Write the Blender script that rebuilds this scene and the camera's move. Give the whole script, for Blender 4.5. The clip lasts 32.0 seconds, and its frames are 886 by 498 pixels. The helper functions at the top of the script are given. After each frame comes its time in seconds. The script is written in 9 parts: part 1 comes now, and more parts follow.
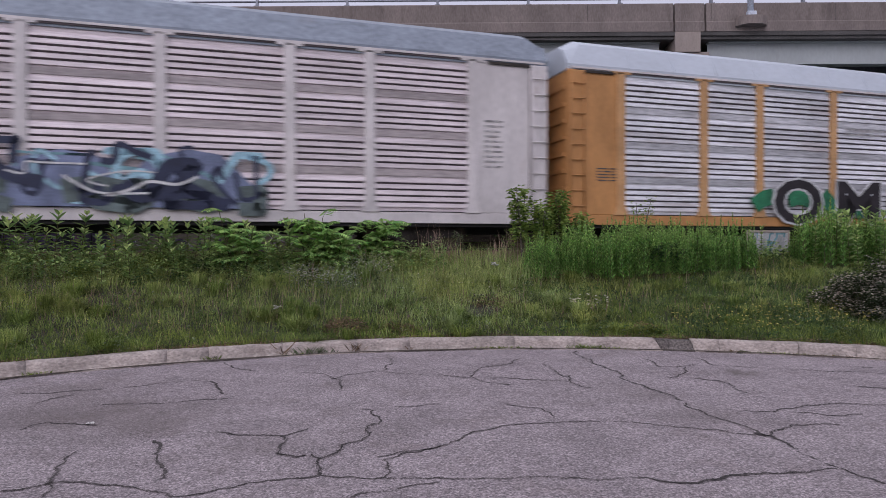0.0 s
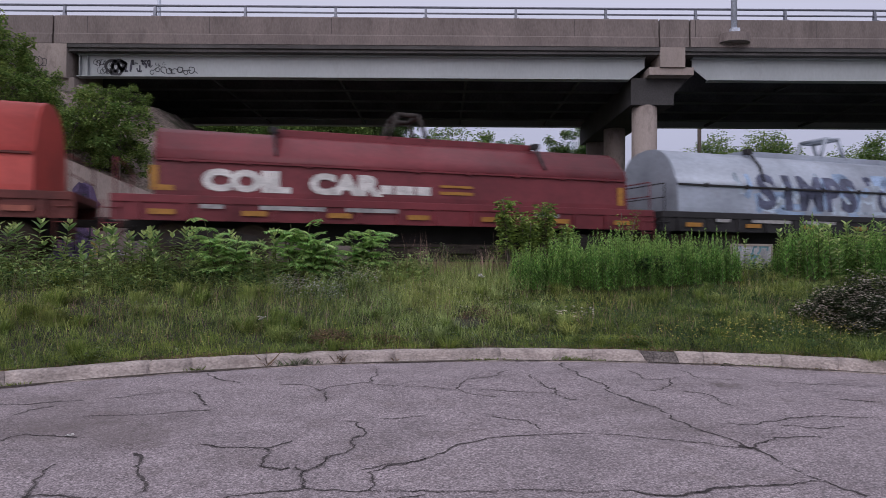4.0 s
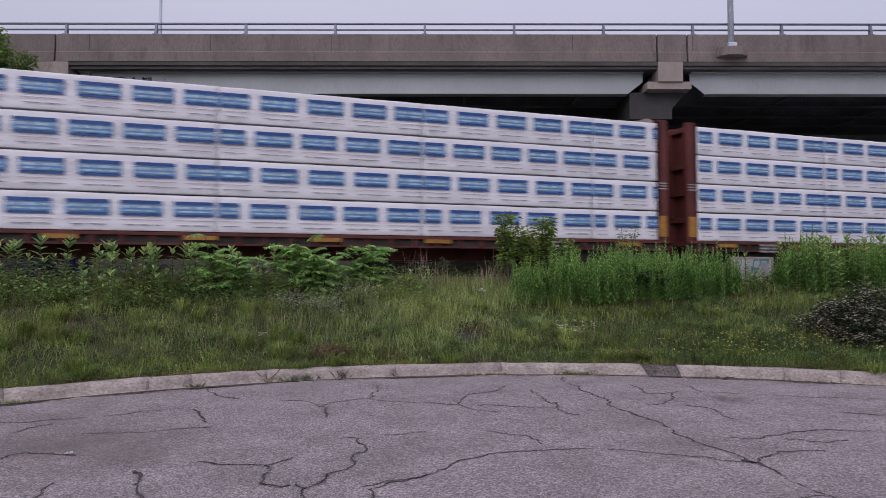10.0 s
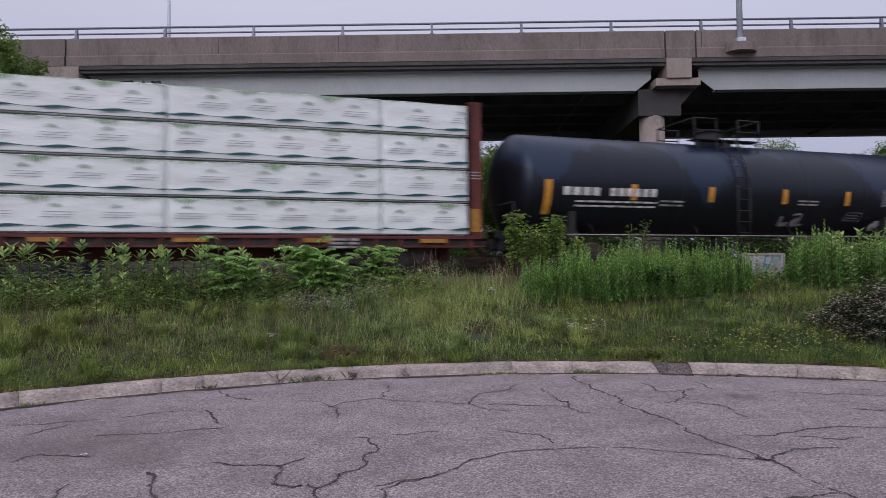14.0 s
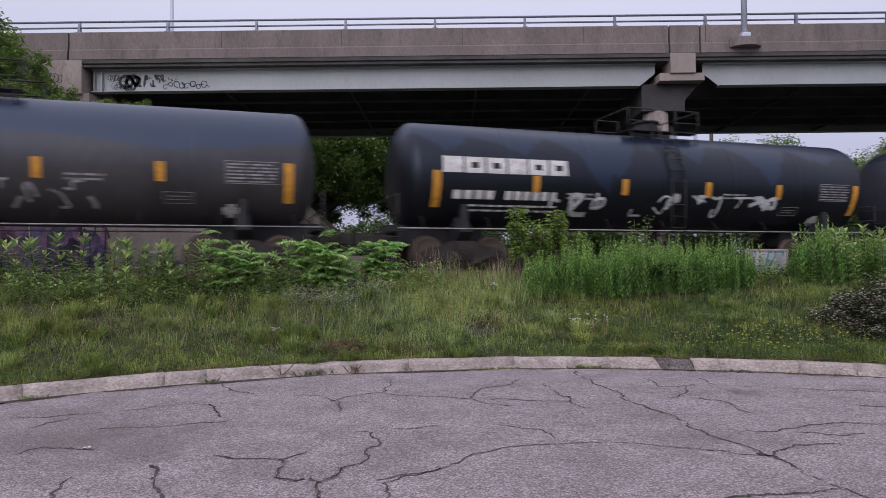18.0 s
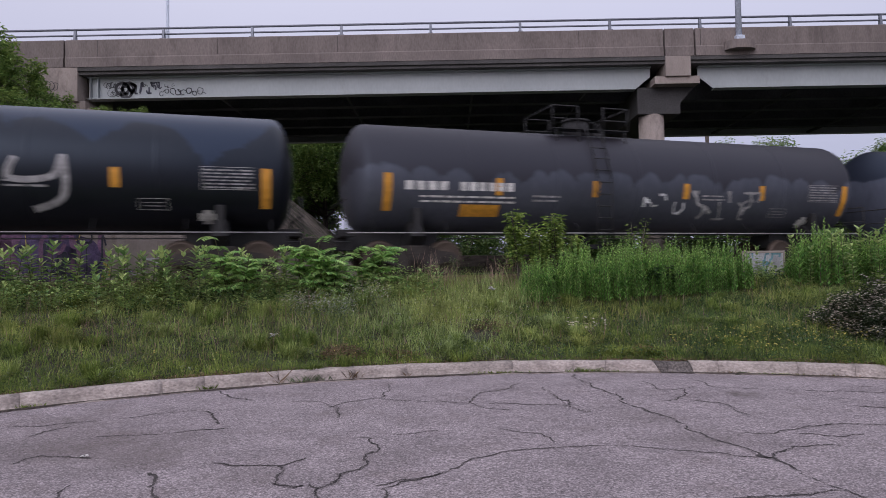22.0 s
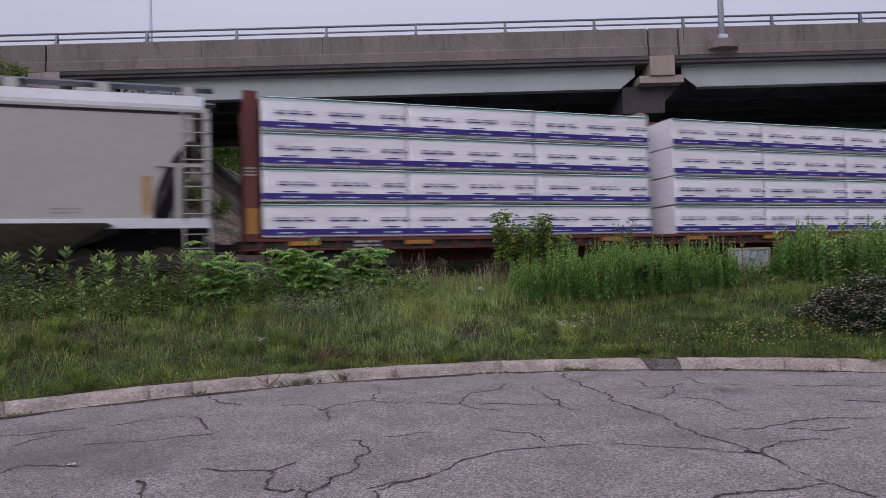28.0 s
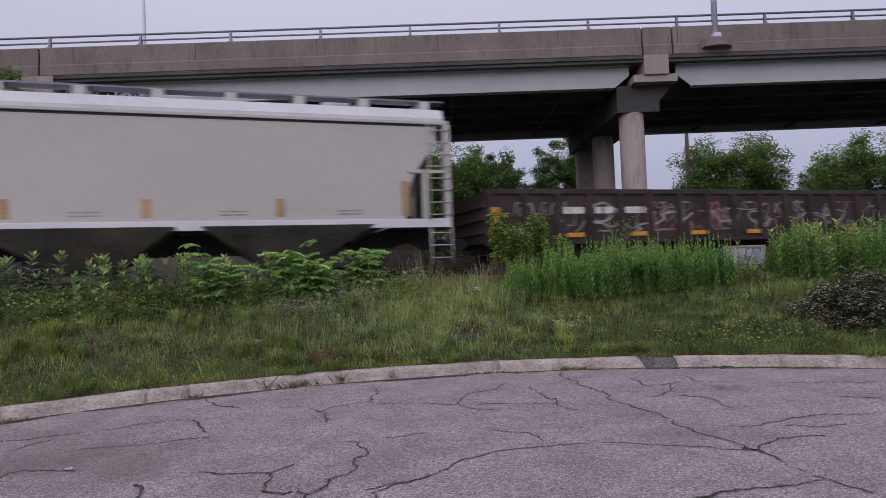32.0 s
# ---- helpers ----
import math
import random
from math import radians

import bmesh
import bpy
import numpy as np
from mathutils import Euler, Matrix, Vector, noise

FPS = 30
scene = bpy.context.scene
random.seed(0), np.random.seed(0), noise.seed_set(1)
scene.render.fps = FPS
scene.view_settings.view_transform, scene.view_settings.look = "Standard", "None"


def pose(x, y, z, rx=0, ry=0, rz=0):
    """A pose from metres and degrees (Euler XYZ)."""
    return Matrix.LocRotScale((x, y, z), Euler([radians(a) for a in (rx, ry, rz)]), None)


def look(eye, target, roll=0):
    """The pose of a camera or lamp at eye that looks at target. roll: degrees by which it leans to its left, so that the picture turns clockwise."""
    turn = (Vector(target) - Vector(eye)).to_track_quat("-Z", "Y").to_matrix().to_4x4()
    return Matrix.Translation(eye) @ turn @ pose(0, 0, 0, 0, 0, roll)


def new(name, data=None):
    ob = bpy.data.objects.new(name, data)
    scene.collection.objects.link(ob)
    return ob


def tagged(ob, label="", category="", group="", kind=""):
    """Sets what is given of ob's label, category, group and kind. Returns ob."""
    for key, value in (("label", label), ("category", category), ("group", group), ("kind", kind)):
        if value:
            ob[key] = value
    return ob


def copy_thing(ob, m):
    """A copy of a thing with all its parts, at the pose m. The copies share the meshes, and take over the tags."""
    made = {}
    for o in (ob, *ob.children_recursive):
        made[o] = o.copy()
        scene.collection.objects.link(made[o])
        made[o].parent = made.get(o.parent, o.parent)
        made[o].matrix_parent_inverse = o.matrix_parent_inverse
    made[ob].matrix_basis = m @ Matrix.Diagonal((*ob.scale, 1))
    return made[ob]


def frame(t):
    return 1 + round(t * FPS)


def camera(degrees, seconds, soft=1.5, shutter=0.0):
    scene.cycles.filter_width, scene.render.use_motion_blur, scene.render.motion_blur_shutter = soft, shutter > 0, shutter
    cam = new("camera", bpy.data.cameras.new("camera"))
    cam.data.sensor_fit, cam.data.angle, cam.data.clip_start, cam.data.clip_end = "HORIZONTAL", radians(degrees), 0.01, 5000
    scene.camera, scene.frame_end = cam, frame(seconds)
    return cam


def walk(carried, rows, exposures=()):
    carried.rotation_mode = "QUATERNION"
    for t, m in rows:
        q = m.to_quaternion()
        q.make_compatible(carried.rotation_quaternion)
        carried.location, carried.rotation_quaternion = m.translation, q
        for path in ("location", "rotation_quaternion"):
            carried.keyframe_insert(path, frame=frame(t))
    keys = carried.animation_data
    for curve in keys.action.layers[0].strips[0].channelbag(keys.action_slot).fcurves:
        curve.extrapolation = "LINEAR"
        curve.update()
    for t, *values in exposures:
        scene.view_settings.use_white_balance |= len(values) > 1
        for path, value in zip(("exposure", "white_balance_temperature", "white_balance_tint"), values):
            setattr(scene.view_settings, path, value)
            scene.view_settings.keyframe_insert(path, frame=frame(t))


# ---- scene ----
cam = camera(68, 32.0, soft=0.8, shutter=0.35)
EYE = 1.6


def aim(yaw, pitch, roll):
    """A hand-held camera at one standing place: turned left, up and leaned, in degrees."""
    return pose(0, 0, EYE, 90 + pitch, 0, yaw) @ pose(0, 0, 0, 0, 0, roll)


walk(cam, [
    (0, aim(0.906, -0.326, -0.070)),
    (0.5, aim(0.686, 0.136, -0.165)),
    (1, aim(0.351, 0.657, -0.056)),
    (1.5, aim(0.032, 0.874, 0.130)),
    (2, aim(-0.146, 0.929, 0.269)),
    (2.5, aim(-0.286, 0.886, 0.257)),
    (3, aim(-0.311, 0.787, 0.280)),
    (3.5, aim(-0.302, 0.705, 0.278)),
    (5.5, aim(-0.095, 0.517, 0.436)),
    (6, aim(-0.304, 0.394, 0.524)),
    (6.5, aim(-0.539, 0.392, 0.520)),
    (7, aim(-0.566, 0.670, 0.456)),
    (7.5, aim(-0.335, 1.151, 0.303)),
    (8, aim(-0.034, 1.565, 0.167)),
    (8.5, aim(0.104, 1.867, 0.066)),
    (9, aim(-0.001, 1.972, -0.002)),
    (9.5, aim(-0.151, 1.993, -0.015)),
    (10, aim(-0.235, 1.946, -0.021)),
    (10.5, aim(-0.301, 1.898, -0.093)),
    (11, aim(-0.258, 1.810, -0.183)),
    (11.5, aim(-0.293, 1.739, -0.268)),
    (12, aim(-0.262, 1.822, -0.326)),
    (12.5, aim(-0.021, 1.992, -0.374)),
    (13, aim(0.203, 2.046, -0.471)),
    (13.5, aim(0.367, 1.940, -0.606)),
    (14, aim(0.577, 1.904, -0.594)),
    (14.5, aim(0.756, 1.933, -0.508)),
    (16.5, aim(0.907, 1.541, -0.193)),
    (17, aim(0.854, 1.487, -0.177)),
    (17.5, aim(0.841, 1.457, -0.302)),
    (18, aim(0.798, 1.461, -0.404)),
    (18.5, aim(0.735, 1.412, -0.512)),
    (19, aim(0.652, 1.323, -0.547)),
    (19.5, aim(0.588, 1.379, -0.650)),
    (20, aim(0.570, 1.522, -0.621)),
    (20.5, aim(0.577, 1.691, -0.652)),
    (21, aim(0.604, 1.784, -0.708)),
    (21.5, aim(0.592, 1.817, -0.804)),
    (22, aim(0.572, 1.853, -0.905)),
    (22.5, aim(0.532, 1.885, -0.976)),
    (23, aim(0.543, 1.824, -1.002)),
    (23.5, aim(0.544, 1.718, -1.040)),
    (24, aim(0.523, 1.672, -1.033)),
    (24.5, aim(0.503, 1.711, -1.105)),
    (25, aim(0.438, 1.775, -1.199)),
    (25.5, aim(0.289, 1.820, -1.268)),
    (27.5, aim(-0.356, 1.901, -1.610)),
    (28, aim(-0.465, 1.931, -1.702)),
    (28.5, aim(-0.576, 1.902, -1.809)),
    (29, aim(-0.670, 1.800, -1.879)),
    (29.5, aim(-0.738, 1.705, -1.933)),
    (30, aim(-0.795, 1.621, -1.979)),
    (30.5, aim(-0.805, 1.584, -1.989)),
    (31, aim(-0.824, 1.631, -2.120)),
    (31.5, aim(-0.847, 1.784, -2.198)),
    (32, aim(-0.795, 1.963, -2.242))], exposures=[
    (0, -0.14, 6100, 19), (1, -0.11, 6100, 19), (2, -0.13, 6100, 19), (3, -0.17, 6100, 19), (5, -0.16, 6100, 19), (6, -0.18, 6100, 19), (6.5, 0.04, 6100, 19), (7, 0.11, 6100, 19), (7.5, -0.11, 6100, 19), (8, -0.23, 6100, 19), (9, -0.25, 6100, 19), (13, -0.26, 6100, 19), (14, -0.21, 6100, 19), (17, 0.01, 6100, 19), (20, 0.04, 6100, 19), (22, -0.05, 6100, 19), (24, -0.06, 6100, 19), (25, -0.21, 6100, 19), (25.5, -0.26, 6100, 19), (28, -0.29, 6100, 19), (29, -0.28, 6100, 19), (30, -0.16, 6100, 19), (31, 0.01, 6100, 19), (32, -0.23, 6100, 19)])
# ---- light: an overcast evening sky, brighter towards the zenith ----
world = bpy.data.worlds.new("overcast_sky")
scene.world = world
world.use_nodes = True
wn, wl = world.node_tree.nodes, world.node_tree.links
wn.clear()
w_out, w_add = wn.new("ShaderNodeOutputWorld"), wn.new("ShaderNodeAddShader")
w_sky, w_bg1, w_bg2 = wn.new("ShaderNodeTexSky"), wn.new("ShaderNodeBackground"), wn.new("ShaderNodeBackground")
w_sky.sky_type, w_sky.sun_disc = "NISHITA", False
SUN_EL, SUN_ROT = radians(28), radians(200)
w_sky.sun_elevation, w_sky.sun_rotation = SUN_EL, SUN_ROT
w_sky.dust_density, w_sky.air_density = 4.0, 1.0
w_bg1.inputs["Strength"].default_value = 0.02
w_co, w_sep, w_ramp, w_noise = wn.new("ShaderNodeTexCoord"), wn.new("ShaderNodeSeparateXYZ"), wn.new("ShaderNodeValToRGB"), wn.new("ShaderNodeTexNoise")
w_mul = wn.new("ShaderNodeMixRGB")
w_mul.blend_type, w_mul.inputs[0].default_value = "MULTIPLY", 0.10
w_ramp.color_ramp.elements[0].position, w_ramp.color_ramp.elements[0].color = 0.0, (0.365, 0.37, 0.475, 1)
w_ramp.color_ramp.elements[1].position, w_ramp.color_ramp.elements[1].color = 0.75, (0.97, 0.96, 1.0, 1)
w_noise.inputs["Scale"].default_value, w_noise.inputs["Detail"].default_value = 2.2, 5
wl.new(w_co.outputs["Generated"], w_sep.inputs[0])
wl.new(w_co.outputs["Generated"], w_noise.inputs["Vector"])
wl.new(w_sep.outputs["Z"], w_ramp.inputs[0])
wl.new(w_ramp.outputs[0], w_mul.inputs[1])
wl.new(w_noise.outputs[0], w_mul.inputs[2])
wl.new(w_mul.outputs[0], w_bg2.inputs["Color"])
wl.new(w_sky.outputs[0], w_bg1.inputs["Color"])
w_bg2.inputs["Strength"].default_value = 1.0
wl.new(w_bg1.outputs[0], w_add.inputs[0])
wl.new(w_bg2.outputs[0], w_add.inputs[1])
wl.new(w_add.outputs[0], w_out.inputs["Surface"])

sun = new("sun", bpy.data.lights.new("sun", "SUN"))
sun.data.energy, sun.data.angle, sun.data.color = 0.8, radians(40), (0.95, 0.96, 1.0)
sun.matrix_world = look((-6, -16, 9.1), (0, 0, 0))
scene.view_settings.exposure = 0.0


# ---- helpers of this scene ----
# parts made of many marks too small to pick apart
SMALL = ("stencil", "print", "graffiti", "plate", "spray", "slotting", "rail_bracket", "shoot_tip", "foliage", "stalk", "flower", "limb")


def link_bm(name, bm, material=None):
    me = bpy.data.meshes.new(name)
    bm.to_mesh(me)
    bm.free()
    if material:
        me.materials.append(material)
    return new(name, me)


def part(name, bm, material, parent, label=""):
    ob = link_bm(name, bm, material)
    ob.parent = parent
    return tagged(ob, label=label, kind="stuff" if name in SMALL else "")


def structure(name, bm, material, label, category):
    return tagged(link_bm(name, bm, material), label, category, kind="structure")


def thing(name, label, category, group="", m=None):
    ob = tagged(new(name), label, category, group)
    ob.empty_display_size = 0.2
    if m is not None:
        ob.matrix_basis = m
    return ob


def again(name, ob, parent, m=None):
    """Another part on the same mesh."""
    o = new(name, ob.data)
    o.parent = parent
    if m is not None:
        o.matrix_basis = m
    return o


def box(bm, lo, hi, bev=0.0, m=None):
    vs = [bm.verts.new((x, y, z)) for x in (lo[0], hi[0]) for y in (lo[1], hi[1]) for z in (lo[2], hi[2])]
    fs = [bm.faces.new([vs[i] for i in f]) for f in ((0, 1, 3, 2), (4, 6, 7, 5), (0, 4, 5, 1), (2, 3, 7, 6), (0, 2, 6, 4), (1, 5, 7, 3))]
    if m is not None:
        for v in vs:
            v.co = m @ v.co
    if bev:
        es = list({e for f in fs for e in f.edges})
        bmesh.ops.bevel(bm, geom=es, offset=bev, segments=2, profile=0.6, affect="EDGES")
    return bm


def prism(bm, pts, axis, a, b):
    """A flat outline of pts, carried along an axis from a to b."""
    def at(p, d):
        return {"x": (d, p[0], p[1]), "y": (p[0], d, p[1]), "z": (p[0], p[1], d)}[axis]
    r1, r2 = [bm.verts.new(at(p, a)) for p in pts], [bm.verts.new(at(p, b)) for p in pts]
    fs = [bm.faces.new(r1), bm.faces.new(r2[::-1])]
    for i in range(len(pts)):
        j = (i + 1) % len(pts)
        fs.append(bm.faces.new((r1[j], r1[i], r2[i], r2[j])))
    bmesh.ops.recalc_face_normals(bm, faces=fs)
    return bm


def rod(bm, p, q, r, n=8, r2=None, smooth=True):
    p, q = Vector(p), Vector(q)
    d = q - p
    if d.length < 1e-6:
        return bm
    turn = d.to_track_quat("Z", "Y").to_matrix()
    r2 = r if r2 is None else r2
    ring = [Vector((math.cos(2 * math.pi * k / n), math.sin(2 * math.pi * k / n), 0)) for k in range(n)]
    a, b = [bm.verts.new(p + turn @ (v * r)) for v in ring], [bm.verts.new(q + turn @ (v * r2)) for v in ring]
    for k in range(n):
        f = bm.faces.new((a[k], a[(k + 1) % n], b[(k + 1) % n], b[k]))
        f.smooth = smooth
    bm.faces.new(a[::-1]), bm.faces.new(b)
    return bm


def pipe(bm, pts, r, n=6):
    for p, q in zip(pts, pts[1:]):
        rod(bm, p, q, r, n)
    return bm


def lathe_x(bm, prof, n, cy=0.0, cz=0.0, smooth=True):
    """A body turned about an axis along x; prof: rows of x and radius."""
    rings = []
    for x, r in prof:
        rings.append([bm.verts.new((x, cy + r * math.cos(2 * math.pi * k / n), cz + r * math.sin(2 * math.pi * k / n))) for k in range(n)])
    for a, b in zip(rings, rings[1:]):
        for k in range(n):
            bm.faces.new((a[k], a[(k + 1) % n], b[(k + 1) % n], b[k])).smooth = smooth
    bm.faces.new(rings[0][::-1]), bm.faces.new(rings[-1])
    bmesh.ops.recalc_face_normals(bm, faces=bm.faces[:])
    return bm


def nbm():
    return bmesh.new()


def mesh_of(name, verts, faces, material, smooth=False):
    me = bpy.data.meshes.new(name)
    me.from_pydata(verts, [], faces)
    me.materials.append(material)
    if smooth:
        me.polygons.foreach_set("use_smooth", [True] * len(me.polygons))
    me.update()
    return me


# ---- materials ----
def surf(name, col, rough=0.7, metal=0.0, var=0.18, scale=0.8, grain=25.0, gvar=0.15, bump=0.15, dist=0.01,
         stretch=(1, 1, 1), stain=None, stain_at=0.58, stain_amt=0.6, stain_scale=1.2, hue=0.0, rnd=0.0, spec=0.4):
    """A rough surface with variation at two scales, stains of a second colour and fine relief. Sizes are per metre."""
    mt = bpy.data.materials.new(name)
    mt.use_nodes = True
    n, l = mt.node_tree.nodes, mt.node_tree.links
    bs = n["Principled BSDF"]
    bs.inputs["Roughness"].default_value, bs.inputs["Metallic"].default_value = rough, metal
    bs.inputs["Specular IOR Level"].default_value = spec
    co, mp, inf = n.new("ShaderNodeTexCoord"), n.new("ShaderNodeMapping"), n.new("ShaderNodeObjectInfo")
    mp.inputs["Scale"].default_value = stretch
    off = n.new("ShaderNodeVectorMath")
    off.operation = "MULTIPLY_ADD"
    off.inputs[1].default_value, = [(37.0, 19.0, 23.0)]
    l.new(inf.outputs["Random"], off.inputs[0])
    l.new(co.outputs["Object"], off.inputs[2])
    l.new(off.outputs[0], mp.inputs["Vector"])
    big, fine = n.new("ShaderNodeTexNoise"), n.new("ShaderNodeTexNoise")
    big.inputs["Scale"].default_value, big.inputs["Detail"].default_value, big.inputs["Roughness"].default_value = scale, 6, 0.6
    fine.inputs["Scale"].default_value, fine.inputs["Detail"].default_value = grain, 4
    l.new(mp.outputs[0], big.inputs["Vector"])
    l.new(mp.outputs[0], fine.inputs["Vector"])
    lo, hi = [max(0.0, c * (1 - var * 2)) for c in col], [min(1.0, c * (1 + var * 2)) for c in col]
    r1 = n.new("ShaderNodeValToRGB")
    r1.color_ramp.elements[0].position, r1.color_ramp.elements[1].position = 0.28, 0.72
    r1.color_ramp.elements[0].color, r1.color_ramp.elements[1].color = (*lo, 1), (*hi, 1)
    l.new(big.outputs[0], r1.inputs[0])
    r2 = n.new("ShaderNodeMapRange")
    r2.inputs["From Min"].default_value, r2.inputs["From Max"].default_value = 0.3, 0.7
    r2.inputs["To Min"].default_value, r2.inputs["To Max"].default_value = 1 - gvar * 1.5, 1 + gvar * 1.5
    l.new(fine.outputs[0], r2.inputs["Value"])
    m1 = n.new("ShaderNodeVectorMath")
    m1.operation = "SCALE"
    l.new(r1.outputs[0], m1.inputs[0])
    l.new(r2.outputs[0], m1.inputs["Scale"])
    last = m1.outputs[0]
    if rnd:
        r3, m3 = n.new("ShaderNodeMapRange"), n.new("ShaderNodeVectorMath")
        r3.inputs["To Min"].default_value, r3.inputs["To Max"].default_value = 1 - rnd, 1 + rnd
        m3.operation = "SCALE"
        l.new(inf.outputs["Random"], r3.inputs["Value"])
        l.new(last, m3.inputs[0])
        l.new(r3.outputs[0], m3.inputs["Scale"])
        last = m3.outputs[0]
    if stain:
        st, rs, mx = n.new("ShaderNodeTexNoise"), n.new("ShaderNodeValToRGB"), n.new("ShaderNodeMixRGB")
        st.inputs["Scale"].default_value, st.inputs["Detail"].default_value, st.inputs["Roughness"].default_value = stain_scale, 8, 0.68
        l.new(mp.outputs[0], st.inputs["Vector"])
        rs.color_ramp.elements[0].position, rs.color_ramp.elements[1].position = stain_at, min(0.99, stain_at + 0.14)
        rs.color_ramp.elements[0].color, rs.color_ramp.elements[1].color = (0, 0, 0, 1), (stain_amt, stain_amt, stain_amt, 1)
        l.new(st.outputs[0], rs.inputs[0])
        l.new(rs.outputs[0], mx.inputs[0])
        l.new(last, mx.inputs[1])
        mx.inputs[2].default_value = (*stain, 1)
        last = mx.outputs[0]
    l.new(last, bs.inputs["Base Color"])
    if bump:
        bp = n.new("ShaderNodeBump")
        bp.inputs["Strength"].default_value, bp.inputs["Distance"].default_value = bump, dist
        l.new(fine.outputs[0], bp.inputs["Height"])
        l.new(bp.outputs[0], bs.inputs["Normal"])
    return mt


def leafy(name, col, col2, rough=0.6, trans=0.25):
    """Leaves and grass: hue varied leaf by leaf, some light through the blade."""
    mt = bpy.data.materials.new(name)
    mt.use_nodes = True
    n, l = mt.node_tree.nodes, mt.node_tree.links
    bs, out = n["Principled BSDF"], n["Material Output"]
    geo, inf, rp, mul = n.new("ShaderNodeNewGeometry"), n.new("ShaderNodeObjectInfo"), n.new("ShaderNodeValToRGB"), n.new("ShaderNodeMixRGB")
    rp.color_ramp.elements[0].color, rp.color_ramp.elements[1].color = (*col, 1), (*col2, 1)
    l.new(geo.outputs["Random Per Island"], rp.inputs[0])
    co, nz, mr = n.new("ShaderNodeTexCoord"), n.new("ShaderNodeTexNoise"), n.new("ShaderNodeMapRange")
    nz.inputs["Scale"].default_value, nz.inputs["Detail"].default_value, nz.inputs["Roughness"].default_value = 2.4, 6, 0.72
    l.new(co.outputs["Object"], nz.inputs["Vector"])
    l.new(nz.outputs[0], mr.inputs["Value"])
    mr.inputs["From Min"].default_value, mr.inputs["From Max"].default_value = 0.3, 0.7
    mr.inputs["To Min"].default_value, mr.inputs["To Max"].default_value = 0.30, 1.72
    sc = n.new("ShaderNodeVectorMath")
    sc.operation = "SCALE"
    l.new(rp.outputs[0], sc.inputs[0])
    l.new(mr.outputs[0], sc.inputs["Scale"])
    hz, hm, sc0 = n.new("ShaderNodeTexNoise"), n.new("ShaderNodeMixRGB"), sc
    hz.inputs["Scale"].default_value = 0.55
    hm.inputs[1].default_value, hm.inputs[2].default_value = (1.26, 1.02, 0.74, 1), (0.86, 1.0, 1.10, 1)
    l.new(co.outputs["Object"], hz.inputs["Vector"]), l.new(hz.outputs[0], hm.inputs[0])
    sc = n.new("ShaderNodeMixRGB")
    sc.blend_type, sc.inputs[0].default_value = "MULTIPLY", 1.0
    l.new(sc0.outputs[0], sc.inputs[1]), l.new(hm.outputs[0], sc.inputs[2])
    l.new(sc.outputs[0], bs.inputs["Base Color"])
    bs.inputs["Roughness"].default_value, bs.inputs["Specular IOR Level"].default_value = rough, 0.25
    if trans:
        tr, mx = n.new("ShaderNodeBsdfTranslucent"), n.new("ShaderNodeMixShader")
        l.new(sc.outputs[0], tr.inputs["Color"])
        mx.inputs[0].default_value = trans
        l.new(bs.outputs[0], mx.inputs[1])
        l.new(tr.outputs[0], mx.inputs[2])
        l.new(mx.outputs[0], out.inputs["Surface"])
    return mt


M = {}
M["asphalt"] = surf("aged_asphalt", (0.268, 0.229, 0.238), 0.9, var=0.10, scale=1.4, grain=60, gvar=0.35, bump=0.8, dist=0.012, stain=(0.165, 0.133, 0.128), stain_at=0.54, stain_amt=0.5, stain_scale=1.3)
def speckle(mt, scale, amount):
    """Pale and dark aggregate stones in a worn surface."""
    n, l = mt.node_tree.nodes, mt.node_tree.links
    bs = n["Principled BSDF"]
    src = bs.inputs["Base Color"].links[0].from_socket
    co, vo, mr, sc = (n.new(k) for k in ("ShaderNodeTexCoord", "ShaderNodeTexVoronoi", "ShaderNodeMapRange", "ShaderNodeVectorMath"))
    vo.inputs["Scale"].default_value = scale
    sp = n.new("ShaderNodeSeparateColor")
    l.new(co.outputs["Object"], vo.inputs["Vector"]), l.new(vo.outputs["Color"], sp.inputs[0]), l.new(sp.outputs[0], mr.inputs["Value"])
    mr.inputs["To Min"].default_value, mr.inputs["To Max"].default_value = 1 - amount, 1 + amount
    sc.operation = "SCALE"
    l.new(src, sc.inputs[0]), l.new(mr.outputs[0], sc.inputs["Scale"]), l.new(sc.outputs[0], bs.inputs["Base Color"])


speckle(M["asphalt"], 44, 0.30)
speckle(M["asphalt"], 95, 0.28)


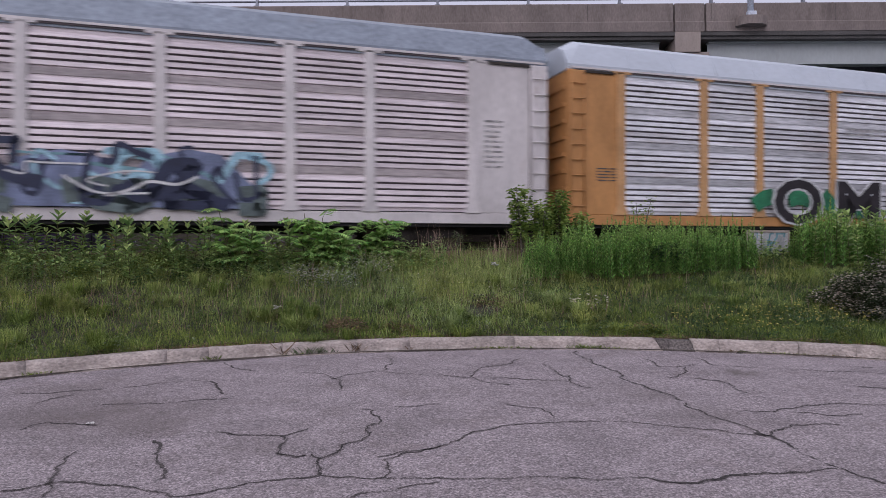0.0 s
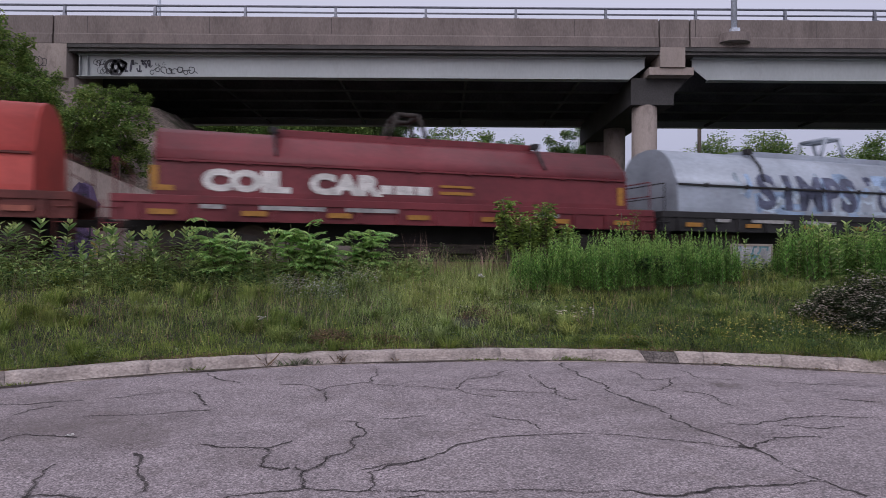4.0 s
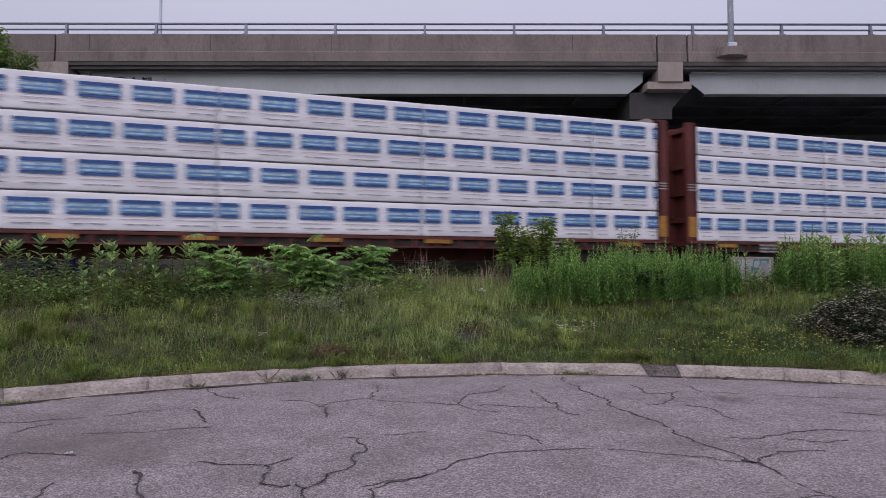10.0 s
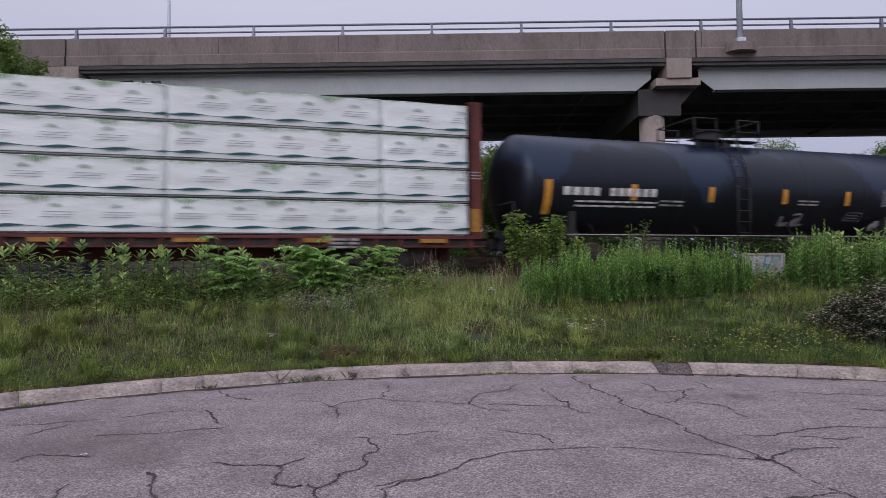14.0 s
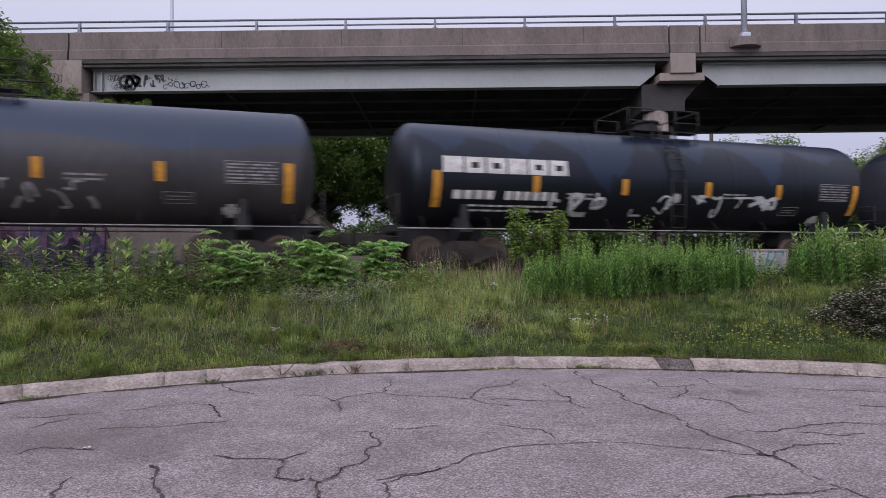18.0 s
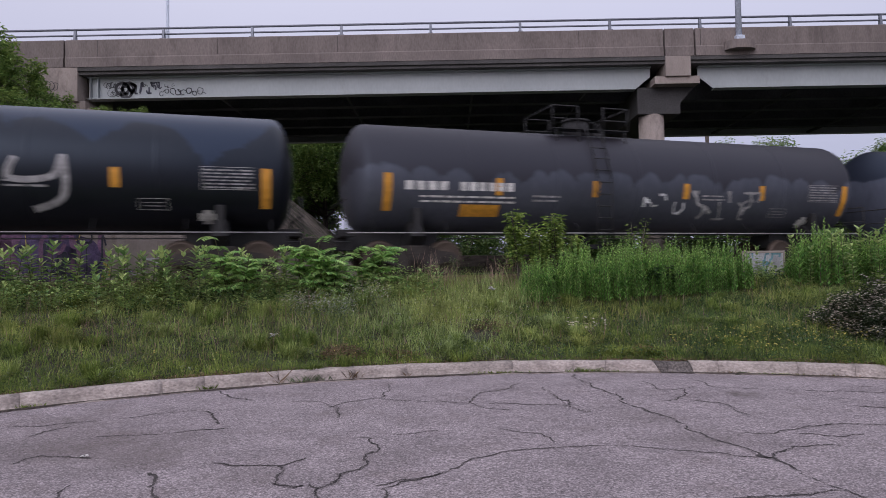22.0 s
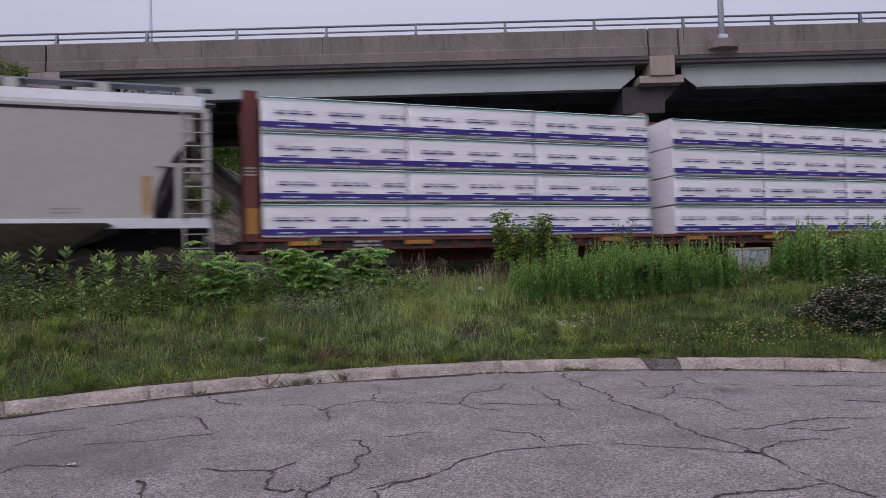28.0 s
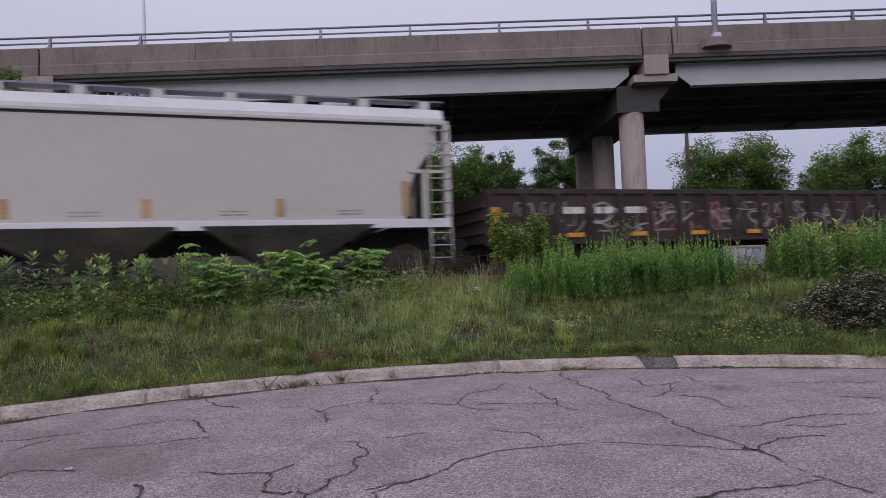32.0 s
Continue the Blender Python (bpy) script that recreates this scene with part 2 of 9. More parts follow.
def spill(mt, spots, colour):
    """Old oil and mud stains with ragged edges; spots: x, y, radius, strength."""
    n, l = mt.node_tree.nodes, mt.node_tree.links
    bs = n["Principled BSDF"]
    co, nz, ad = n.new("ShaderNodeTexCoord"), n.new("ShaderNodeTexNoise"), n.new("ShaderNodeMixRGB")
    nz.inputs["Scale"].default_value, nz.inputs["Detail"].default_value, nz.inputs["Roughness"].default_value = 3.0, 9, 0.72
    ad.blend_type, ad.inputs[0].default_value = "ADD", 1.0
    l.new(co.outputs["Object"], nz.inputs["Vector"]), l.new(co.outputs["Object"], ad.inputs[1]), l.new(nz.outputs["Color"], ad.inputs[2])
    for x, y, r, k in spots:
        ds, mr, mx = n.new("ShaderNodeVectorMath"), n.new("ShaderNodeMapRange"), n.new("ShaderNodeMixRGB")
        ds.operation, ds.inputs[1].default_value = "DISTANCE", (x + 0.5, y + 0.5, 0.5)
        l.new(ad.outputs[0], ds.inputs[0]), l.new(ds.outputs["Value"], mr.inputs["Value"])
        mr.inputs["From Min"].default_value, mr.inputs["From Max"].default_value = r * 0.2, r
        mr.inputs["To Min"].default_value, mr.inputs["To Max"].default_value = k, 0.0
        src = bs.inputs["Base Color"].links[0].from_socket
        l.new(mr.outputs[0], mx.inputs[0]), l.new(src, mx.inputs[1]), l.new(mx.outputs[0], bs.inputs["Base Color"])
        mx.inputs[2].default_value = (*colour, 1)


spill(M["asphalt"], ((-4.09, 7.11, 0.9, 0.35), (-3.8, 6.08, 0.9, 0.42), (-3.03, 6.08, 1.0, 0.4), (-2.7, 5.85, 0.5, 0.3), (-1.6, 5.32, 0.5, 0.25), (-0.7, 5.71, 0.5, 0.2), (1.89, 7.24, 0.5, 0.25), (3.62, 8.26, 0.28, 0.7), (2.35, 6.2, 0.6, 0.3), (2.1, 6.9, 0.4, 0.2)), (0.105, 0.085, 0.078))
M["crack"] = surf("crack_fill", (0.062, 0.053, 0.052), 0.95, var=0.3, scale=2.5, grain=40, gvar=0.4)
M["crack_edge"] = surf("worn_crack_edge", (0.195, 0.166, 0.170), 0.95, var=0.25, scale=5, grain=60, gvar=0.5, bump=0.5, dist=0.012)
speckle(M["crack_edge"], 60, 0.35)
M["crack_patch"] = surf("dark_asphalt_patch", (0.12, 0.105, 0.098), 0.95, var=0.2, scale=3, grain=40, gvar=0.4, bump=0.8, dist=0.02)
# pier beam concrete, darkened in colour for the shade under the deck
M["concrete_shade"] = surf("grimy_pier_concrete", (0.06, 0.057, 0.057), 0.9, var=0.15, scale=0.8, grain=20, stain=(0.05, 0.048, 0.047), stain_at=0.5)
M["pole_paint"] = surf("pale_grey_pole", (0.56, 0.61, 0.70), 0.45, 0.0, var=0.06, scale=2, grain=20, bump=0.03)
M["kerb"] = surf("kerb_concrete", (0.385, 0.330, 0.300), 0.9, var=0.15, scale=2.2, grain=30, gvar=0.2, bump=0.9, dist=0.02, stretch=(0.8, 0.8, 1.3), stain=(0.19, 0.155, 0.14), stain_at=0.50, stain_amt=0.6, stain_scale=3.2, rnd=0.05)
M["gutter"] = surf("gutter_dirt", (0.085, 0.07, 0.055), 0.95, var=0.25, scale=4, grain=40, gvar=0.3, bump=0.6)
M["soil"] = surf("soil", (0.038, 0.032, 0.023), 0.95, var=0.25, scale=1.0, grain=18, gvar=0.3, bump=0.6, dist=0.03, stain=(0.055, 0.065, 0.03), stain_at=0.45, stain_amt=0.8, stain_scale=0.8)
M["score"] = surf("scored_concrete", (0.10, 0.085, 0.08), 0.9)
M["soil_pale"] = surf("pale_bank_soil", (0.25, 0.20, 0.17), 0.95, var=0.25, scale=0.9, grain=9, gvar=0.3, bump=1.0, dist=0.12, stain=(0.06, 0.065, 0.035), stain_at=0.45, stain_amt=0.85, stain_scale=0.8)
M["ballast"] = surf("ballast_stone", (0.12, 0.108, 0.10), 0.95, var=0.3, scale=9, grain=30, gvar=0.5, bump=1.0, dist=0.05)
M["concrete"] = surf("parapet_concrete", (0.205, 0.171, 0.158), 0.9, var=0.13, scale=0.5, grain=16, gvar=0.10, bump=0.25, stretch=(1.4, 1.4, 0.5), stain=(0.115, 0.094, 0.086), stain_at=0.53, stain_amt=0.65, stain_scale=1.5)
M["concrete_pale"] = surf("abutment_concrete", (0.35, 0.295, 0.265), 0.9, var=0.12, scale=0.8, grain=20, gvar=0.05, bump=0.3, stretch=(1.5, 1.5, 0.7), stain=(0.15, 0.12, 0.105), stain_at=0.52, stain_amt=0.6, stain_scale=1.6)
# soffit concrete: the underside's shade is worked into this colour
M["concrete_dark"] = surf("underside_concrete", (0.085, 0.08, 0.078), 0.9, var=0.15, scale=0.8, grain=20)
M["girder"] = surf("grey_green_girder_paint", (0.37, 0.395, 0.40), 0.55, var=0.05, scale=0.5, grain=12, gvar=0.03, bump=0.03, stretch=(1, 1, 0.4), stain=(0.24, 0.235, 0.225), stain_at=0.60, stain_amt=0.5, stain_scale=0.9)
# inner steel: a dark copy of the girder colour, standing for shade
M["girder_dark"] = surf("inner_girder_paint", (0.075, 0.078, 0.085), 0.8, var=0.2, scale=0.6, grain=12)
M["galv"] = surf("galvanised_steel", (0.19, 0.20, 0.235), 0.5, 0.45, var=0.08, scale=3, grain=30, bump=0.03)
M["ink"] = surf("black_spray_paint", (0.03, 0.03, 0.035), 0.6, bump=0)
M["rail"] = surf("rail_steel", (0.22, 0.15, 0.11), 0.55, 0.6, var=0.2, scale=2, grain=30)
M["tie"] = surf("creosoted_timber", (0.075, 0.06, 0.05), 0.9, var=0.25, scale=2, grain=20, stretch=(1, 8, 8), bump=0.5)
M["bark"] = surf("bark", (0.11, 0.09, 0.075), 0.95, var=0.25, scale=3, grain=20, stretch=(1, 1, 0.3), bump=0.8, dist=0.03)


# ---- plan ----
ANG = 18.25                                     # the track's turn against the x axis
TU = Vector((math.cos(radians(ANG)), math.sin(radians(ANG)), 0))
TN = Vector((-math.sin(radians(ANG)), math.cos(radians(ANG)), 0))
QC = 17.3                                       # the track's middle, from the eye
RAIL = 1.45                                     # top of rail
CX, CY, CR = 1.463, -1.098, 11.264                 # turning circle: middle and radius of the kerb's face


def on_track(u, q=QC, z=RAIL):
    p = TU * u + TN * q
    return Vector((p.x, p.y, z))


def uq(x, y):
    return x * TU.x + y * TU.y, x * TN.x + y * TN.y


def smooth(t):
    t = min(1.0, max(0.0, t))
    return t * t * (3 - 2 * t)


def wall_top(u):
    """Top of the sloping retaining wall behind the track."""
    return max(1.95, min(6.4, 2.68 - 0.395 * u))


def ground_z(x, y):
    u, q = uq(x, y)
    r = math.hypot(x - CX, y - CY)
    if q < 15.0:
        if r < CR + 0.2:
            return -0.06
        d1, d2 = r - CR - 0.2, max(0.0, 15.0 - q)
        t = d1 / (d1 + d2 + 1e-6) if q > 0 else 0.0
        z = 0.12 + 1.06 * (0.35 * t + 0.65 * smooth(t)) * smooth((q + 2) / 8)
        return z + 0.05 * noise.noise((x * 0.6, y * 0.6, 3)) * min(1, d1)
    if q < 19.6:
        return 1.18
    if q < 22.05:
        return 1.18 + 0.06 * noise.noise((x * 0.5, y * 0.5, 1))
    return 1.1 + 0.05 * noise.noise((x * 0.5, y * 0.5, 7))


def bank_z(u, q):
    """The bank under and beside the bridge's end, behind the retaining wall."""
    x, y = u * TU.x + q * TN.x, u * TU.y + q * TN.y
    side = 7.6 - max(0.0, x + 11.3) * 0.95
    front = wall_top(u) - 0.05 + max(0.0, q - 22.4) * 0.62
    back = 7.6 - max(0.0, y - 37.0) * 0.5
    return min(side, front, back, 7.6) + 0.10 * noise.noise((x * 0.5, y * 0.5, 7))


def build_ground():
    """One sheet out to the horizon, fine where the camera looks."""
    xs = [-1500, -500, -200, -90, -50, -36] + [-28 + 0.5 * i for i in range(113)] + [36, 50, 90, 200, 500, 1500]
    ys = [-1500, -400, -100, -40, -20] + [-12 + 2 * i for i in range(9)] + [6 + 0.4 * i for i in range(86)] + [42, 46, 52, 60, 80, 120, 200, 500, 1800]
    vs = [(x, y, ground_z(x, y)) for y in ys for x in xs]
    w = len(xs)
    fs = [(j * w + i, j * w + i + 1, (j + 1) * w + i + 1, (j + 1) * w + i) for j in range(len(ys) - 1) for i in range(w - 1)]
    tagged(new("ground", mesh_of("ground", vs, fs, M["soil"], True)), "dark soil bank under rough grass beside the track", "ground", kind="structure")


build_ground()


def build_road():
    """The turning circle's asphalt, joined to a street behind the camera."""
    vs, fs = [(CX, CY, 0.0)], []
    n = 160
    for k in range(n):
        a = 2 * math.pi * k / n
        vs.append((CX + (CR + 0.03) * math.cos(a), CY + (CR + 0.03) * math.sin(a), 0.0))
    fs = [(0, 1 + k, 1 + (k + 1) % n) for k in range(n)]
    road = tagged(new("road", mesh_of("road", vs, fs, M["asphalt"])), "cracked pale grey asphalt turning circle", "road", kind="structure")
    bm = nbm()
    box(bm, (-3.2, -60, -0.10), (6.2, -12, -0.005))
    structure("road_street", bm, M["asphalt"], "grey asphalt street leading into the turning circle", "road")
    return road


road = build_road()


def kerb_piece(a0, a1, name, h=0.17, skew0=0.0, skew1=0.0, rough=0.012):
    """One cast length of kerb along the circle: a low gutter lip, a sloping worn face, a rounded top. A skew cuts an end on the slant."""
    bm, rows = nbm(), []
    m = max(4, int((a1 - a0) / 0.012) + 1)
    prof = [(-0.075, -0.05), (-0.075, 0.010), (-0.012, 0.015), (0.0, 0.022), (0.014, h * 0.45), (0.030, h * 0.76), (0.052, h * 0.92), (0.095, h), (0.20, h - 0.003), (0.23, h - 0.03), (0.23, -0.05)]
    for i in range(m):
        f = i / (m - 1)
        row = []
        for d, z in prof:
            a = a0 + (a1 - a0) * f + (skew0 * (1 - f) + skew1 * f) * (1 - max(0.0, z) / h)
            chip = rough * noise.noise((a * 30, d * 12, z * 9)) + rough * 0.8 * noise.noise((a * 90, d * 25, z * 30))
            row.append(bm.verts.new((CX + (CR + d + chip * (z > 0.02)) * math.sin(a), CY + (CR + d + chip * (z > 0.02)) * math.cos(a), z + (chip if z > 0.05 else 0.15 * chip))))
        rows.append(row)
    for p, q in zip(rows, rows[1:]):
        for i in range(len(prof) - 1):
            bm.faces.new((p[i], p[i + 1], q[i + 1], q[i])).smooth = i in (3, 4, 5, 6, 7)
    bm.faces.new(rows[0][::-1]), bm.faces.new(rows[-1])
    bmesh.ops.recalc_face_normals(bm, faces=bm.faces[:])
    return bm


# ---- the bridge ----
BY = 25.0                      # face of the parapet
BW = 10.3                      # width of the deck
DECK_L, DECK_R = -75.0, 75.0


def build_bridge():
    br = thing("road_bridge", "concrete and grey-painted steel girder road bridge over the railway", "bridge")
    joints = [-75, -60, -45, -30, -14.8, 8.36, 9.53, 32.5, 56, 75]
    # parapets in lengths between the joints
    prof = [(0.0, 9.67), (0.0, 10.02), (0.035, 10.07), (0.035, 10.72), (0.06, 10.75), (0.30, 10.75), (0.36, 10.05), (0.36, 9.67)]
    for a, b in zip(joints, joints[1:]):
        bm = prism(nbm(), [(BY + p, z) for p, z in prof], "x", a + 0.035, b - 0.035)
        part("parapet", bm, M["concrete"], br, "stained concrete parapet with a low ledge")
        bm = prism(nbm(), [(BY + BW - p, z) for p, z in prof], "x", a + 0.02, b - 0.02)
        part("parapet", bm, M["concrete"], br)
    # control joints scored down the parapet's face
    x = -60.0
    while x < 60:
        bm = box(nbm(), (x - 0.012, BY + 0.028, 10.08), (x + 0.012, BY + 0.05, 10.72))
        part("score_line", bm, M["score"], br)
        x += 4.65
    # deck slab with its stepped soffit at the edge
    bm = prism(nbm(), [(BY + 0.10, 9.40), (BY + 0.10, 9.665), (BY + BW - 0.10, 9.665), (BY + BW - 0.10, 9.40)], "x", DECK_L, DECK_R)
    part("deck", bm, M["concrete_dark"], br, "concrete deck slab with its underside shade put into the colour")
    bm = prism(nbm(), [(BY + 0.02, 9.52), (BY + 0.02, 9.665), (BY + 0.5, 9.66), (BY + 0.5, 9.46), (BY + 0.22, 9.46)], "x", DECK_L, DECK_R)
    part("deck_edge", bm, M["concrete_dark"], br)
    # girders: outer ones painted, inner ones coloured dark for the deck's shade; ends cut on a slope at the pier
    for k in range(6):
        y = BY + 0.55 + k * (BW - 1.1) / 5
        for a, b in ((-14.1, 7.95), (9.80, 61.2), (62.4, 75.0)):
            bm = nbm()
            if k:
                a, b = (a, b + 0.75) if b < 9 else (a - 0.65, b)
                prism(bm, [(a, 8.53), (a, 9.36), (b, 9.36), (b, 8.53)], "y", y - 0.012, y + 0.012)
            else:
                prism(bm, [(a, 8.53), (a, 9.36), (b, 9.36), (b, 9.02), (b - 0.62, 8.53)] if b < 9 else [(a + 0.60, 8.53), (a, 9.02), (a, 9.36), (b, 9.36), (b, 8.53)], "y", y - 0.012, y + 0.012)
            lo, hi = (a, b) if k else ((a, b - 0.62) if b < 9 else (a + 0.6, b))
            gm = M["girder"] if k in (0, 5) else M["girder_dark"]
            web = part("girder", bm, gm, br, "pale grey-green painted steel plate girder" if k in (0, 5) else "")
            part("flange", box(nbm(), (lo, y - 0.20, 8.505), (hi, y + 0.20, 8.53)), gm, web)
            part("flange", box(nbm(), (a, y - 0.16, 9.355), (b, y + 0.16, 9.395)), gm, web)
    # end stiffeners on the outer girder
    for x in (-14.0, -13.7):
        part("stiffener", box(nbm(), (x - 0.012, BY + 0.40, 8.54), (x + 0.012, BY + 0.538, 9.35)), M["girder"], br)
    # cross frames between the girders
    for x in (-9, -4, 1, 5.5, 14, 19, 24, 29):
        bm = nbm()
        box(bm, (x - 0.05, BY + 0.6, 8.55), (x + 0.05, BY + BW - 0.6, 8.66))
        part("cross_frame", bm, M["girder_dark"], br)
    # piers
    for px in (8.95, 62.0):
        bm = nbm()
        box(bm, (px - 0.56, BY + 0.004, 8.90), (px + 0.40, BY + 1.2, 9.668), 0.012)
        part("pier_stub", bm, M["concrete_pale"], br, "pale concrete block on the pier head")
        bm = nbm()
        prism(bm, [(BY + 0.10, 8.63), (BY + 0.10, 8.92), (BY + 1.3, 8.92), (BY + 1.3, 8.63)], "x", px - 0.95, px + 0.76)
        part("pier_cap", bm, M["concrete_pale"], br, "weathered concrete pier cap")
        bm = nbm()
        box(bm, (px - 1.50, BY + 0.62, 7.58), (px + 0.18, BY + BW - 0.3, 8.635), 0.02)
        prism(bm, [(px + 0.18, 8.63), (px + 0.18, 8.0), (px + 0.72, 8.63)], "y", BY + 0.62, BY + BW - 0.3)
        part("pier_beam", bm, M["concrete_shade"], br, "concrete cross beam coloured dark for the shade of the deck")
        for cy in (26.1, 30.6, 34.3):
            bm = rod(nbm(), (px - 0.83, cy, 0.9), (px - 0.83, cy, 7.60), 0.49, 28)
            part("column", bm, M["concrete_pale"], br, "round concrete column")
    # railing on the parapet
    for y0 in (BY + 0.18, BY + BW - 0.18):
        bm = nbm()
        rod(bm, (DECK_L, y0, 11.19), (DECK_R, y0, 11.19), 0.045, 8)
        part("top_rail", bm, M["galv"], br, "galvanised tubular rail")
        bm = nbm()
        rod(bm, (DECK_L, y0, 10.96), (DECK_R, y0, 10.96), 0.036, 8)
        part("lower_rail", bm, M["galv"], br)
    bm = nbm()
    prism(bm, [(BY + 0.10, 10.75), (BY + 0.13, 11.0), (BY + 0.16, 11.22), (BY + 0.22, 11.22), (BY + 0.24, 11.0), (BY + 0.27, 10.75)], "x", -0.045, 0.045)
    box(bm, (-0.10, BY + 0.06, 10.75), (0.10, BY + 0.31, 10.775))
    post = part("post", bm, M["galv"], br, "cast rail post")
    post.location.x = -14.46
    k = -17
    while -14.46 + 3.466 * k < 74:
        if k:
            again("post", post, br, pose(-14.46 + 3.466 * k, 0, 0))
        again("post", post, br, pose(-14.46 + 3.466 * k, BW - 0.37, 0))
        k += 1
    # abutment
    bm = nbm()
    box(bm, (-17.0, BY + 0.012, 8.35), (-14.28, BY + BW - 0.012, 9.664), 0.012)
    box(bm, (-17.0, BY + 0.15, 6.8), (-14.05, BY + BW - 0.15, 8.40), 0.03)
    part("abutment_block", bm, M["concrete_pale"], br, "pale concrete abutment end block with sprayed scribble")
    bm = nbm()
    box(bm, (-14.6, BY + 0.3, 7.0), (-13.3, BY + BW - 0.3, 8.15), 0.03)
    part("bearing_shelf", bm, M["concrete_pale"], br)
    bm = nbm()
    box(bm, (-76, BY + 0.02, 4.0), (-16.9, BY + 0.65, 9.664))
    part("wing_wall", bm, M["concrete_pale"], br)
    return br


bridge = build_bridge()


def lamp_post(x, y, z0, h, base, name="street_lamp"):
    t = thing(name, "tall grey steel lamp post on the bridge parapet", "street lamp", "lamp posts on the bridge", pose(x, y, z0))
    if base:
        bm = nbm()
        prism(bm, [(-0.58, 0.2), (-0.58, -0.08), (-0.48, -0.27), (-0.28, -0.40), (0.0, -0.44), (0.28, -0.40), (0.48, -0.27), (0.58, -0.08), (0.58, 0.2)], "z", -0.14, 0.18)
        prism(bm, [(-0.46, 0.2), (-0.46, -0.10), (-0.27, -0.36), (0.27, -0.36), (0.46, -0.10), (0.46, 0.2)], "z", 0.16, 0.20)
        part("pedestal", bm, M["concrete"], t, "rounded concrete bracket")
    bm = nbm()
    box(bm, (-0.17, -0.17, 0.20), (0.17, 0.17, 0.42), 0.03)
    part("base_cover", bm, M["pole_paint"], t)
    bm = rod(nbm(), (0, 0, 0.40), (0, 0, h), 0.115, 14, 0.07)
    part("pole", bm, M["pole_paint"], t)
    bm = pipe(nbm(), [(0, 0, h - 0.1), (0, 0.5, h + 0.35), (0, 1.6, h + 0.5)], 0.035)
    part("arm", bm, M["galv"], t)
    bm = nbm()
    box(bm, (-0.13, 1.5, h + 0.42), (0.13, 2.1, h + 0.58), 0.04)
    part("lamp_head", bm, M["galv"], t)


lamp_post(11.22, BY + 0.02, 9.97, 9.0, True)
lamp_post(-15.2, BY + BW + 0.0, 9.8, 9.5, True)


# ---- railway track ----
def build_track():
    bm = nbm()
    L = 480
    rows = []
    for i in range(175):
        u = (-480 + 10 * i) if i < 37 else (-110 + 2.2 * (i - 37)) if i < 137 else (110 + 10 * (i - 137))
        rows.append([bm.verts.new(on_track(u, QC + q, z + 0.03 * noise.noise((u, q * 3, 0)))) for q, z in ((-2.6, 1.12), (-1.75, 1.26), (0, 1.27), (1.75, 1.26), (2.6, 1.12))])
    for a, b in zip(rows, rows[1:]):
        for k in range(4):
            bm.faces.new((a[k], b[k], b[k + 1], a[k + 1])).smooth = True
    structure("ballast", bm, M["ballast"], "grey crushed stone ballast under the railway track", "ballast")
    tr = thing("railway_track", "rusty steel rails on creosoted timber ties", "railway track")
    tr["kind"] = "structure"
    for q in (-0.7525, 0.7525):
        bm = nbm()
        prof = [(-0.07, 0), (-0.07, 0.015), (-0.012, 0.035), (-0.012, 0.12), (-0.036, 0.135), (-0.036, 0.172), (0.036, 0.172), (0.036, 0.135), (0.012, 0.12), (0.012, 0.035), (0.07, 0.015), (0.07, 0)]
        prism(bm, [(p, z) for p, z in prof], "x", -L, L)
        ob = part("rail", bm, M["rail"], tr)
        ob.matrix_basis = Matrix.Translation(on_track(0, QC + q, RAIL - 0.172)) @ pose(0, 0, 0, 0, 0, ANG)
    bm = box(nbm(), (-0.115, -1.3, -0.17), (0.115, 1.3, 0), 0.01)
    first = part("tie", bm, M["tie"], tr)
    first.matrix_basis = Matrix.Translation(on_track(-25, QC, RAIL - 0.174)) @ pose(0, 0, 0, 0, 0, ANG)
    for i in range(1, 130):
        again("tie", first, tr, Matrix.Translation(on_track(-25 + 0.53 * i, QC, RAIL - 0.174)) @ pose(0, 0, 0, 0, 0, ANG + random.uniform(-1, 1)))
    bm = nbm()
    for i in range(1100):
        u = -470 + 0.85 * i
        if not -25.4 < u < 43.6:
            box(bm, (u - 0.115, -1.3, -0.17), (u + 0.115, 1.3, 0))
    rest = part("tie_rest", bm, M["tie"], tr)
    rest["kind"] = "stuff"
    rest.matrix_basis = Matrix.Translation(on_track(0, QC, RAIL - 0.174)) @ pose(0, 0, 0, 0, 0, ANG)


build_track()


# ---- retaining wall behind the track ----
def build_wall():
    bm = nbm()
    pts = [(-40, 0.6), (-40, 6.4), (-9.4, 6.4), (1.85, wall_top(1.85)), (4.7, 1.95), (4.7, 0.6)]
    prism(bm, pts, "y", 0, 0.35)
    ob = structure("wall_retaining", bm, M["concrete_pale"], "sloping concrete retaining wall with purple graffiti", "wall")
    ob.matrix_basis = Matrix.Translation(on_track(0, 22.0, 0)) @ pose(0, 0, 0, 0, 0, ANG)


build_wall()


def build_bank():
    us = [-90, -60, -40] + [-30 + 0.5 * i for i in range(79)]
    qs = [22.2 + 0.5 * i for i in range(50)] + [52, 60]
    vs = [(*(TU * u + TN * q).to_2d(), max(0.7, bank_z(u, q))) for q in qs for u in us]
    w = len(us)
    fs = [(j * w + i, j * w + i + 1, (j + 1) * w + i + 1, (j + 1) * w + i) for j in range(len(qs) - 1) for i in range(w - 1)]
    tagged(new("ground_bank", mesh_of("ground_bank", vs, fs, M["soil_pale"], True)), "pale bare soil bank below the bridge abutment", "bank", kind="structure")


build_bank()


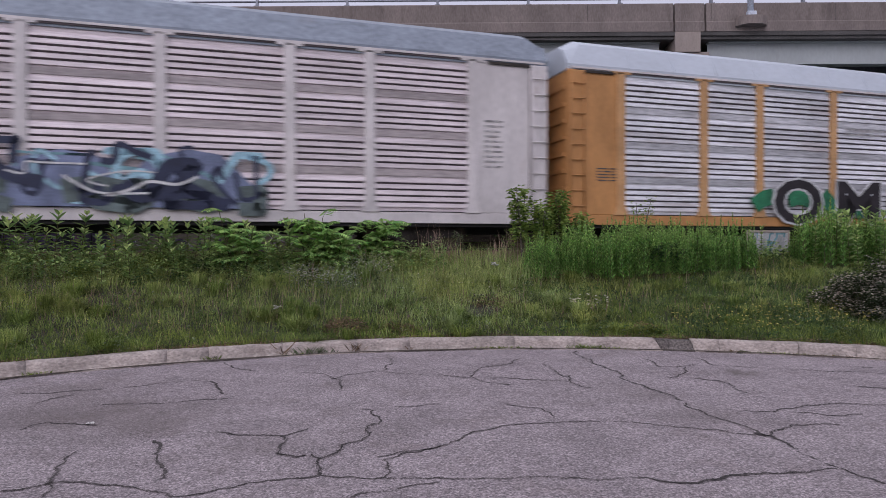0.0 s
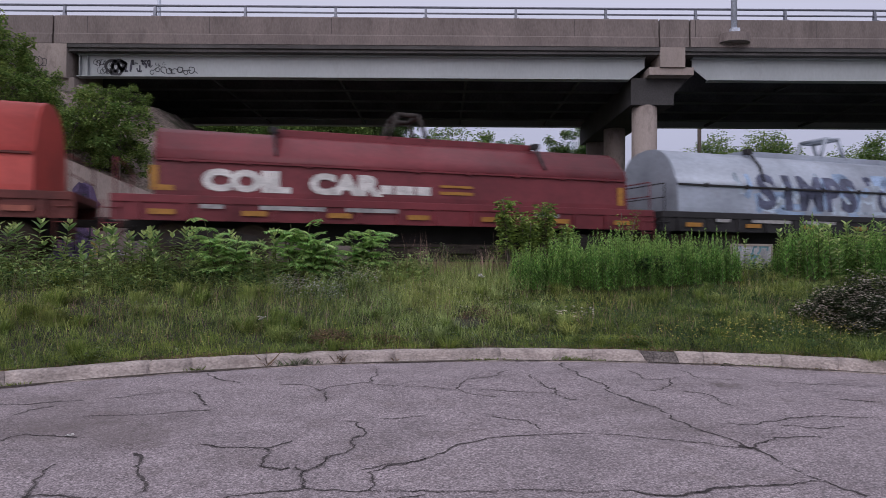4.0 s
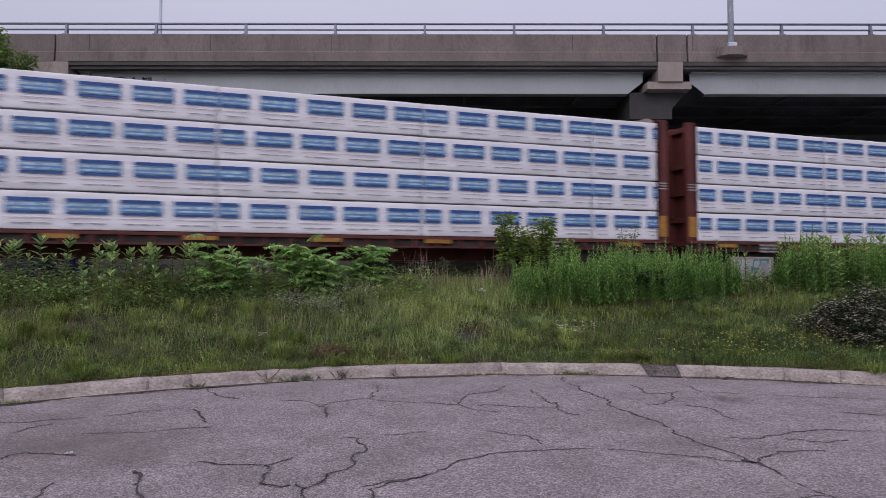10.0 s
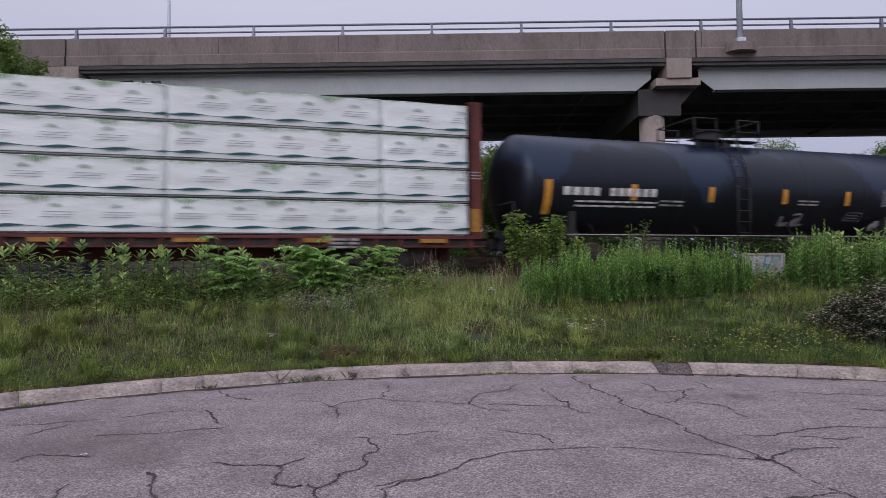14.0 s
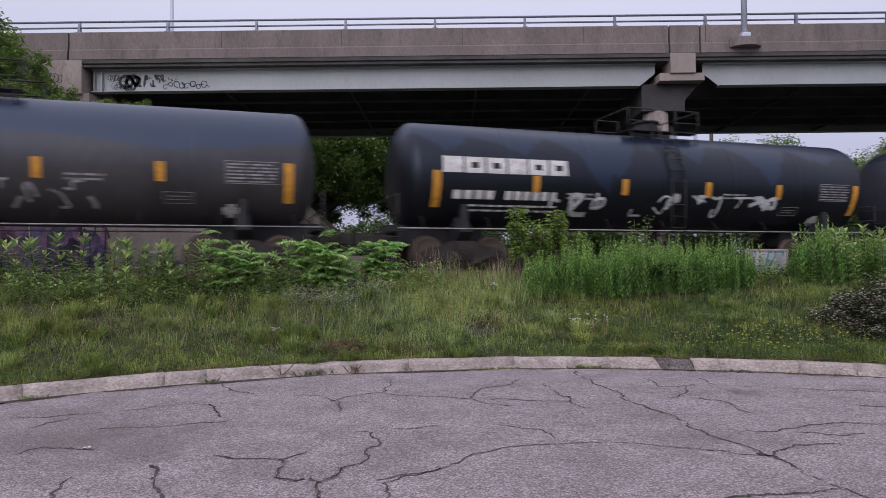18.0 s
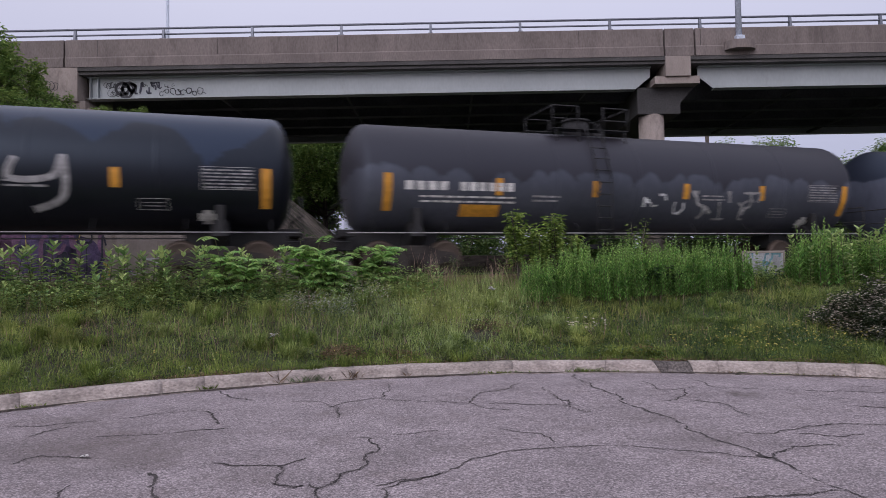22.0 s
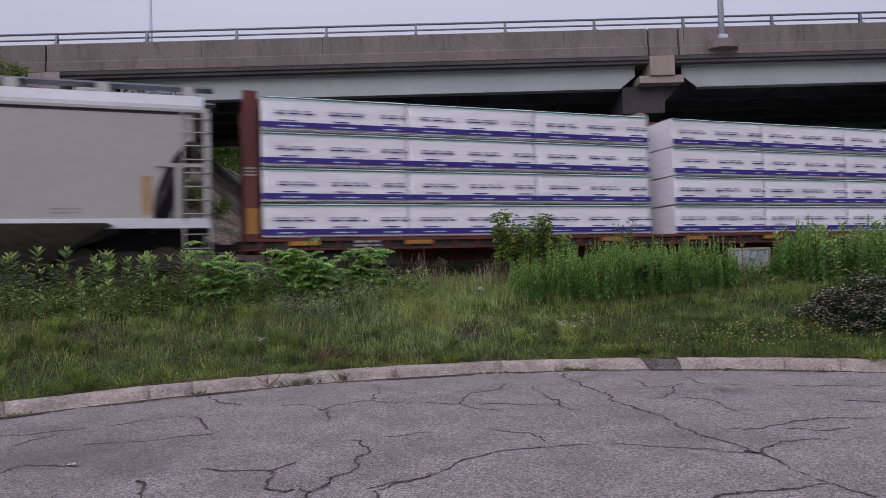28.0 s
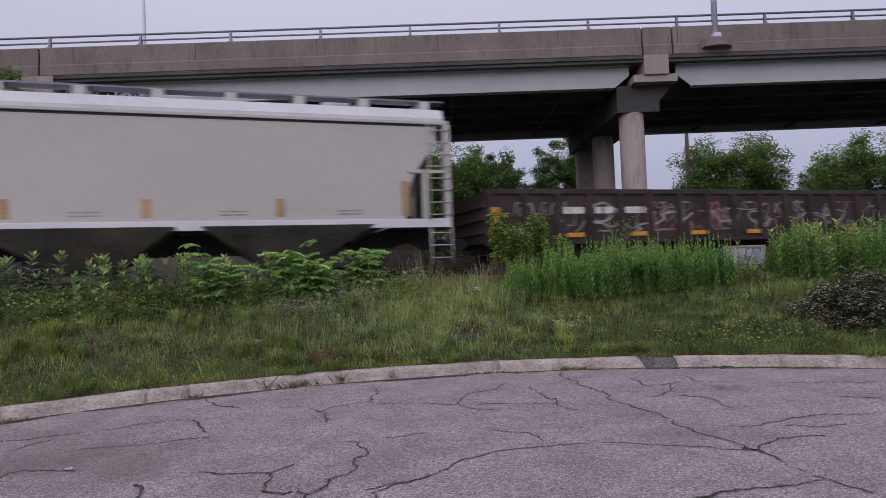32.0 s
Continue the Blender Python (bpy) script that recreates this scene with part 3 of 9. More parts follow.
def timber_wall():
    """A low wall of stacked old ties that carries on from the concrete wall."""
    t = thing("timber_wall", "low wall of dark stacked old railway ties", "wall", "", Matrix.Translation(on_track(0, 21.7, 0)) @ pose(0, 0, 0, 0, 0, ANG))
    rng = random.Random(44)
    bm = box(nbm(), (0.0, -0.11, 0.0), (2.42, 0.11, 0.20), 0.012)
    first = None
    for row in range(5):
        x = 4.75 - 1.2 * (row % 2) * 0.9
        x = max(x, 4.75)
        while x < 13.5 - 0.6 * row:
            m = Matrix.Translation((x, rng.uniform(-0.04, 0.04), 1.05 + 0.215 * row)) @ Matrix.Rotation(radians(rng.uniform(-0.8, 0.8)), 4, "Y")
            if first is None:
                first = part("tie", bm, M["tie"], t)
                first.matrix_basis = m
            else:
                again("tie", first, t, m)
            x += 2.45 + (0.0 if x > 5 else -1.2 * (row % 2) + 0.0)
    return t


timber_wall()

# ---- the train: rail cars, each built about its own middle at rail height ----
SPEED = 13.2
CARS = []                                       # (thing, place along the train at the start)

M["wheel"] = surf("wheel_steel", (0.10, 0.075, 0.06), 0.6, 0.5, var=0.2, scale=3)
M["truck"] = surf("grimy_cast_steel", (0.045, 0.038, 0.034), 0.8, 0.2, var=0.25, scale=3, grain=30, bump=0.3)
M["yellow_dim"] = surf("dull_yellow_paint", (0.36, 0.17, 0.03), 0.5, var=0.1, grain=10, bump=0)
M["reflect_red"] = surf("dull_red_reflector", (0.30, 0.09, 0.06), 0.5, var=0.1, grain=10, bump=0)
M["letter_orange"] = surf("orange_lettering", (0.42, 0.17, 0.05), 0.7, var=0.25, scale=5, grain=30, bump=0)
M["yellow"] = surf("yellow_reflector", (0.58, 0.27, 0.035), 0.45, var=0.06, grain=10, bump=0)
M["orange"] = surf("faded_orange_paint", (0.46, 0.225, 0.08), 0.6, var=0.12, scale=1.0, grain=14, gvar=0.08, stain=(0.22, 0.10, 0.05), stain_at=0.60, stain_scale=2.0, stretch=(1.5, 1.5, 0.5))
M["white_paint"] = surf("weathered_white_paint", (0.60, 0.56, 0.56), 0.6, var=0.10, scale=0.9, grain=14, gvar=0.08, stain=(0.33, 0.26, 0.22), stain_at=0.60, stain_scale=1.8, stretch=(1.2, 1.2, 0.4))
M["screen"] = surf("galvanised_screen", (0.62, 0.615, 0.645), 0.5, 0.25, var=0.18, scale=0.8, grain=7, gvar=0.14, bump=0.05, stretch=(0.32, 1, 2.6), stain=(0.40, 0.34, 0.335), stain_at=0.53, stain_amt=0.7, stain_scale=1.1, rnd=0.12)
M["screen_pink"] = surf("grey_pink_screen_paint", (0.60, 0.53, 0.55), 0.55, 0.1, var=0.14, scale=0.9, grain=8, gvar=0.10, bump=0.05, stretch=(0.32, 1, 2.6), stain=(0.42, 0.35, 0.345), stain_at=0.55, stain_scale=1.0, rnd=0.06)
M["band_galv"] = surf("dull_galvanised_band", (0.47, 0.465, 0.49), 0.6, 0.2, var=0.2, scale=0.8, grain=8, bump=0.05, stretch=(0.4, 1, 2.5), stain=(0.62, 0.60, 0.62), stain_at=0.56, stain_scale=0.9)
M["band_grey"] = surf("grey_dusty_band_paint", (0.37, 0.325, 0.33), 0.7, var=0.15, scale=0.8, grain=8, bump=0.05, stretch=(0.4, 1, 2.5))
M["orange_faded"] = surf("sun_bleached_orange_paint", (0.50, 0.285, 0.13), 0.65, var=0.12, scale=1.2, grain=14, gvar=0.08, stain=(0.33, 0.16, 0.08), stain_at=0.58, stain_scale=2.0)
M["slot"] = surf("dark_slot", (0.075, 0.06, 0.065), 0.9, bump=0)
M["roof_white"] = surf("white_roof_sheet", (0.49, 0.53, 0.59), 0.5, 0.1, var=0.03, scale=0.8, grain=10, stain=(0.45, 0.44, 0.45), stain_at=0.62, stain_amt=0.3, gvar=0.04)
M["roof_blue"] = surf("blue_grey_roof_sheet", (0.25, 0.285, 0.34), 0.5, 0.2, var=0.05, scale=0.8, grain=10, stain=(0.25, 0.25, 0.27), stain_at=0.6)
M["red"] = surf("faded_red_paint", (0.46, 0.068, 0.055), 0.55, var=0.14, scale=0.7, grain=10, gvar=0.06, stain=(0.22, 0.05, 0.045), stain_at=0.60, stain_scale=1.4)
M["maroon"] = surf("maroon_paint", (0.155, 0.026, 0.032), 0.5, var=0.18, scale=0.7, grain=10, gvar=0.08, stain=(0.07, 0.02, 0.02), stain_at=0.58, stain_scale=1.4)
M["silver"] = surf("silver_grey_paint", (0.36, 0.40, 0.46), 0.45, 0.3, var=0.14, scale=0.8, grain=10, gvar=0.06, stain=(0.22, 0.22, 0.24), stain_at=0.56, stain_scale=1.6)
M["brown_red"] = surf("oxide_red_steel", (0.115, 0.028, 0.023), 0.65, var=0.22, scale=1.2, grain=16, gvar=0.15, stain=(0.06, 0.025, 0.02), stain_at=0.56)
M["black_sill"] = surf("black_underframe", (0.022, 0.021, 0.022), 0.7, var=0.2, scale=2)
M["letter"] = surf("white_lettering", (0.62, 0.60, 0.58), 0.6, var=0.15, scale=4, grain=30, bump=0)
M["letter_dim"] = surf("worn_white_lettering", (0.30, 0.29, 0.29), 0.7, var=0.25, scale=5, grain=30, bump=0)
M["letter_gap_dark"] = surf("dark_lettering", (0.06, 0.06, 0.065), 0.7, bump=0)
M["placard"] = surf("red_white_placard", (0.62, 0.20, 0.18), 0.5, bump=0)
M["hopper"] = surf("warm_grey_hopper_paint", (0.48, 0.452, 0.424), 0.5, var=0.04, scale=0.4, grain=6, gvar=0.015, bump=0.03, stretch=(0.5, 1, 1.2), stain=(0.36, 0.33, 0.31), stain_at=0.60, stain_scale=0.8, stain_amt=0.5)
M["hopper_old"] = surf("dull_grey_hopper_paint", (0.38, 0.365, 0.345), 0.55, var=0.06, scale=0.4, grain=6, gvar=0.02, bump=0.03, stretch=(0.5, 1, 1.2), stain=(0.27, 0.25, 0.235), stain_at=0.58, stain_scale=0.8, stain_amt=0.5)
M["hopper_dirty"] = surf("dirty_hopper_chute", (0.20, 0.18, 0.165), 0.7, var=0.2, scale=0.9, grain=12, stain=(0.08, 0.07, 0.065), stain_at=0.5)
# slope sheets: recess shade behind the end cut-outs is in the colour
M["hopper_recess"] = surf("grimy_slope_sheet", (0.085, 0.078, 0.075), 0.8, var=0.25, scale=0.9, grain=12, stain=(0.03, 0.028, 0.027), stain_at=0.45)
M["reflect_tan"] = surf("tan_reflector", (0.36, 0.235, 0.13), 0.5, bump=0)
M["gondola"] = surf("rusty_dark_brown_steel", (0.040, 0.027, 0.026), 0.75, var=0.25, scale=1.4, grain=16, gvar=0.2, stain=(0.075, 0.045, 0.036), stain_at=0.55)
M["tag_white"] = surf("white_spray_paint", (0.55, 0.55, 0.56), 0.6, var=0.2, scale=3, bump=0)
M["tag_teal"] = surf("teal_spray_paint", (0.15, 0.28, 0.32), 0.6, var=0.3, scale=2, bump=0)
M["tag_dark"] = surf("charcoal_spray_paint", (0.055, 0.055, 0.075), 0.6, var=0.3, scale=2, bump=0)
M["tag_green"] = surf("green_spray_paint", (0.02, 0.15, 0.07), 0.6, var=0.3, scale=2, bump=0)
M["tag_pink"] = surf("pink_spray_paint", (0.45, 0.05, 0.22), 0.6, var=0.2, scale=2, bump=0)
M["tag_purple"] = surf("purple_spray_paint", (0.13, 0.095, 0.19), 0.6, var=0.3, scale=2, bump=0)
M["tag_mauve"] = surf("mauve_spray_paint", (0.22, 0.12, 0.20), 0.6, var=0.2, scale=2, bump=0)
M["tag_faint"] = surf("faint_grey_spray_paint", (0.22, 0.205, 0.20), 0.7, var=0.3, scale=3, bump=0)
M["tag_rust"] = surf("red_brown_spray_paint", (0.26, 0.09, 0.07), 0.6, var=0.3, scale=2, bump=0)
M["tag_yellow"] = surf("yellow_spray_paint", (0.55, 0.45, 0.12), 0.6, var=0.2, scale=2, bump=0)


def tank_mat(name, low, high, level, drop, rough=0.36, arch=0.55, wave=0.6, edge=0.06, gloss=0.16):
    """Tank shell: paint below, spilt product or, on bluish skins, painted-in sky sheen above that ends in hanging lobes
    between rounded arches, round a level (metres over the rail).
    """
    mt = surf(name, low, rough, 0.0, var=0.12, scale=0.7, grain=9, gvar=0.07, bump=0.02, stretch=(1.0, 1.0, 0.4), spec=0.48, stain=tuple(c * 0.6 for c in low), stain_at=0.55, stain_amt=0.5, stain_scale=1.3)
    n, l = mt.node_tree.nodes, mt.node_tree.links
    bs = n["Principled BSDF"]
    # reflections tinted blue to stand for a bluer sky overhead
    bs.inputs["Specular Tint"].default_value = (0.66, 0.80, 1.0, 1)
    src = bs.inputs["Base Color"].links[0].from_socket
    def math_node(op, a, b):
        m = n.new("ShaderNodeMath")
        m.operation = op
        for i, v in enumerate((a, b)):
            if isinstance(v, (int, float)):
                m.inputs[i].default_value = v
            else:
                l.new(v, m.inputs[i])
        return m.outputs[0]
    co, sep, inf = n.new("ShaderNodeTexCoord"), n.new("ShaderNodeSeparateXYZ"), n.new("ShaderNodeObjectInfo")
    l.new(co.outputs["Object"], sep.inputs[0])
    shift = math_node("MULTIPLY", inf.outputs["Random"], 40.0)
    along = math_node("ADD", sep.outputs["X"], shift)
    fine, broad, vo = n.new("ShaderNodeTexNoise"), n.new("ShaderNodeTexNoise"), n.new("ShaderNodeTexVoronoi")
    fine.inputs["Scale"].default_value, fine.inputs["Detail"].default_value, fine.inputs["Roughness"].default_value = 1.0, 5.0, 0.58
    mp = n.new("ShaderNodeMapping")
    mp.inputs["Scale"].default_value = (1.0, 0.5, 0.42)
    l.new(co.outputs["Object"], mp.inputs["Vector"]), l.new(mp.outputs[0], fine.inputs["Vector"])
    broad.noise_dimensions = vo.voronoi_dimensions = "1D"
    broad.inputs["Scale"].default_value, broad.inputs["Detail"].default_value = 0.22, 1.0
    l.new(along, broad.inputs["W"])
    vo.inputs["Scale"].default_value, vo.inputs["Randomness"].default_value = arch, 0.85
    bend = math_node("MULTIPLY_ADD", fine.outputs[0], 2.2)
    l.new(along, bend.node.inputs[2])
    l.new(bend, vo.inputs["W"])
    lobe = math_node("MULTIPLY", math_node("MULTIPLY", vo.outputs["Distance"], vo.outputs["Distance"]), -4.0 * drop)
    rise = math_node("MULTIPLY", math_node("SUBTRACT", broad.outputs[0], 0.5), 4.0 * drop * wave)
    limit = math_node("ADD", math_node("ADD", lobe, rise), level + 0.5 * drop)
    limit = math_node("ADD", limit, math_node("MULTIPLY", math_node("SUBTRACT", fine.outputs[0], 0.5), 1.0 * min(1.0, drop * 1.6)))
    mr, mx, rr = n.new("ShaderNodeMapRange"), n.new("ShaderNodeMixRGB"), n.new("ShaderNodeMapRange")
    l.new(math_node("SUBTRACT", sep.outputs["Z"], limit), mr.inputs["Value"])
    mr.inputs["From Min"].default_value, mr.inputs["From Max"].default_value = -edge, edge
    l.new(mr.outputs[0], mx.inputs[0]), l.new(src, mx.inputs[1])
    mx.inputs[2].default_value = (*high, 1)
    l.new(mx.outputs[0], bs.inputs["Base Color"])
    rr.inputs["To Min"].default_value, rr.inputs["To Max"].default_value = rough, rough + gloss
    l.new(mr.outputs[0], rr.inputs["Value"]), l.new(rr.outputs[0], bs.inputs["Roughness"])
    return mt


TANK = {
    # upper blue of charcoal, black, jet and two_tone is sky sheen put into colour
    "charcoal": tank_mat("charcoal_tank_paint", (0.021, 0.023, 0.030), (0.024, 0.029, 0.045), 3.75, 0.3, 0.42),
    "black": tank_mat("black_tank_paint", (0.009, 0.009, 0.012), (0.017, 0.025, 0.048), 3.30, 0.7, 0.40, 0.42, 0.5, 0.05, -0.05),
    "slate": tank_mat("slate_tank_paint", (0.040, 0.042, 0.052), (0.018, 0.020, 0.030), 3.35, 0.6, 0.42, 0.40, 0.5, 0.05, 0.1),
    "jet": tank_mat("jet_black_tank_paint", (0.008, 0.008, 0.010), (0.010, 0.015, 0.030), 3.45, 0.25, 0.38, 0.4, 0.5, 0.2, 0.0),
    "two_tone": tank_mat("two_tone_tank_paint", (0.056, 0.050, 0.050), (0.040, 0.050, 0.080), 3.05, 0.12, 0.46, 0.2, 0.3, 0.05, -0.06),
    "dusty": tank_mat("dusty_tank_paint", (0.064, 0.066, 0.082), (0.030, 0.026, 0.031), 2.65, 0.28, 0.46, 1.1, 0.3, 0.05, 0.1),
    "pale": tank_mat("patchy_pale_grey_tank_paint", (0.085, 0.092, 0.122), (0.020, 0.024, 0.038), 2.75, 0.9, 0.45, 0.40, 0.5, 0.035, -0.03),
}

# --- shared running gear ---
def make_wheelset():
    bm = nbm()
    for y in (-0.7525, 0.7525):
        sgn = 1 if y > 0 else -1
        prof = [(0.0, 0.20), (0.02, 0.36), (0.0, 0.40), (0.0, 0.445), (0.11, 0.465), (0.14, 0.49), (0.14, 0.40), (0.10, 0.36), (0.07, 0.20), (0.12, 0.12), (0.12, 0.09)]
        rings = []
        for d, r in prof:
            yy = y - sgn * (d - 0.07)
            rings.append([bm.verts.new((r * math.cos(2 * math.pi * k / 24), yy, r * math.sin(2 * math.pi * k / 24))) for k in range(24)])
        for a, b in zip(rings, rings[1:]):
            for k in range(24):
                bm.faces.new((a[k], a[(k + 1) % 24], b[(k + 1) % 24], b[k])).smooth = True
        bm.faces.new(rings[0])
    rod(bm, (0, -1.0, 0), (0, 1.0, 0), 0.09, 12)
    bmesh.ops.recalc_face_normals(bm, faces=bm.faces[:])
    me = bpy.data.meshes.new("wheelset")
    bm.to_mesh(me)
    bm.free()
    me.materials.append(M["wheel"])
    return me


def make_truck_mesh():
    bm = nbm()
    for y in (-1.02, 1.02):
        out = [(-1.12, 0.52), (-0.95, 0.62), (-0.62, 0.66), (-0.30, 0.80), (0.30, 0.80), (0.62, 0.66), (0.95, 0.62), (1.12, 0.52), (1.08, 0.36), (0.76, 0.36), (0.50, 0.26), (0.32, 0.18), (-0.32, 0.18), (-0.50, 0.26), (-0.76, 0.36), (-1.08, 0.36)]
        prism(bm, out, "y", y - 0.07, y + 0.07)
        for k in (-0.16, -0.05, 0.05, 0.16):
            rod(bm, (k, y - 0.09 * (1 if y < 0 else -1), 0.26), (k, y - 0.09 * (1 if y < 0 else -1), 0.62), 0.045, 8)
        for x in (-0.88, 0.88):
            rod(bm, (x, y - 0.13, 0.46), (x, y + 0.13, 0.46), 0.12, 12)
    box(bm, (-0.24, -1.15, 0.55), (0.24, 1.15, 0.78), 0.03)
    me = bpy.data.meshes.new("truck_frame")
    bm.to_mesh(me)
    bm.free()
    me.materials.append(M["truck"])
    return me


WHEELSET, TRUCK = make_wheelset(), make_truck_mesh()
WHEELS = []


def trucks(car, half):
    """Two four-wheeled trucks at the given distance from the car's middle."""
    for x in (-half, half):
        tr = new("truck", TRUCK)
        tr.parent, tr.location = car, (x, 0, 0)
        tagged(tr, "grimy cast steel truck")
        for d in (-0.88, 0.88):
            w = new("wheelset", WHEELSET)
            w.parent = tr
            w.matrix_parent_inverse = Matrix.Translation((d, 0, 0.465))
            WHEELS.append(w)


def couplers(car, half, z=0.88):
    for s in (-1, 1):
        bm = nbm()
        x = s * half
        lo, hi = sorted((x - s * 0.25, x + s * 0.55))
        box(bm, (lo, -0.09, z - 0.09), (hi, 0.09, z + 0.09), 0.02)
        lo, hi = sorted((x + s * 0.42, x + s * 0.72))
        box(bm, (lo, -0.15, z - 0.16), (hi, 0.13, z + 0.16), 0.04)
        part("coupler", bm, M["truck"], car)
        bm = pipe(nbm(), [(x - s * 0.1, -0.35, z - 0.05), (x + s * 0.3, -0.34, z - 0.32), (x + s * 0.7, -0.32, z - 0.35)], 0.03)
        part("air_hose", bm, M["black_sill"], car)


def ladder(car, x, w, y, z0, z1, n, material, r=0.014, name="ladder"):
    bm = nbm()
    for sx in (x, x + w):
        rod(bm, (sx, y, z0), (sx, y, z1), r * 1.4, 6)
    for k in range(n):
        z = z0 + (z1 - z0) * (k + 0.5) / n
        rod(bm, (x, y - 0.02, z), (x + w, y - 0.02, z), r, 6)
    return part(name, bm, material, car)


# --- marks on flat sides and on round tanks ---
def side_y(z, rad=None, cz=0.0, y=0.0):
    if rad is None:
        return y
    return -math.sqrt(max(0.0, (rad + 0.006) ** 2 - (z - cz) ** 2))


def patch(bm, x0, x1, z0, z1, rad=None, cz=0.0, y=0.0, lean=0.0):
    """A thin painted patch on the near side, wrapped round the tank where there is one."""
    m = 1 if rad is None else 4
    rows = []
    for k in range(m + 1):
        z = z0 + (z1 - z0) * k / m
        yy = side_y(z, rad, cz, y)
        o = lean * (z - z0)
        rows.append((bm.verts.new((x0 + o, yy, z)), bm.verts.new((x1 + o, yy, z))))
    for (a, b), (c, d) in zip(rows, rows[1:]):
        bm.faces.new((a, b, d, c))
    return bm


def ribbon(bm, pts, w, rad=None, cz=0.0, y=0.0, steps=6):
    """A brush stroke through pts (x, z) on the near side."""
    P = [Vector((p[0], p[1])) for p in pts]
    if len(P) < 2:
        return bm
    path = []
    for i in range(len(P) - 1):
        p0, p1, p2, p3 = P[max(0, i - 1)], P[i], P[i + 1], P[min(len(P) - 1, i + 2)]
        for k in range(steps):
            t = k / steps
            path.append(0.5 * ((2 * p1) + (p2 - p0) * t + (2 * p0 - 5 * p1 + 4 * p2 - p3) * t * t + (3 * p1 - p0 - 3 * p2 + p3) * t ** 3))
    path.append(P[-1])
    prev = None
    for i, p in enumerate(path):
        d = (path[min(i + 1, len(path) - 1)] - path[max(i - 1, 0)])
        d = d.normalized() if d.length > 1e-6 else Vector((1, 0))
        nn = Vector((-d.y, d.x)) * w * 0.5
        q = []
        for r in (p + nn, p - nn):
            q.append(bm.verts.new((r.x, side_y(r.y, rad, cz, y), r.y)))
        if prev:
            bm.faces.new((prev[0], prev[1], q[1], q[0]))
        prev = q
    return bm


def scrawl(seed, x0, x1, z0, z1, w, n, rad=None, cz=0.0, y=0.0):
    """Looping sprayed strokes that fill a stretch of the side, with no letters in them."""
    rng, bm = random.Random(seed), nbm()
    step, h = (x1 - x0) / n, z1 - z0
    for i in range(n):
        x, a0 = x0 + step * (i + rng.uniform(-0.3, 0.3)), rng.uniform(0, 6.28)
        pts, a, p = [], a0, Vector((x + step * 0.5, z0 + h * rng.uniform(0.2, 0.8)))
        for k in range(rng.randint(4, 8)):
            pts.append((min(x1, max(x0, p.x)), min(z1, max(z0, p.y))))
            a += rng.uniform(-1.5, 2.1)
            p = p + Vector((math.cos(a) * step * rng.uniform(0.2, 0.75), math.sin(a) * h * rng.uniform(0.15, 0.6)))
        ribbon(bm, pts, w * rng.uniform(0.5, 1.3), rad, cz, y)
    return bm


def bars(bm, x0, x1, z0, z1, rows, rad=None, cz=0.0, y=0.0, seed=1, gap=0.5):
    """Writing too small to read: rows of bars of uneven length."""
    rng = random.Random(seed)
    h = (z1 - z0) / rows
    for r in range(rows):
        x = x0
        while x < x1 - 0.05:
            w = min(x1 - x, rng.uniform(0.12, 0.45) * (1 if h < 0.2 else 1.6))
            patch(bm, x, x + w, z0 + r * h, z0 + r * h + h * gap, rad, cz, y)
            x += w + 0.06
    return bm


def letters(text, size, material, name, parent, x, y, z, bold=0.02, label="", stretch=1.0):
    """Painted words from the built-in font, flat on the near side."""
    cu = bpy.data.curves.new(name, "FONT")
    cu.body, cu.size, cu.offset, cu.extrude, cu.resolution_u = text, size, bold, 0.0, 3
    tmp = bpy.data.objects.new(name, cu)
    scene.collection.objects.link(tmp)
    me = bpy.data.meshes.new_from_object(tmp.evaluated_get(bpy.context.evaluated_depsgraph_get()))
    bpy.data.objects.remove(tmp)
    me.materials.clear()
    me.materials.append(material)
    ob = new(name, me)
    ob.parent = parent
    ob.matrix_basis = pose(x, y, z, 90, 0, 0) @ Matrix.Diagonal((stretch, 1, 1, 1))
    return tagged(ob, label)


def add_car(ob, s0, s1):
    CARS.append((ob, (s0 + s1) / 2))
    ob.matrix_basis = Matrix.Translation(on_track((s0 + s1) / 2)) @ pose(0, 0, 0, 0, 0, ANG)
    return ob


# --- autorack ---
PERIOD = 0.963                    # height from one group of slots to the next
SLOT_H = 0.152
SLOT_ROWS = [1.09 + PERIOD * g + SLOT_H * j for g in range(4) for j in range(4)]
BLIND_ROWS = [1.70 + PERIOD * g for g in range(4)]
BANDS = [1.865 + PERIOD * g for g in range(3)]


def screen_panel(w):
    """One stamped side sheet: groups of slotted ridges between plain bands."""
    bm = nbm()
    pts, h = [(0.0, 1.0), (0.0, 4.90)], SLOT_H
    for a in SLOT_ROWS + BLIND_ROWS:
        pts += [(0.0, a), (-0.045, a + 0.03 * h), (-0.044, a + 0.16 * h), (-0.010, a + 0.74 * h), (0.0, a + 0.76 * h)]
    pts = sorted(pts, key=lambda p: p[1])
    a, b = [bm.verts.new((0, p[0], p[1])) for p in pts], [bm.verts.new((w, p[0], p[1])) for p in pts]
    for i in range(len(pts) - 1):
        if pts[i + 1][1] - pts[i][1] > 1e-4:
            bm.faces.new((a[i], b[i], b[i + 1], a[i + 1]))
    return bm


def slots_mesh(w):
    """The dark slots between the ridges."""
    bm = nbm()
    for a in SLOT_ROWS:
        box(bm, (0.04, -0.012, a + 0.75 * SLOT_H), (w - 0.04, -0.004, a + 0.975 * SLOT_H))
    return bm


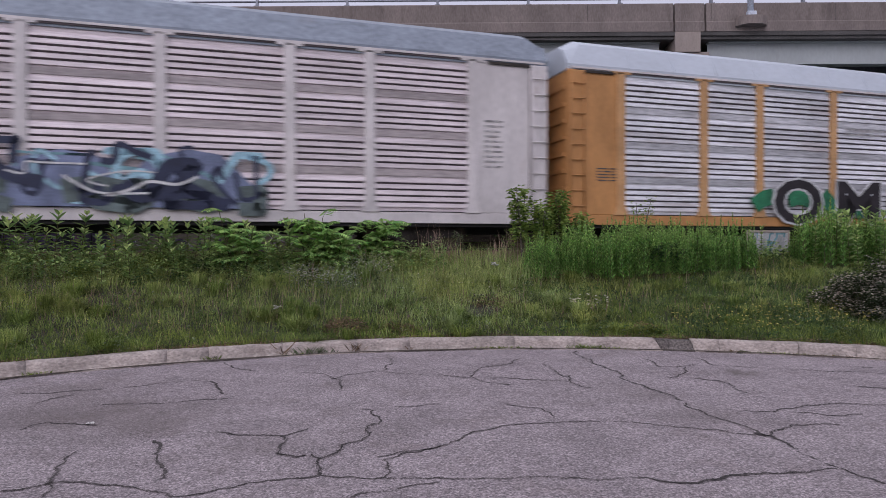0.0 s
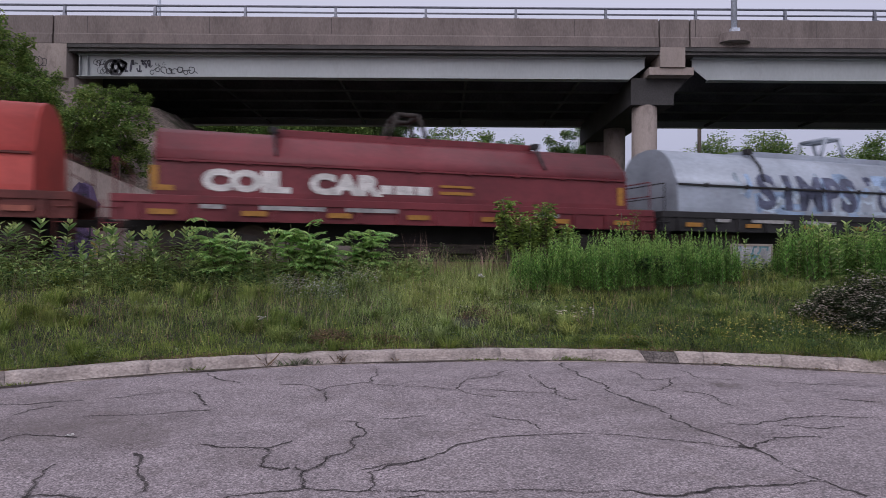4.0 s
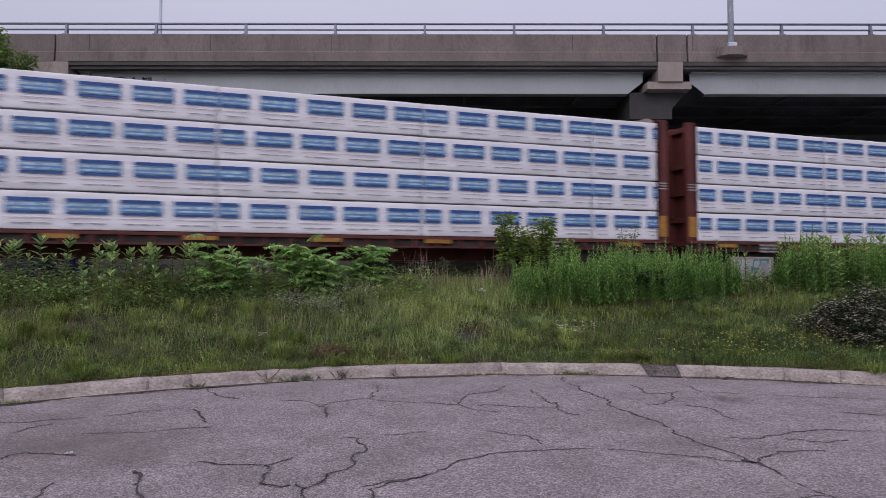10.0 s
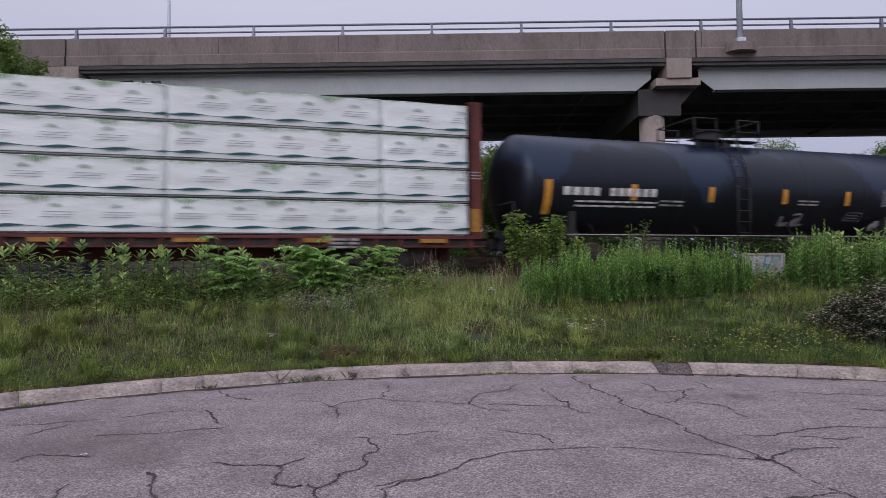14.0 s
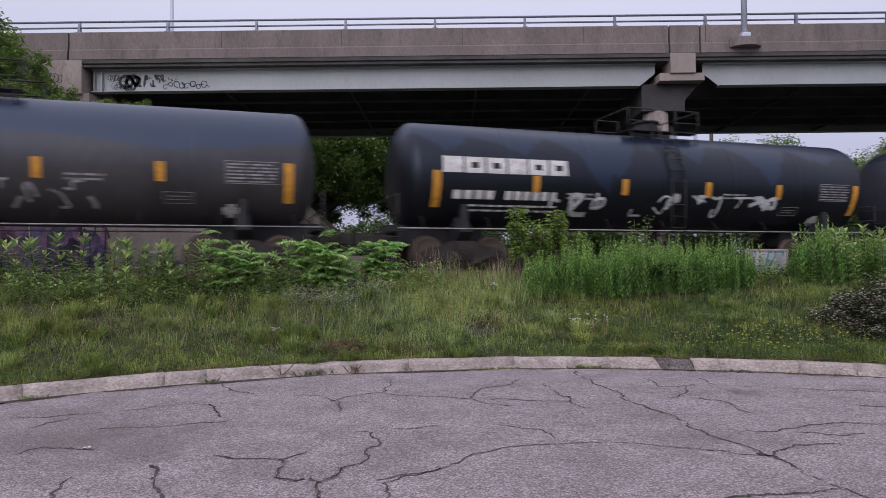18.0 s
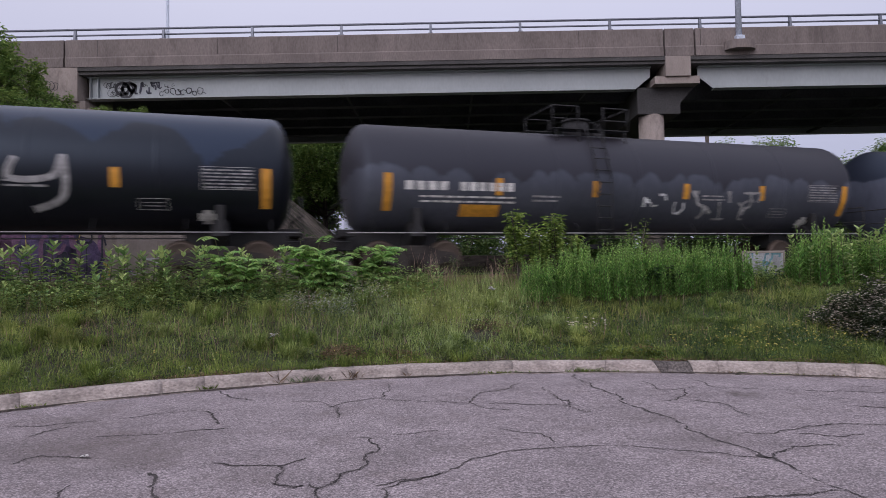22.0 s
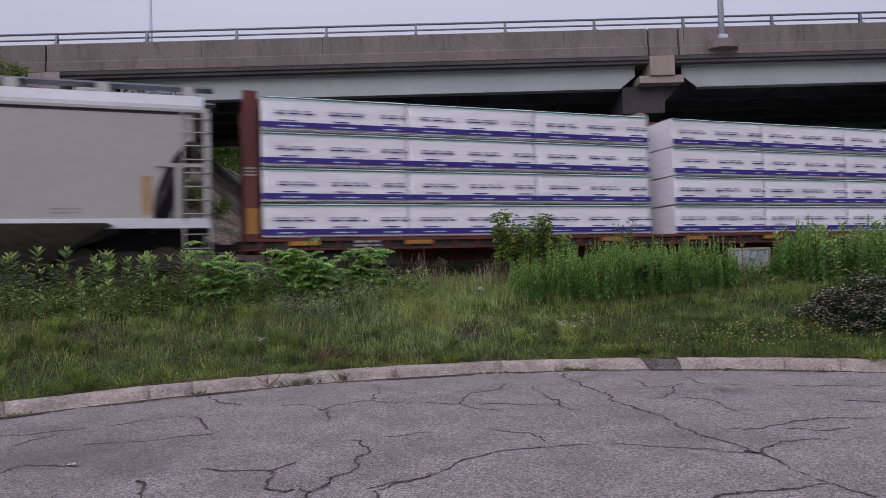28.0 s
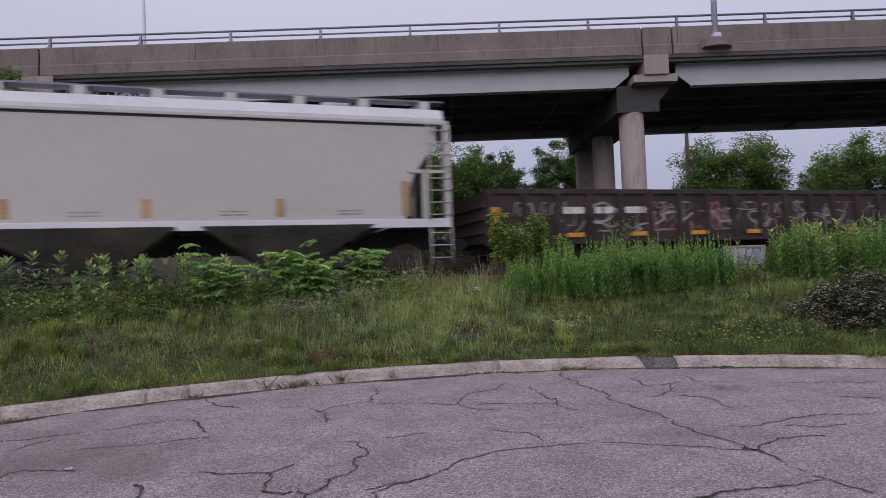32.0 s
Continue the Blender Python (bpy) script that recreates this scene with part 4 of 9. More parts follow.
def autorack(s0, s1, posts, frame_m, screen_m, roof_m, post_m, label):
    car, L = thing("autorack_car", label, "rail car", "cars of the freight train"), s1 - s0
    mid, H = (s0 + s1) / 2, (s1 - s0) / 2
    Y = 1.52
    bm = nbm()
    box(bm, (-H + 0.1, -Y, 0.70), (H - 0.1, -Y + 0.10, 0.97), 0.01)
    box(bm, (-H + 0.1, Y - 0.10, 0.70), (H - 0.1, Y, 0.97), 0.01)
    part("side_sill", bm, frame_m, car, "painted side sill")
    bm = nbm()
    box(bm, (-H + 0.3, -Y + 0.1, 0.62), (H - 0.3, Y - 0.1, 0.98))
    box(bm, (-H + 0.4, -0.3, 0.45), (H - 0.4, 0.3, 0.65))
    part("underframe", bm, M["black_sill"], car)
    xs = [p - mid for p in posts]
    for a, b in zip(xs, xs[1:]):
        for sgn in (-1, 1):
            p = part("screen_panel", screen_panel(b - a - 0.16), screen_m, car, "corrugated slotted side screen")
            p.matrix_basis = pose(a + 0.08, -Y + 0.05, 0) if sgn < 0 else pose(b - 0.08, Y - 0.05, 0, 0, 0, 180)
            part("slotting", slots_mesh(b - a - 0.16), M["slot"], p)
            for z in BANDS:
                part("plain_band", box(nbm(), (0.02, -0.022, z), (b - a - 0.18, -0.002, z + 0.155)), M["band_" + screen_m.name[:4]], p, "dusty plain band of the screen")
            part("top_gap", box(nbm(), (0.12, -0.058, 4.855), (b - a - 0.28, -0.03, 4.90)), M["slot"], p, "dark opening under the roof rail")
    for x in xs:
        for sgn in (-1, 1):
            bm = nbm()
            y0, y1 = sorted((sgn * (Y - 0.04), sgn * (Y + 0.03)))
            box(bm, (x - 0.13, y0, 0.97), (x + 0.13, y1, 4.90), 0.012)
            prism(bm, [(x - 0.13, 0.97), (x + 0.13, 0.97), (x + 0.22, 0.975), (x + 0.13, 1.25), (x - 0.13, 1.25), (x - 0.22, 0.975)], "y", y0 - 0.004, y1 + 0.004)
            box(bm, (x - 0.30, y0, 4.84), (x + 0.30, y1 + 0.003, 4.90))
            part("post", bm, post_m, car)
    for sgn in (-1, 1):
        xe = sgn * H
        xi = xs[0] + 0.13 if sgn < 0 else xs[-1] - 0.13
        for sy in (-1, 1):
            lo, hi = sorted((xe, xi))
            y0, y1 = sorted((sy * (Y - 0.10), sy * (Y - 0.01)))
            bm = box(nbm(), (lo, y0, 0.97), (hi, y1, 4.895), 0.03)
            part("end_panel", bm, frame_m, car, "smooth painted corner panel")
        for y0, y1 in ((-Y + 0.1, -0.01), (0.01, Y - 0.1)):
            x0, x1 = sorted((xe, xe - sgn * 0.08))
            leaf = part("end_door", box(nbm(), (x0, y0, 1.0), (x1, y1, 4.85), 0.01), frame_m, car, "ribbed end door")
            for j in range(8):
                a, b = sorted((xe + sgn * 0.002, xe + sgn * 0.05))
                part("rib", box(nbm(), (a, y0 + 0.05, 1.2 + 0.45 * j), (b, y1 - 0.05, 1.3 + 0.45 * j), 0.01), frame_m, leaf)
        a, b = sorted((xe - sgn * 0.03, xe - sgn * 0.50))
        part("roof_cap", prism(nbm(), [(-Y + 0.03, 4.86), (-Y + 0.02, 5.02), (-1.24, 5.44), (1.24, 5.44), (Y - 0.02, 5.02), (Y - 0.03, 4.86)], "x", *sorted((xe + sgn * 0.02, xe - sgn * 0.12))), roof_m, car, "sheet metal cap over the end doors")
        for sy in (-1, 1):
            y0, y1 = sorted((sy * (Y - 0.06), sy * (Y + 0.045)))
            guard = part("door_guard", box(nbm(), (a, y0, 0.80), (b, y1, 4.86), 0.035), frame_m, car, "rounded corner guard of the end door")
            # dark strip drawn for the seam and its shadow line
            part("guard_seam", box(nbm(), (xe - sgn * 0.515 - 0.012, min(sy * (Y - 0.012), sy * (Y - 0.004)), 1.0), (xe - sgn * 0.515 + 0.012, max(sy * (Y - 0.012), sy * (Y - 0.004)), 4.85)), M["slot"], guard, "dark seam drawn as a shadow line beside the guard")
    ladder(car, H - 0.47, 0.40, -Y - 0.07, 1.0, 4.7, 9, frame_m, 0.017)
    ladder(car, -H + 0.07, 0.40, -Y - 0.07, 1.0, 4.7, 9, frame_m, 0.017)
    for sgn in (-1, 1):
        part("header", box(nbm(), (sgn * (H - 0.95) - 0.75, -Y - 0.035, 4.80), (sgn * (H - 0.95) + 0.45, -Y - 0.012, 4.87)), M["truck"], car, "rusty header over the corner panel")
    # roof: flat corrugated sheet with sloped shoulders, cut back at the ends
    bm = nbm()
    prof = [(-Y + 0.02, 4.80), (-Y + 0.0, 5.02), (-1.28, 5.62), (-0.85, 5.83), (0, 5.87), (0.85, 5.83), (1.28, 5.62), (Y, 5.02), (Y - 0.02, 4.80)]
    xr = [-H + 0.05, -H + 0.5] + [-H + 0.5 + (2 * H - 1.0) * k / 18 for k in range(1, 19)] + [H - 0.05]
    rows = []
    for i, x in enumerate(xr):
        drop = 0.22 if i in (0, len(xr) - 1) else 0.0
        rows.append([bm.verts.new((x, y, z - (drop if z > 5.3 else 0))) for y, z in prof])
    for a, b in zip(rows, rows[1:]):
        for k in range(len(prof) - 1):
            bm.faces.new((a[k], b[k], b[k + 1], a[k + 1]))
    bm.faces.new(rows[0]), bm.faces.new(rows[-1][::-1])
    for k in range(1, 18):
        x = -H + 0.5 + (2 * H - 1.0) * k / 18
        for (ya, za), (yb, zb) in zip(prof, prof[1:]):
            rod(bm, (x, ya, za + 0.002), (x, yb, zb + 0.002), 0.006, 4)
    bmesh.ops.recalc_face_normals(bm, faces=bm.faces[:])
    part("roof", bm, roof_m, car, "pale sheet metal roof")
    bm = nbm()
    box(bm, (-H + 0.1, -Y - 0.020, 4.902), (H - 0.1, -Y + 0.06, 4.955))
    part("roof_rail", bm, M["white_paint"], car)
    trucks(car, H - 3.4)
    couplers(car, H)
    add_car(car, s0, s1)
    return car, mid


car_a, mid_a = autorack(-18.37, 7.83, [-17.3, -14.6, -12.6, -9.85, -7.05, -4.34, -1.64, 1.17, 3.07, 5.72], M["white_paint"], M["screen_pink"], M["roof_blue"], M["white_paint"],
                        "dirty white autorack car with slotted side screens and blue graffiti")
car_b, mid_b = autorack(8.42, 35.20, [10.05, 12.78, 14.76, 17.56, 20.33, 23.13, 25.93, 28.72, 30.65, 33.31], M["orange"], M["screen"], M["roof_white"], M["orange_faded"],
                        "silver autorack car with orange posts and a white roof")
GY = -1.60
# blue and teal sprayed band on the first car: pale fill, dark outlines, bright flecks
M["tag_haze"] = surf("pale_blue_grey_spray_paint", (0.16, 0.19, 0.30), 0.6, var=0.25, scale=1.5, bump=0)
M["tag_sky"] = surf("sky_blue_spray_paint", (0.32, 0.52, 0.62), 0.6, var=0.2, scale=2, bump=0)
M["tag_moss"] = surf("dark_grey_green_spray_paint", (0.10, 0.13, 0.13), 0.6, var=0.3, scale=2, bump=0)
M["tag_navy"] = surf("navy_spray_paint", (0.022, 0.028, 0.062), 0.6, var=0.2, scale=2, bump=0)
bm = nbm()
for x0, x1, top in ((-9.6, -7.0, 2.0), (-7.2, -4.6, 2.35), (-4.9, -2.3, 2.2), (-2.6, 0.5, 2.3)):
    m = (x0 + x1) / 2
    bm.faces.new([bm.verts.new((x - mid_a, GY - 0.003 + 0.0004 * x0, z)) for x, z in ((x0, 0.99), (x1, 0.99), (x1 - 0.1, 1.45), (m + 0.7, top - 0.1), (m, top), (m - 0.8, top - 0.2), (x0 + 0.1, 1.4))])
part("graffiti", bm, M["tag_haze"], car_a, "pale blue-grey sprayed letter bodies")
for seed, m, z0, z1, w, a, b, n in ((5, "tag_moss", 0.98, 1.45, 0.42, -9.6, 0.5, 11), (4, "tag_sky", 1.1, 2.2, 0.14, -9.3, 0.7, 10), (6, "tag_navy", 1.1, 2.35, 0.15, -9.5, 0.4, 17), (7, "tag_navy", 1.05, 2.0, 0.30, -9.3, 0.3, 8), (3, "tag_teal", 1.2, 2.1, 0.09, -9.0, 0.4, 9), (8, "tag_white", 1.25, 1.9, 0.05, -9.0, 0.0, 7)):
    part("graffiti", scrawl(seed, a - mid_a, b - mid_a, z0, z1, w, n, y=GY - 0.004 * seed), M[m], car_a, "blue and black sprayed graffiti")
# the sprayed word on the second car
M["tag_black"] = surf("black_brown_spray_paint", (0.018, 0.014, 0.017), 0.6, var=0.3, scale=2, bump=0)
for ch, x, wide in (("O", 15.16, 1.30), ("M", 17.52, 1.40), ("G", 20.62, 1.42)):
    letters(ch, 1.78, M["tag_white"], "graffiti_edge", car_b, x - mid_b, GY - 0.010, 0.84, 0.11, "white outline of a sprayed letter", wide)
    letters(ch, 1.78, M["tag_black"], "graffiti", car_b, x - mid_b, GY - 0.016, 0.84, 0.05, "black sprayed letter", wide)
bm = nbm()
for k, pts in enumerate((((15.75, 1.5), (16.2, 1.6), (16.7, 1.45)), ((17.05, 1.7), (17.35, 1.4), (17.7, 1.0)), ((18.4, 1.1), (18.8, 1.3), (19.3, 1.1)), ((19.85, 1.75), (20.2, 1.4), (20.5, 1.0)), ((21.3, 1.5), (21.7, 1.35), (22.2, 1.3)), ((22.5, 1.15), (22.8, 1.05), (23.05, 1.1)), ((14.5, 1.3), (14.8, 1.5), (15.2, 1.6)))):
    ribbon(bm, [(x - mid_b, z) for x, z in pts], 0.48, y=GY - 0.003 - 0.0005 * k)
part("spray", bm, M["tag_green"], car_b, "green sprayed cloud round the letters")
bm = bars(nbm(), 9.3 - mid_b, 9.9 - mid_b, 1.9, 2.3, 5, y=-1.525, seed=5, gap=0.35)
part("stencil", bm, M["letter_gap_dark"], car_b)
bm = bars(nbm(), 18.0 - mid_b, 19.9 - mid_b, 3.55, 3.85, 2, y=-1.56, seed=6, gap=0.4)
part("stencil", bm, M["letter_dim"], car_b)
bm = bars(nbm(), 6.05 - mid_a, 6.55 - mid_a, 2.15, 3.45, 10, y=-1.525, seed=7, gap=0.35)
part("stencil", bm, M["letter_dim"], car_a)


# --- coil cars ---
def coil_car(s0, s1, paint, sill_m, hz, label, rise=0.28, br=0.075, inset=0.0, refl_m="yellow_dim"):
    car, H = thing("coil_car", label, "rail car", "cars of the freight train"), (s1 - s0) / 2
    # lower sides of the trough, then the rounded hood with a seam
    prof = [(-1.50, 1.50), (-1.50, 1.62), (-1.44, 2.28), (-1.47, 2.33), (-1.36, 2.55), (-1.18, hz - 0.52), (-0.86, hz - 0.2), (-0.45, hz - 0.04), (0, hz)]
    prof = prof + [(-y, z) for y, z in prof[-2::-1]]
    for a, b in ((-H + inset, H - inset),):
        bm = prism(nbm(), prof, "x", a, b)
        for f in bm.faces:
            f.smooth = len(f.verts) == 4 and f.normal.z > 0.3
        part("hood", bm, paint, car, "rounded steel hood over the load")
    for sgn in (-1, 1):
        bm = nbm()
        x0, x1 = sorted((sgn * (H - inset), sgn * (H - inset + 0.03)))
        prism(bm, [(y * 1.01, z + 0.01) for y, z in prof], "x", x0, x1)
        part("hood_rim", bm, paint, car)
    bm = nbm()
    box(bm, (-H + inset + 0.02, -1.505, 2.27), (H - inset - 0.02, -1.43, 2.315))
    for k in range(9):
        x = -H + 1.0 + (2 * H - 2.0) * k / 8
        box(bm, (x - 0.05, -1.52, 2.24), (x + 0.05, -1.44, 2.36))
    part("seam", bm, sill_m, car)
    bm = box(nbm(), (-0.27 * 2 * H, -0.55, hz - 0.10), (0.28 * 2 * H, 0.55, hz + 0.10), 0.02)
    part("hood_ridge", bm, paint, car, "raised ridge along the middle of the hood")
    for x in (-0.27 * 2 * H, 0.28 * 2 * H):
        for y in (-1, 1):
            bm = pipe(nbm(), [(x, y * 1.40, 2.50), (x, y * 1.24, hz - 0.50), (x, y * 0.94, hz - 0.16), (x, y * 0.72, hz + 0.05)], br, 8)
            strap = part("strap", bm, M["black_sill"], car, "dark hold-down strap")
            lo, hi = sorted((y * 0.60, y * 0.86))
            part("stacking_block", box(nbm(), (x - 0.10, lo, hz - 0.05), (x + 0.10, hi, hz + rise), 0.02), M["black_sill"], strap)
    bm = nbm()
    for y in (-0.5, 0.5):
        pipe(bm, [(-0.55, y, hz), (-0.28, y, hz + 0.70), (0.28, y, hz + 0.70), (0.55, y, hz)], 0.06, 8)
    for x in (-0.28, 0.28):
        rod(bm, (x, -0.5, hz + 0.70), (x, 0.5, hz + 0.70), 0.06, 8)
    part("lifting_frame", bm, paint if paint == M["silver"] else M["truck"], car, "steel lifting frame on the hood")
    # underframe
    bm = nbm()
    box(bm, (-H - 0.55, -1.52, 1.32), (H + 0.55, 1.52, 1.50), 0.015)
    box(bm, (-H - 0.55, -1.48, 0.93), (H + 0.55, -1.40, 1.32))
    box(bm, (-H - 0.55, 1.40, 0.93), (H + 0.55, 1.48, 1.32))
    for k in range(14):
        x = -H + (2 * H) * k / 13
        box(bm, (x - 0.05, -1.55, 0.95), (x + 0.05, -1.47, 1.34))
    part("underframe", bm, sill_m, car, "deep side sill with stiffeners")
    bm = box(nbm(), (-H - 0.3, -0.32, 0.5), (H + 0.3, 0.32, 1.0))
    part("centre_sill", bm, M["black_sill"], car)
    bm = nbm()
    bm.free()
    for k in range(7):
        x = -H + 0.5 + (2 * H - 1.0) * k / 6
        part("reflector", patch(nbm(), x - 0.28, x + 0.28, 1.06, 1.18, y=-1.556), M[refl_m], car)
    bm = nbm()
    for x, w in ((-H + 1.3, 0.5), (-H + 2.6, 1.5), (-H + 4.6, 1.3), (H - 3.2, 0.7)):
        patch(bm, x, x + w, 1.21, 1.31, y=-1.556)
    part("plate", bm, M["letter_dim"], car)
    for sx in (-1, 1):
        x = sx * (H + 0.45)
        bm = nbm()
        pipe(bm, [(x, -1.45, 1.5), (x, -1.45, 2.3), (x, 1.45, 2.3), (x, 1.45, 1.5)], 0.02)
        rod(bm, (x, -1.45, 1.9), (x, 1.45, 1.9), 0.015)
        part("handrail", bm, sill_m, car)
        ladder(car, x - 0.25, 0.36, -1.5, 0.35, 1.35, 3, sill_m, name="step")
    trucks(car, H - 1.6)
    couplers(car, H + 0.3)
    add_car(car, s0, s1)
    return car, (s0 + s1) / 2


car_c, mid_c = coil_car(36.25, 49.2, M["red"], M["brown_red"], 3.60, "faded red coil car with a rounded hood and white markings", inset=0.22, refl_m="reflect_red")
car_d, mid_d = coil_car(51.0, 63.85, M["maroon"], M["maroon"], 3.20, "maroon coil car with white block lettering", 0.10, 0.035, 0.36)
car_e, mid_e = coil_car(65.25, 79.2, M["silver"], M["black_sill"], 3.47, "silver-grey coil car with a black sill and faded graffiti", 0.12, 0.035)
letters("COIL", 0.62, M["letter"], "lettering", car_d, 52.35 - mid_d, -1.512, 1.66, 0.045, "white block letters", 1.35)
letters("CAR", 0.62, M["letter"], "lettering", car_d, 54.75 - mid_d, -1.512, 1.66, 0.045, "white block letters", 1.35)
bm = bars(nbm(), 56.45 - mid_d, 57.75 - mid_d, 1.68, 1.92, 1, y=-1.512, seed=3, gap=0.9)
part("stencil", bm, M["letter"], car_d)
bm = nbm()
for x0, x1, z0, z1 in ((51.25, 51.42, 1.60, 2.15), (51.42, 51.75, 1.60, 1.72), (58.0, 58.9, 1.72, 1.80), (58.0, 58.9, 1.90, 1.96), (63.2, 63.4, 1.60, 2.1)):
    patch(bm, x0 - mid_d, x1 - mid_d, z0, z1, y=-1.513)
part("stripe", bm, M["yellow_dim"], car_d)
# worn white sweep and rows of stencils on the red hood
bm = nbm()
ribbon(bm, [(40.6 - mid_c, 1.75), (39.9 - mid_c, 2.2), (40.4 - mid_c, 2.62), (41.2 - mid_c, 2.55)], 0.14, y=-1.49)
bars(bm, 41.3 - mid_c, 43.2 - mid_c, 2.36, 2.52, 1, y=-1.49, seed=9, gap=0.9)
bars(bm, 43.0 - mid_c, 44.1 - mid_c, 1.82, 1.94, 1, y=-1.49, seed=11, gap=0.9)
part("stencil", bm, surf("faded_pink_lettering", (0.56, 0.20, 0.165), 0.6, bump=0), car_c, "faded white lettering")
bm = bars(nbm(), 37.6 - mid_c, 48.4 - mid_c, 1.24, 1.50, 1, y=-1.558, seed=13, gap=0.6)
for seed, a, b, z0, z1, n in ((14, 39.4, 41.0, 1.9, 2.25, 4), (15, 41.0, 44.6, 1.72, 2.26, 9), (16, 44.6, 47.5, 1.75, 2.1, 5)):
    part("graffiti", scrawl(seed, a - mid_c, b - mid_c, z0, z1, 0.07, n, y=-1.512), surf("faded_rose_paint", (0.56, 0.17, 0.14), 0.6, bump=0), car_c, "worn pale script on the hood")
part("plate", bm, surf("worn_pink_stencil", (0.34, 0.15, 0.14), 0.7, var=0.3, scale=4, bump=0), car_c)
M["tag_pastel"] = surf("pastel_spray_paint", (0.42, 0.50, 0.58), 0.6, var=0.3, scale=2, bump=0)
HOOD_SIDE = ((1.5, -1.50), (1.62, -1.50), (2.28, -1.44), (2.33, -1.47), (2.55, -1.36), (2.95, -1.18), (3.27, -0.86))


def on_hood(ob, lift):
    """Bends a flat painted mark on to the silver hood's side."""
    bm = nbm()
    bm.from_mesh(ob.data)
    bm.transform(ob.matrix_basis)
    for z, _ in HOOD_SIDE[2:6]:
        bmesh.ops.bisect_plane(bm, geom=bm.verts[:] + bm.edges[:] + bm.faces[:], plane_co=(0, 0, z), plane_no=(0, 0, 1))
    for v in bm.verts:
        v.co.y = float(np.interp(v.co.z, [p[0] for p in HOOD_SIDE], [p[1] for p in HOOD_SIDE])) - lift
    bm.to_mesh(ob.data)
    bm.free()
    ob.matrix_basis = Matrix.Identity(4)
    return ob


M["tag_slate"] = surf("slate_blue_spray_paint", (0.085, 0.095, 0.15), 0.6, var=0.35, scale=2.5, bump=0)
M["tag_powder"] = surf("powder_blue_spray_paint", (0.27, 0.37, 0.52), 0.6, var=0.2, scale=2, bump=0)
for seed, m, a, b, z0, z1, w, n, lift in ((31, "tag_powder", 67.6, 75.2, 1.66, 2.72, 0.30, 17, 0.006), (32, "tag_pastel", 67.4, 76.2, 1.62, 2.80, 0.13, 16, 0.009)):
    on_hood(part("graffiti", scrawl(seed, a - mid_e, b - mid_e, z0, z1, w, n), M[m], car_e, "pale blue sprayed cloud"), lift)
for ch, x, wide in (("S", 68.15, 1.05), ("I", 69.15, 1.1), ("M", 69.75, 0.92), ("P", 70.85, 0.82), ("S", 71.5, 1.0)):
    on_hood(letters(ch, 1.42, M["tag_slate"], "graffiti", car_e, x - mid_e, -1.5, 1.70, 0.07, "slate blue sprayed letter", wide), 0.014)
for seed, a, b, w, n in ((35, 73.1, 75.0, 0.20, 6), (36, 72.65, 73.0, 0.16, 1), (37, 76.8, 78.6, 0.03, 6)):
    on_hood(part("graffiti", scrawl(seed, a - mid_e, b - mid_e, 1.75 if a < 76 else 2.3, 2.75, w, n), M["tag_slate"], car_e, "dark slate sprayed strokes"), 0.014)


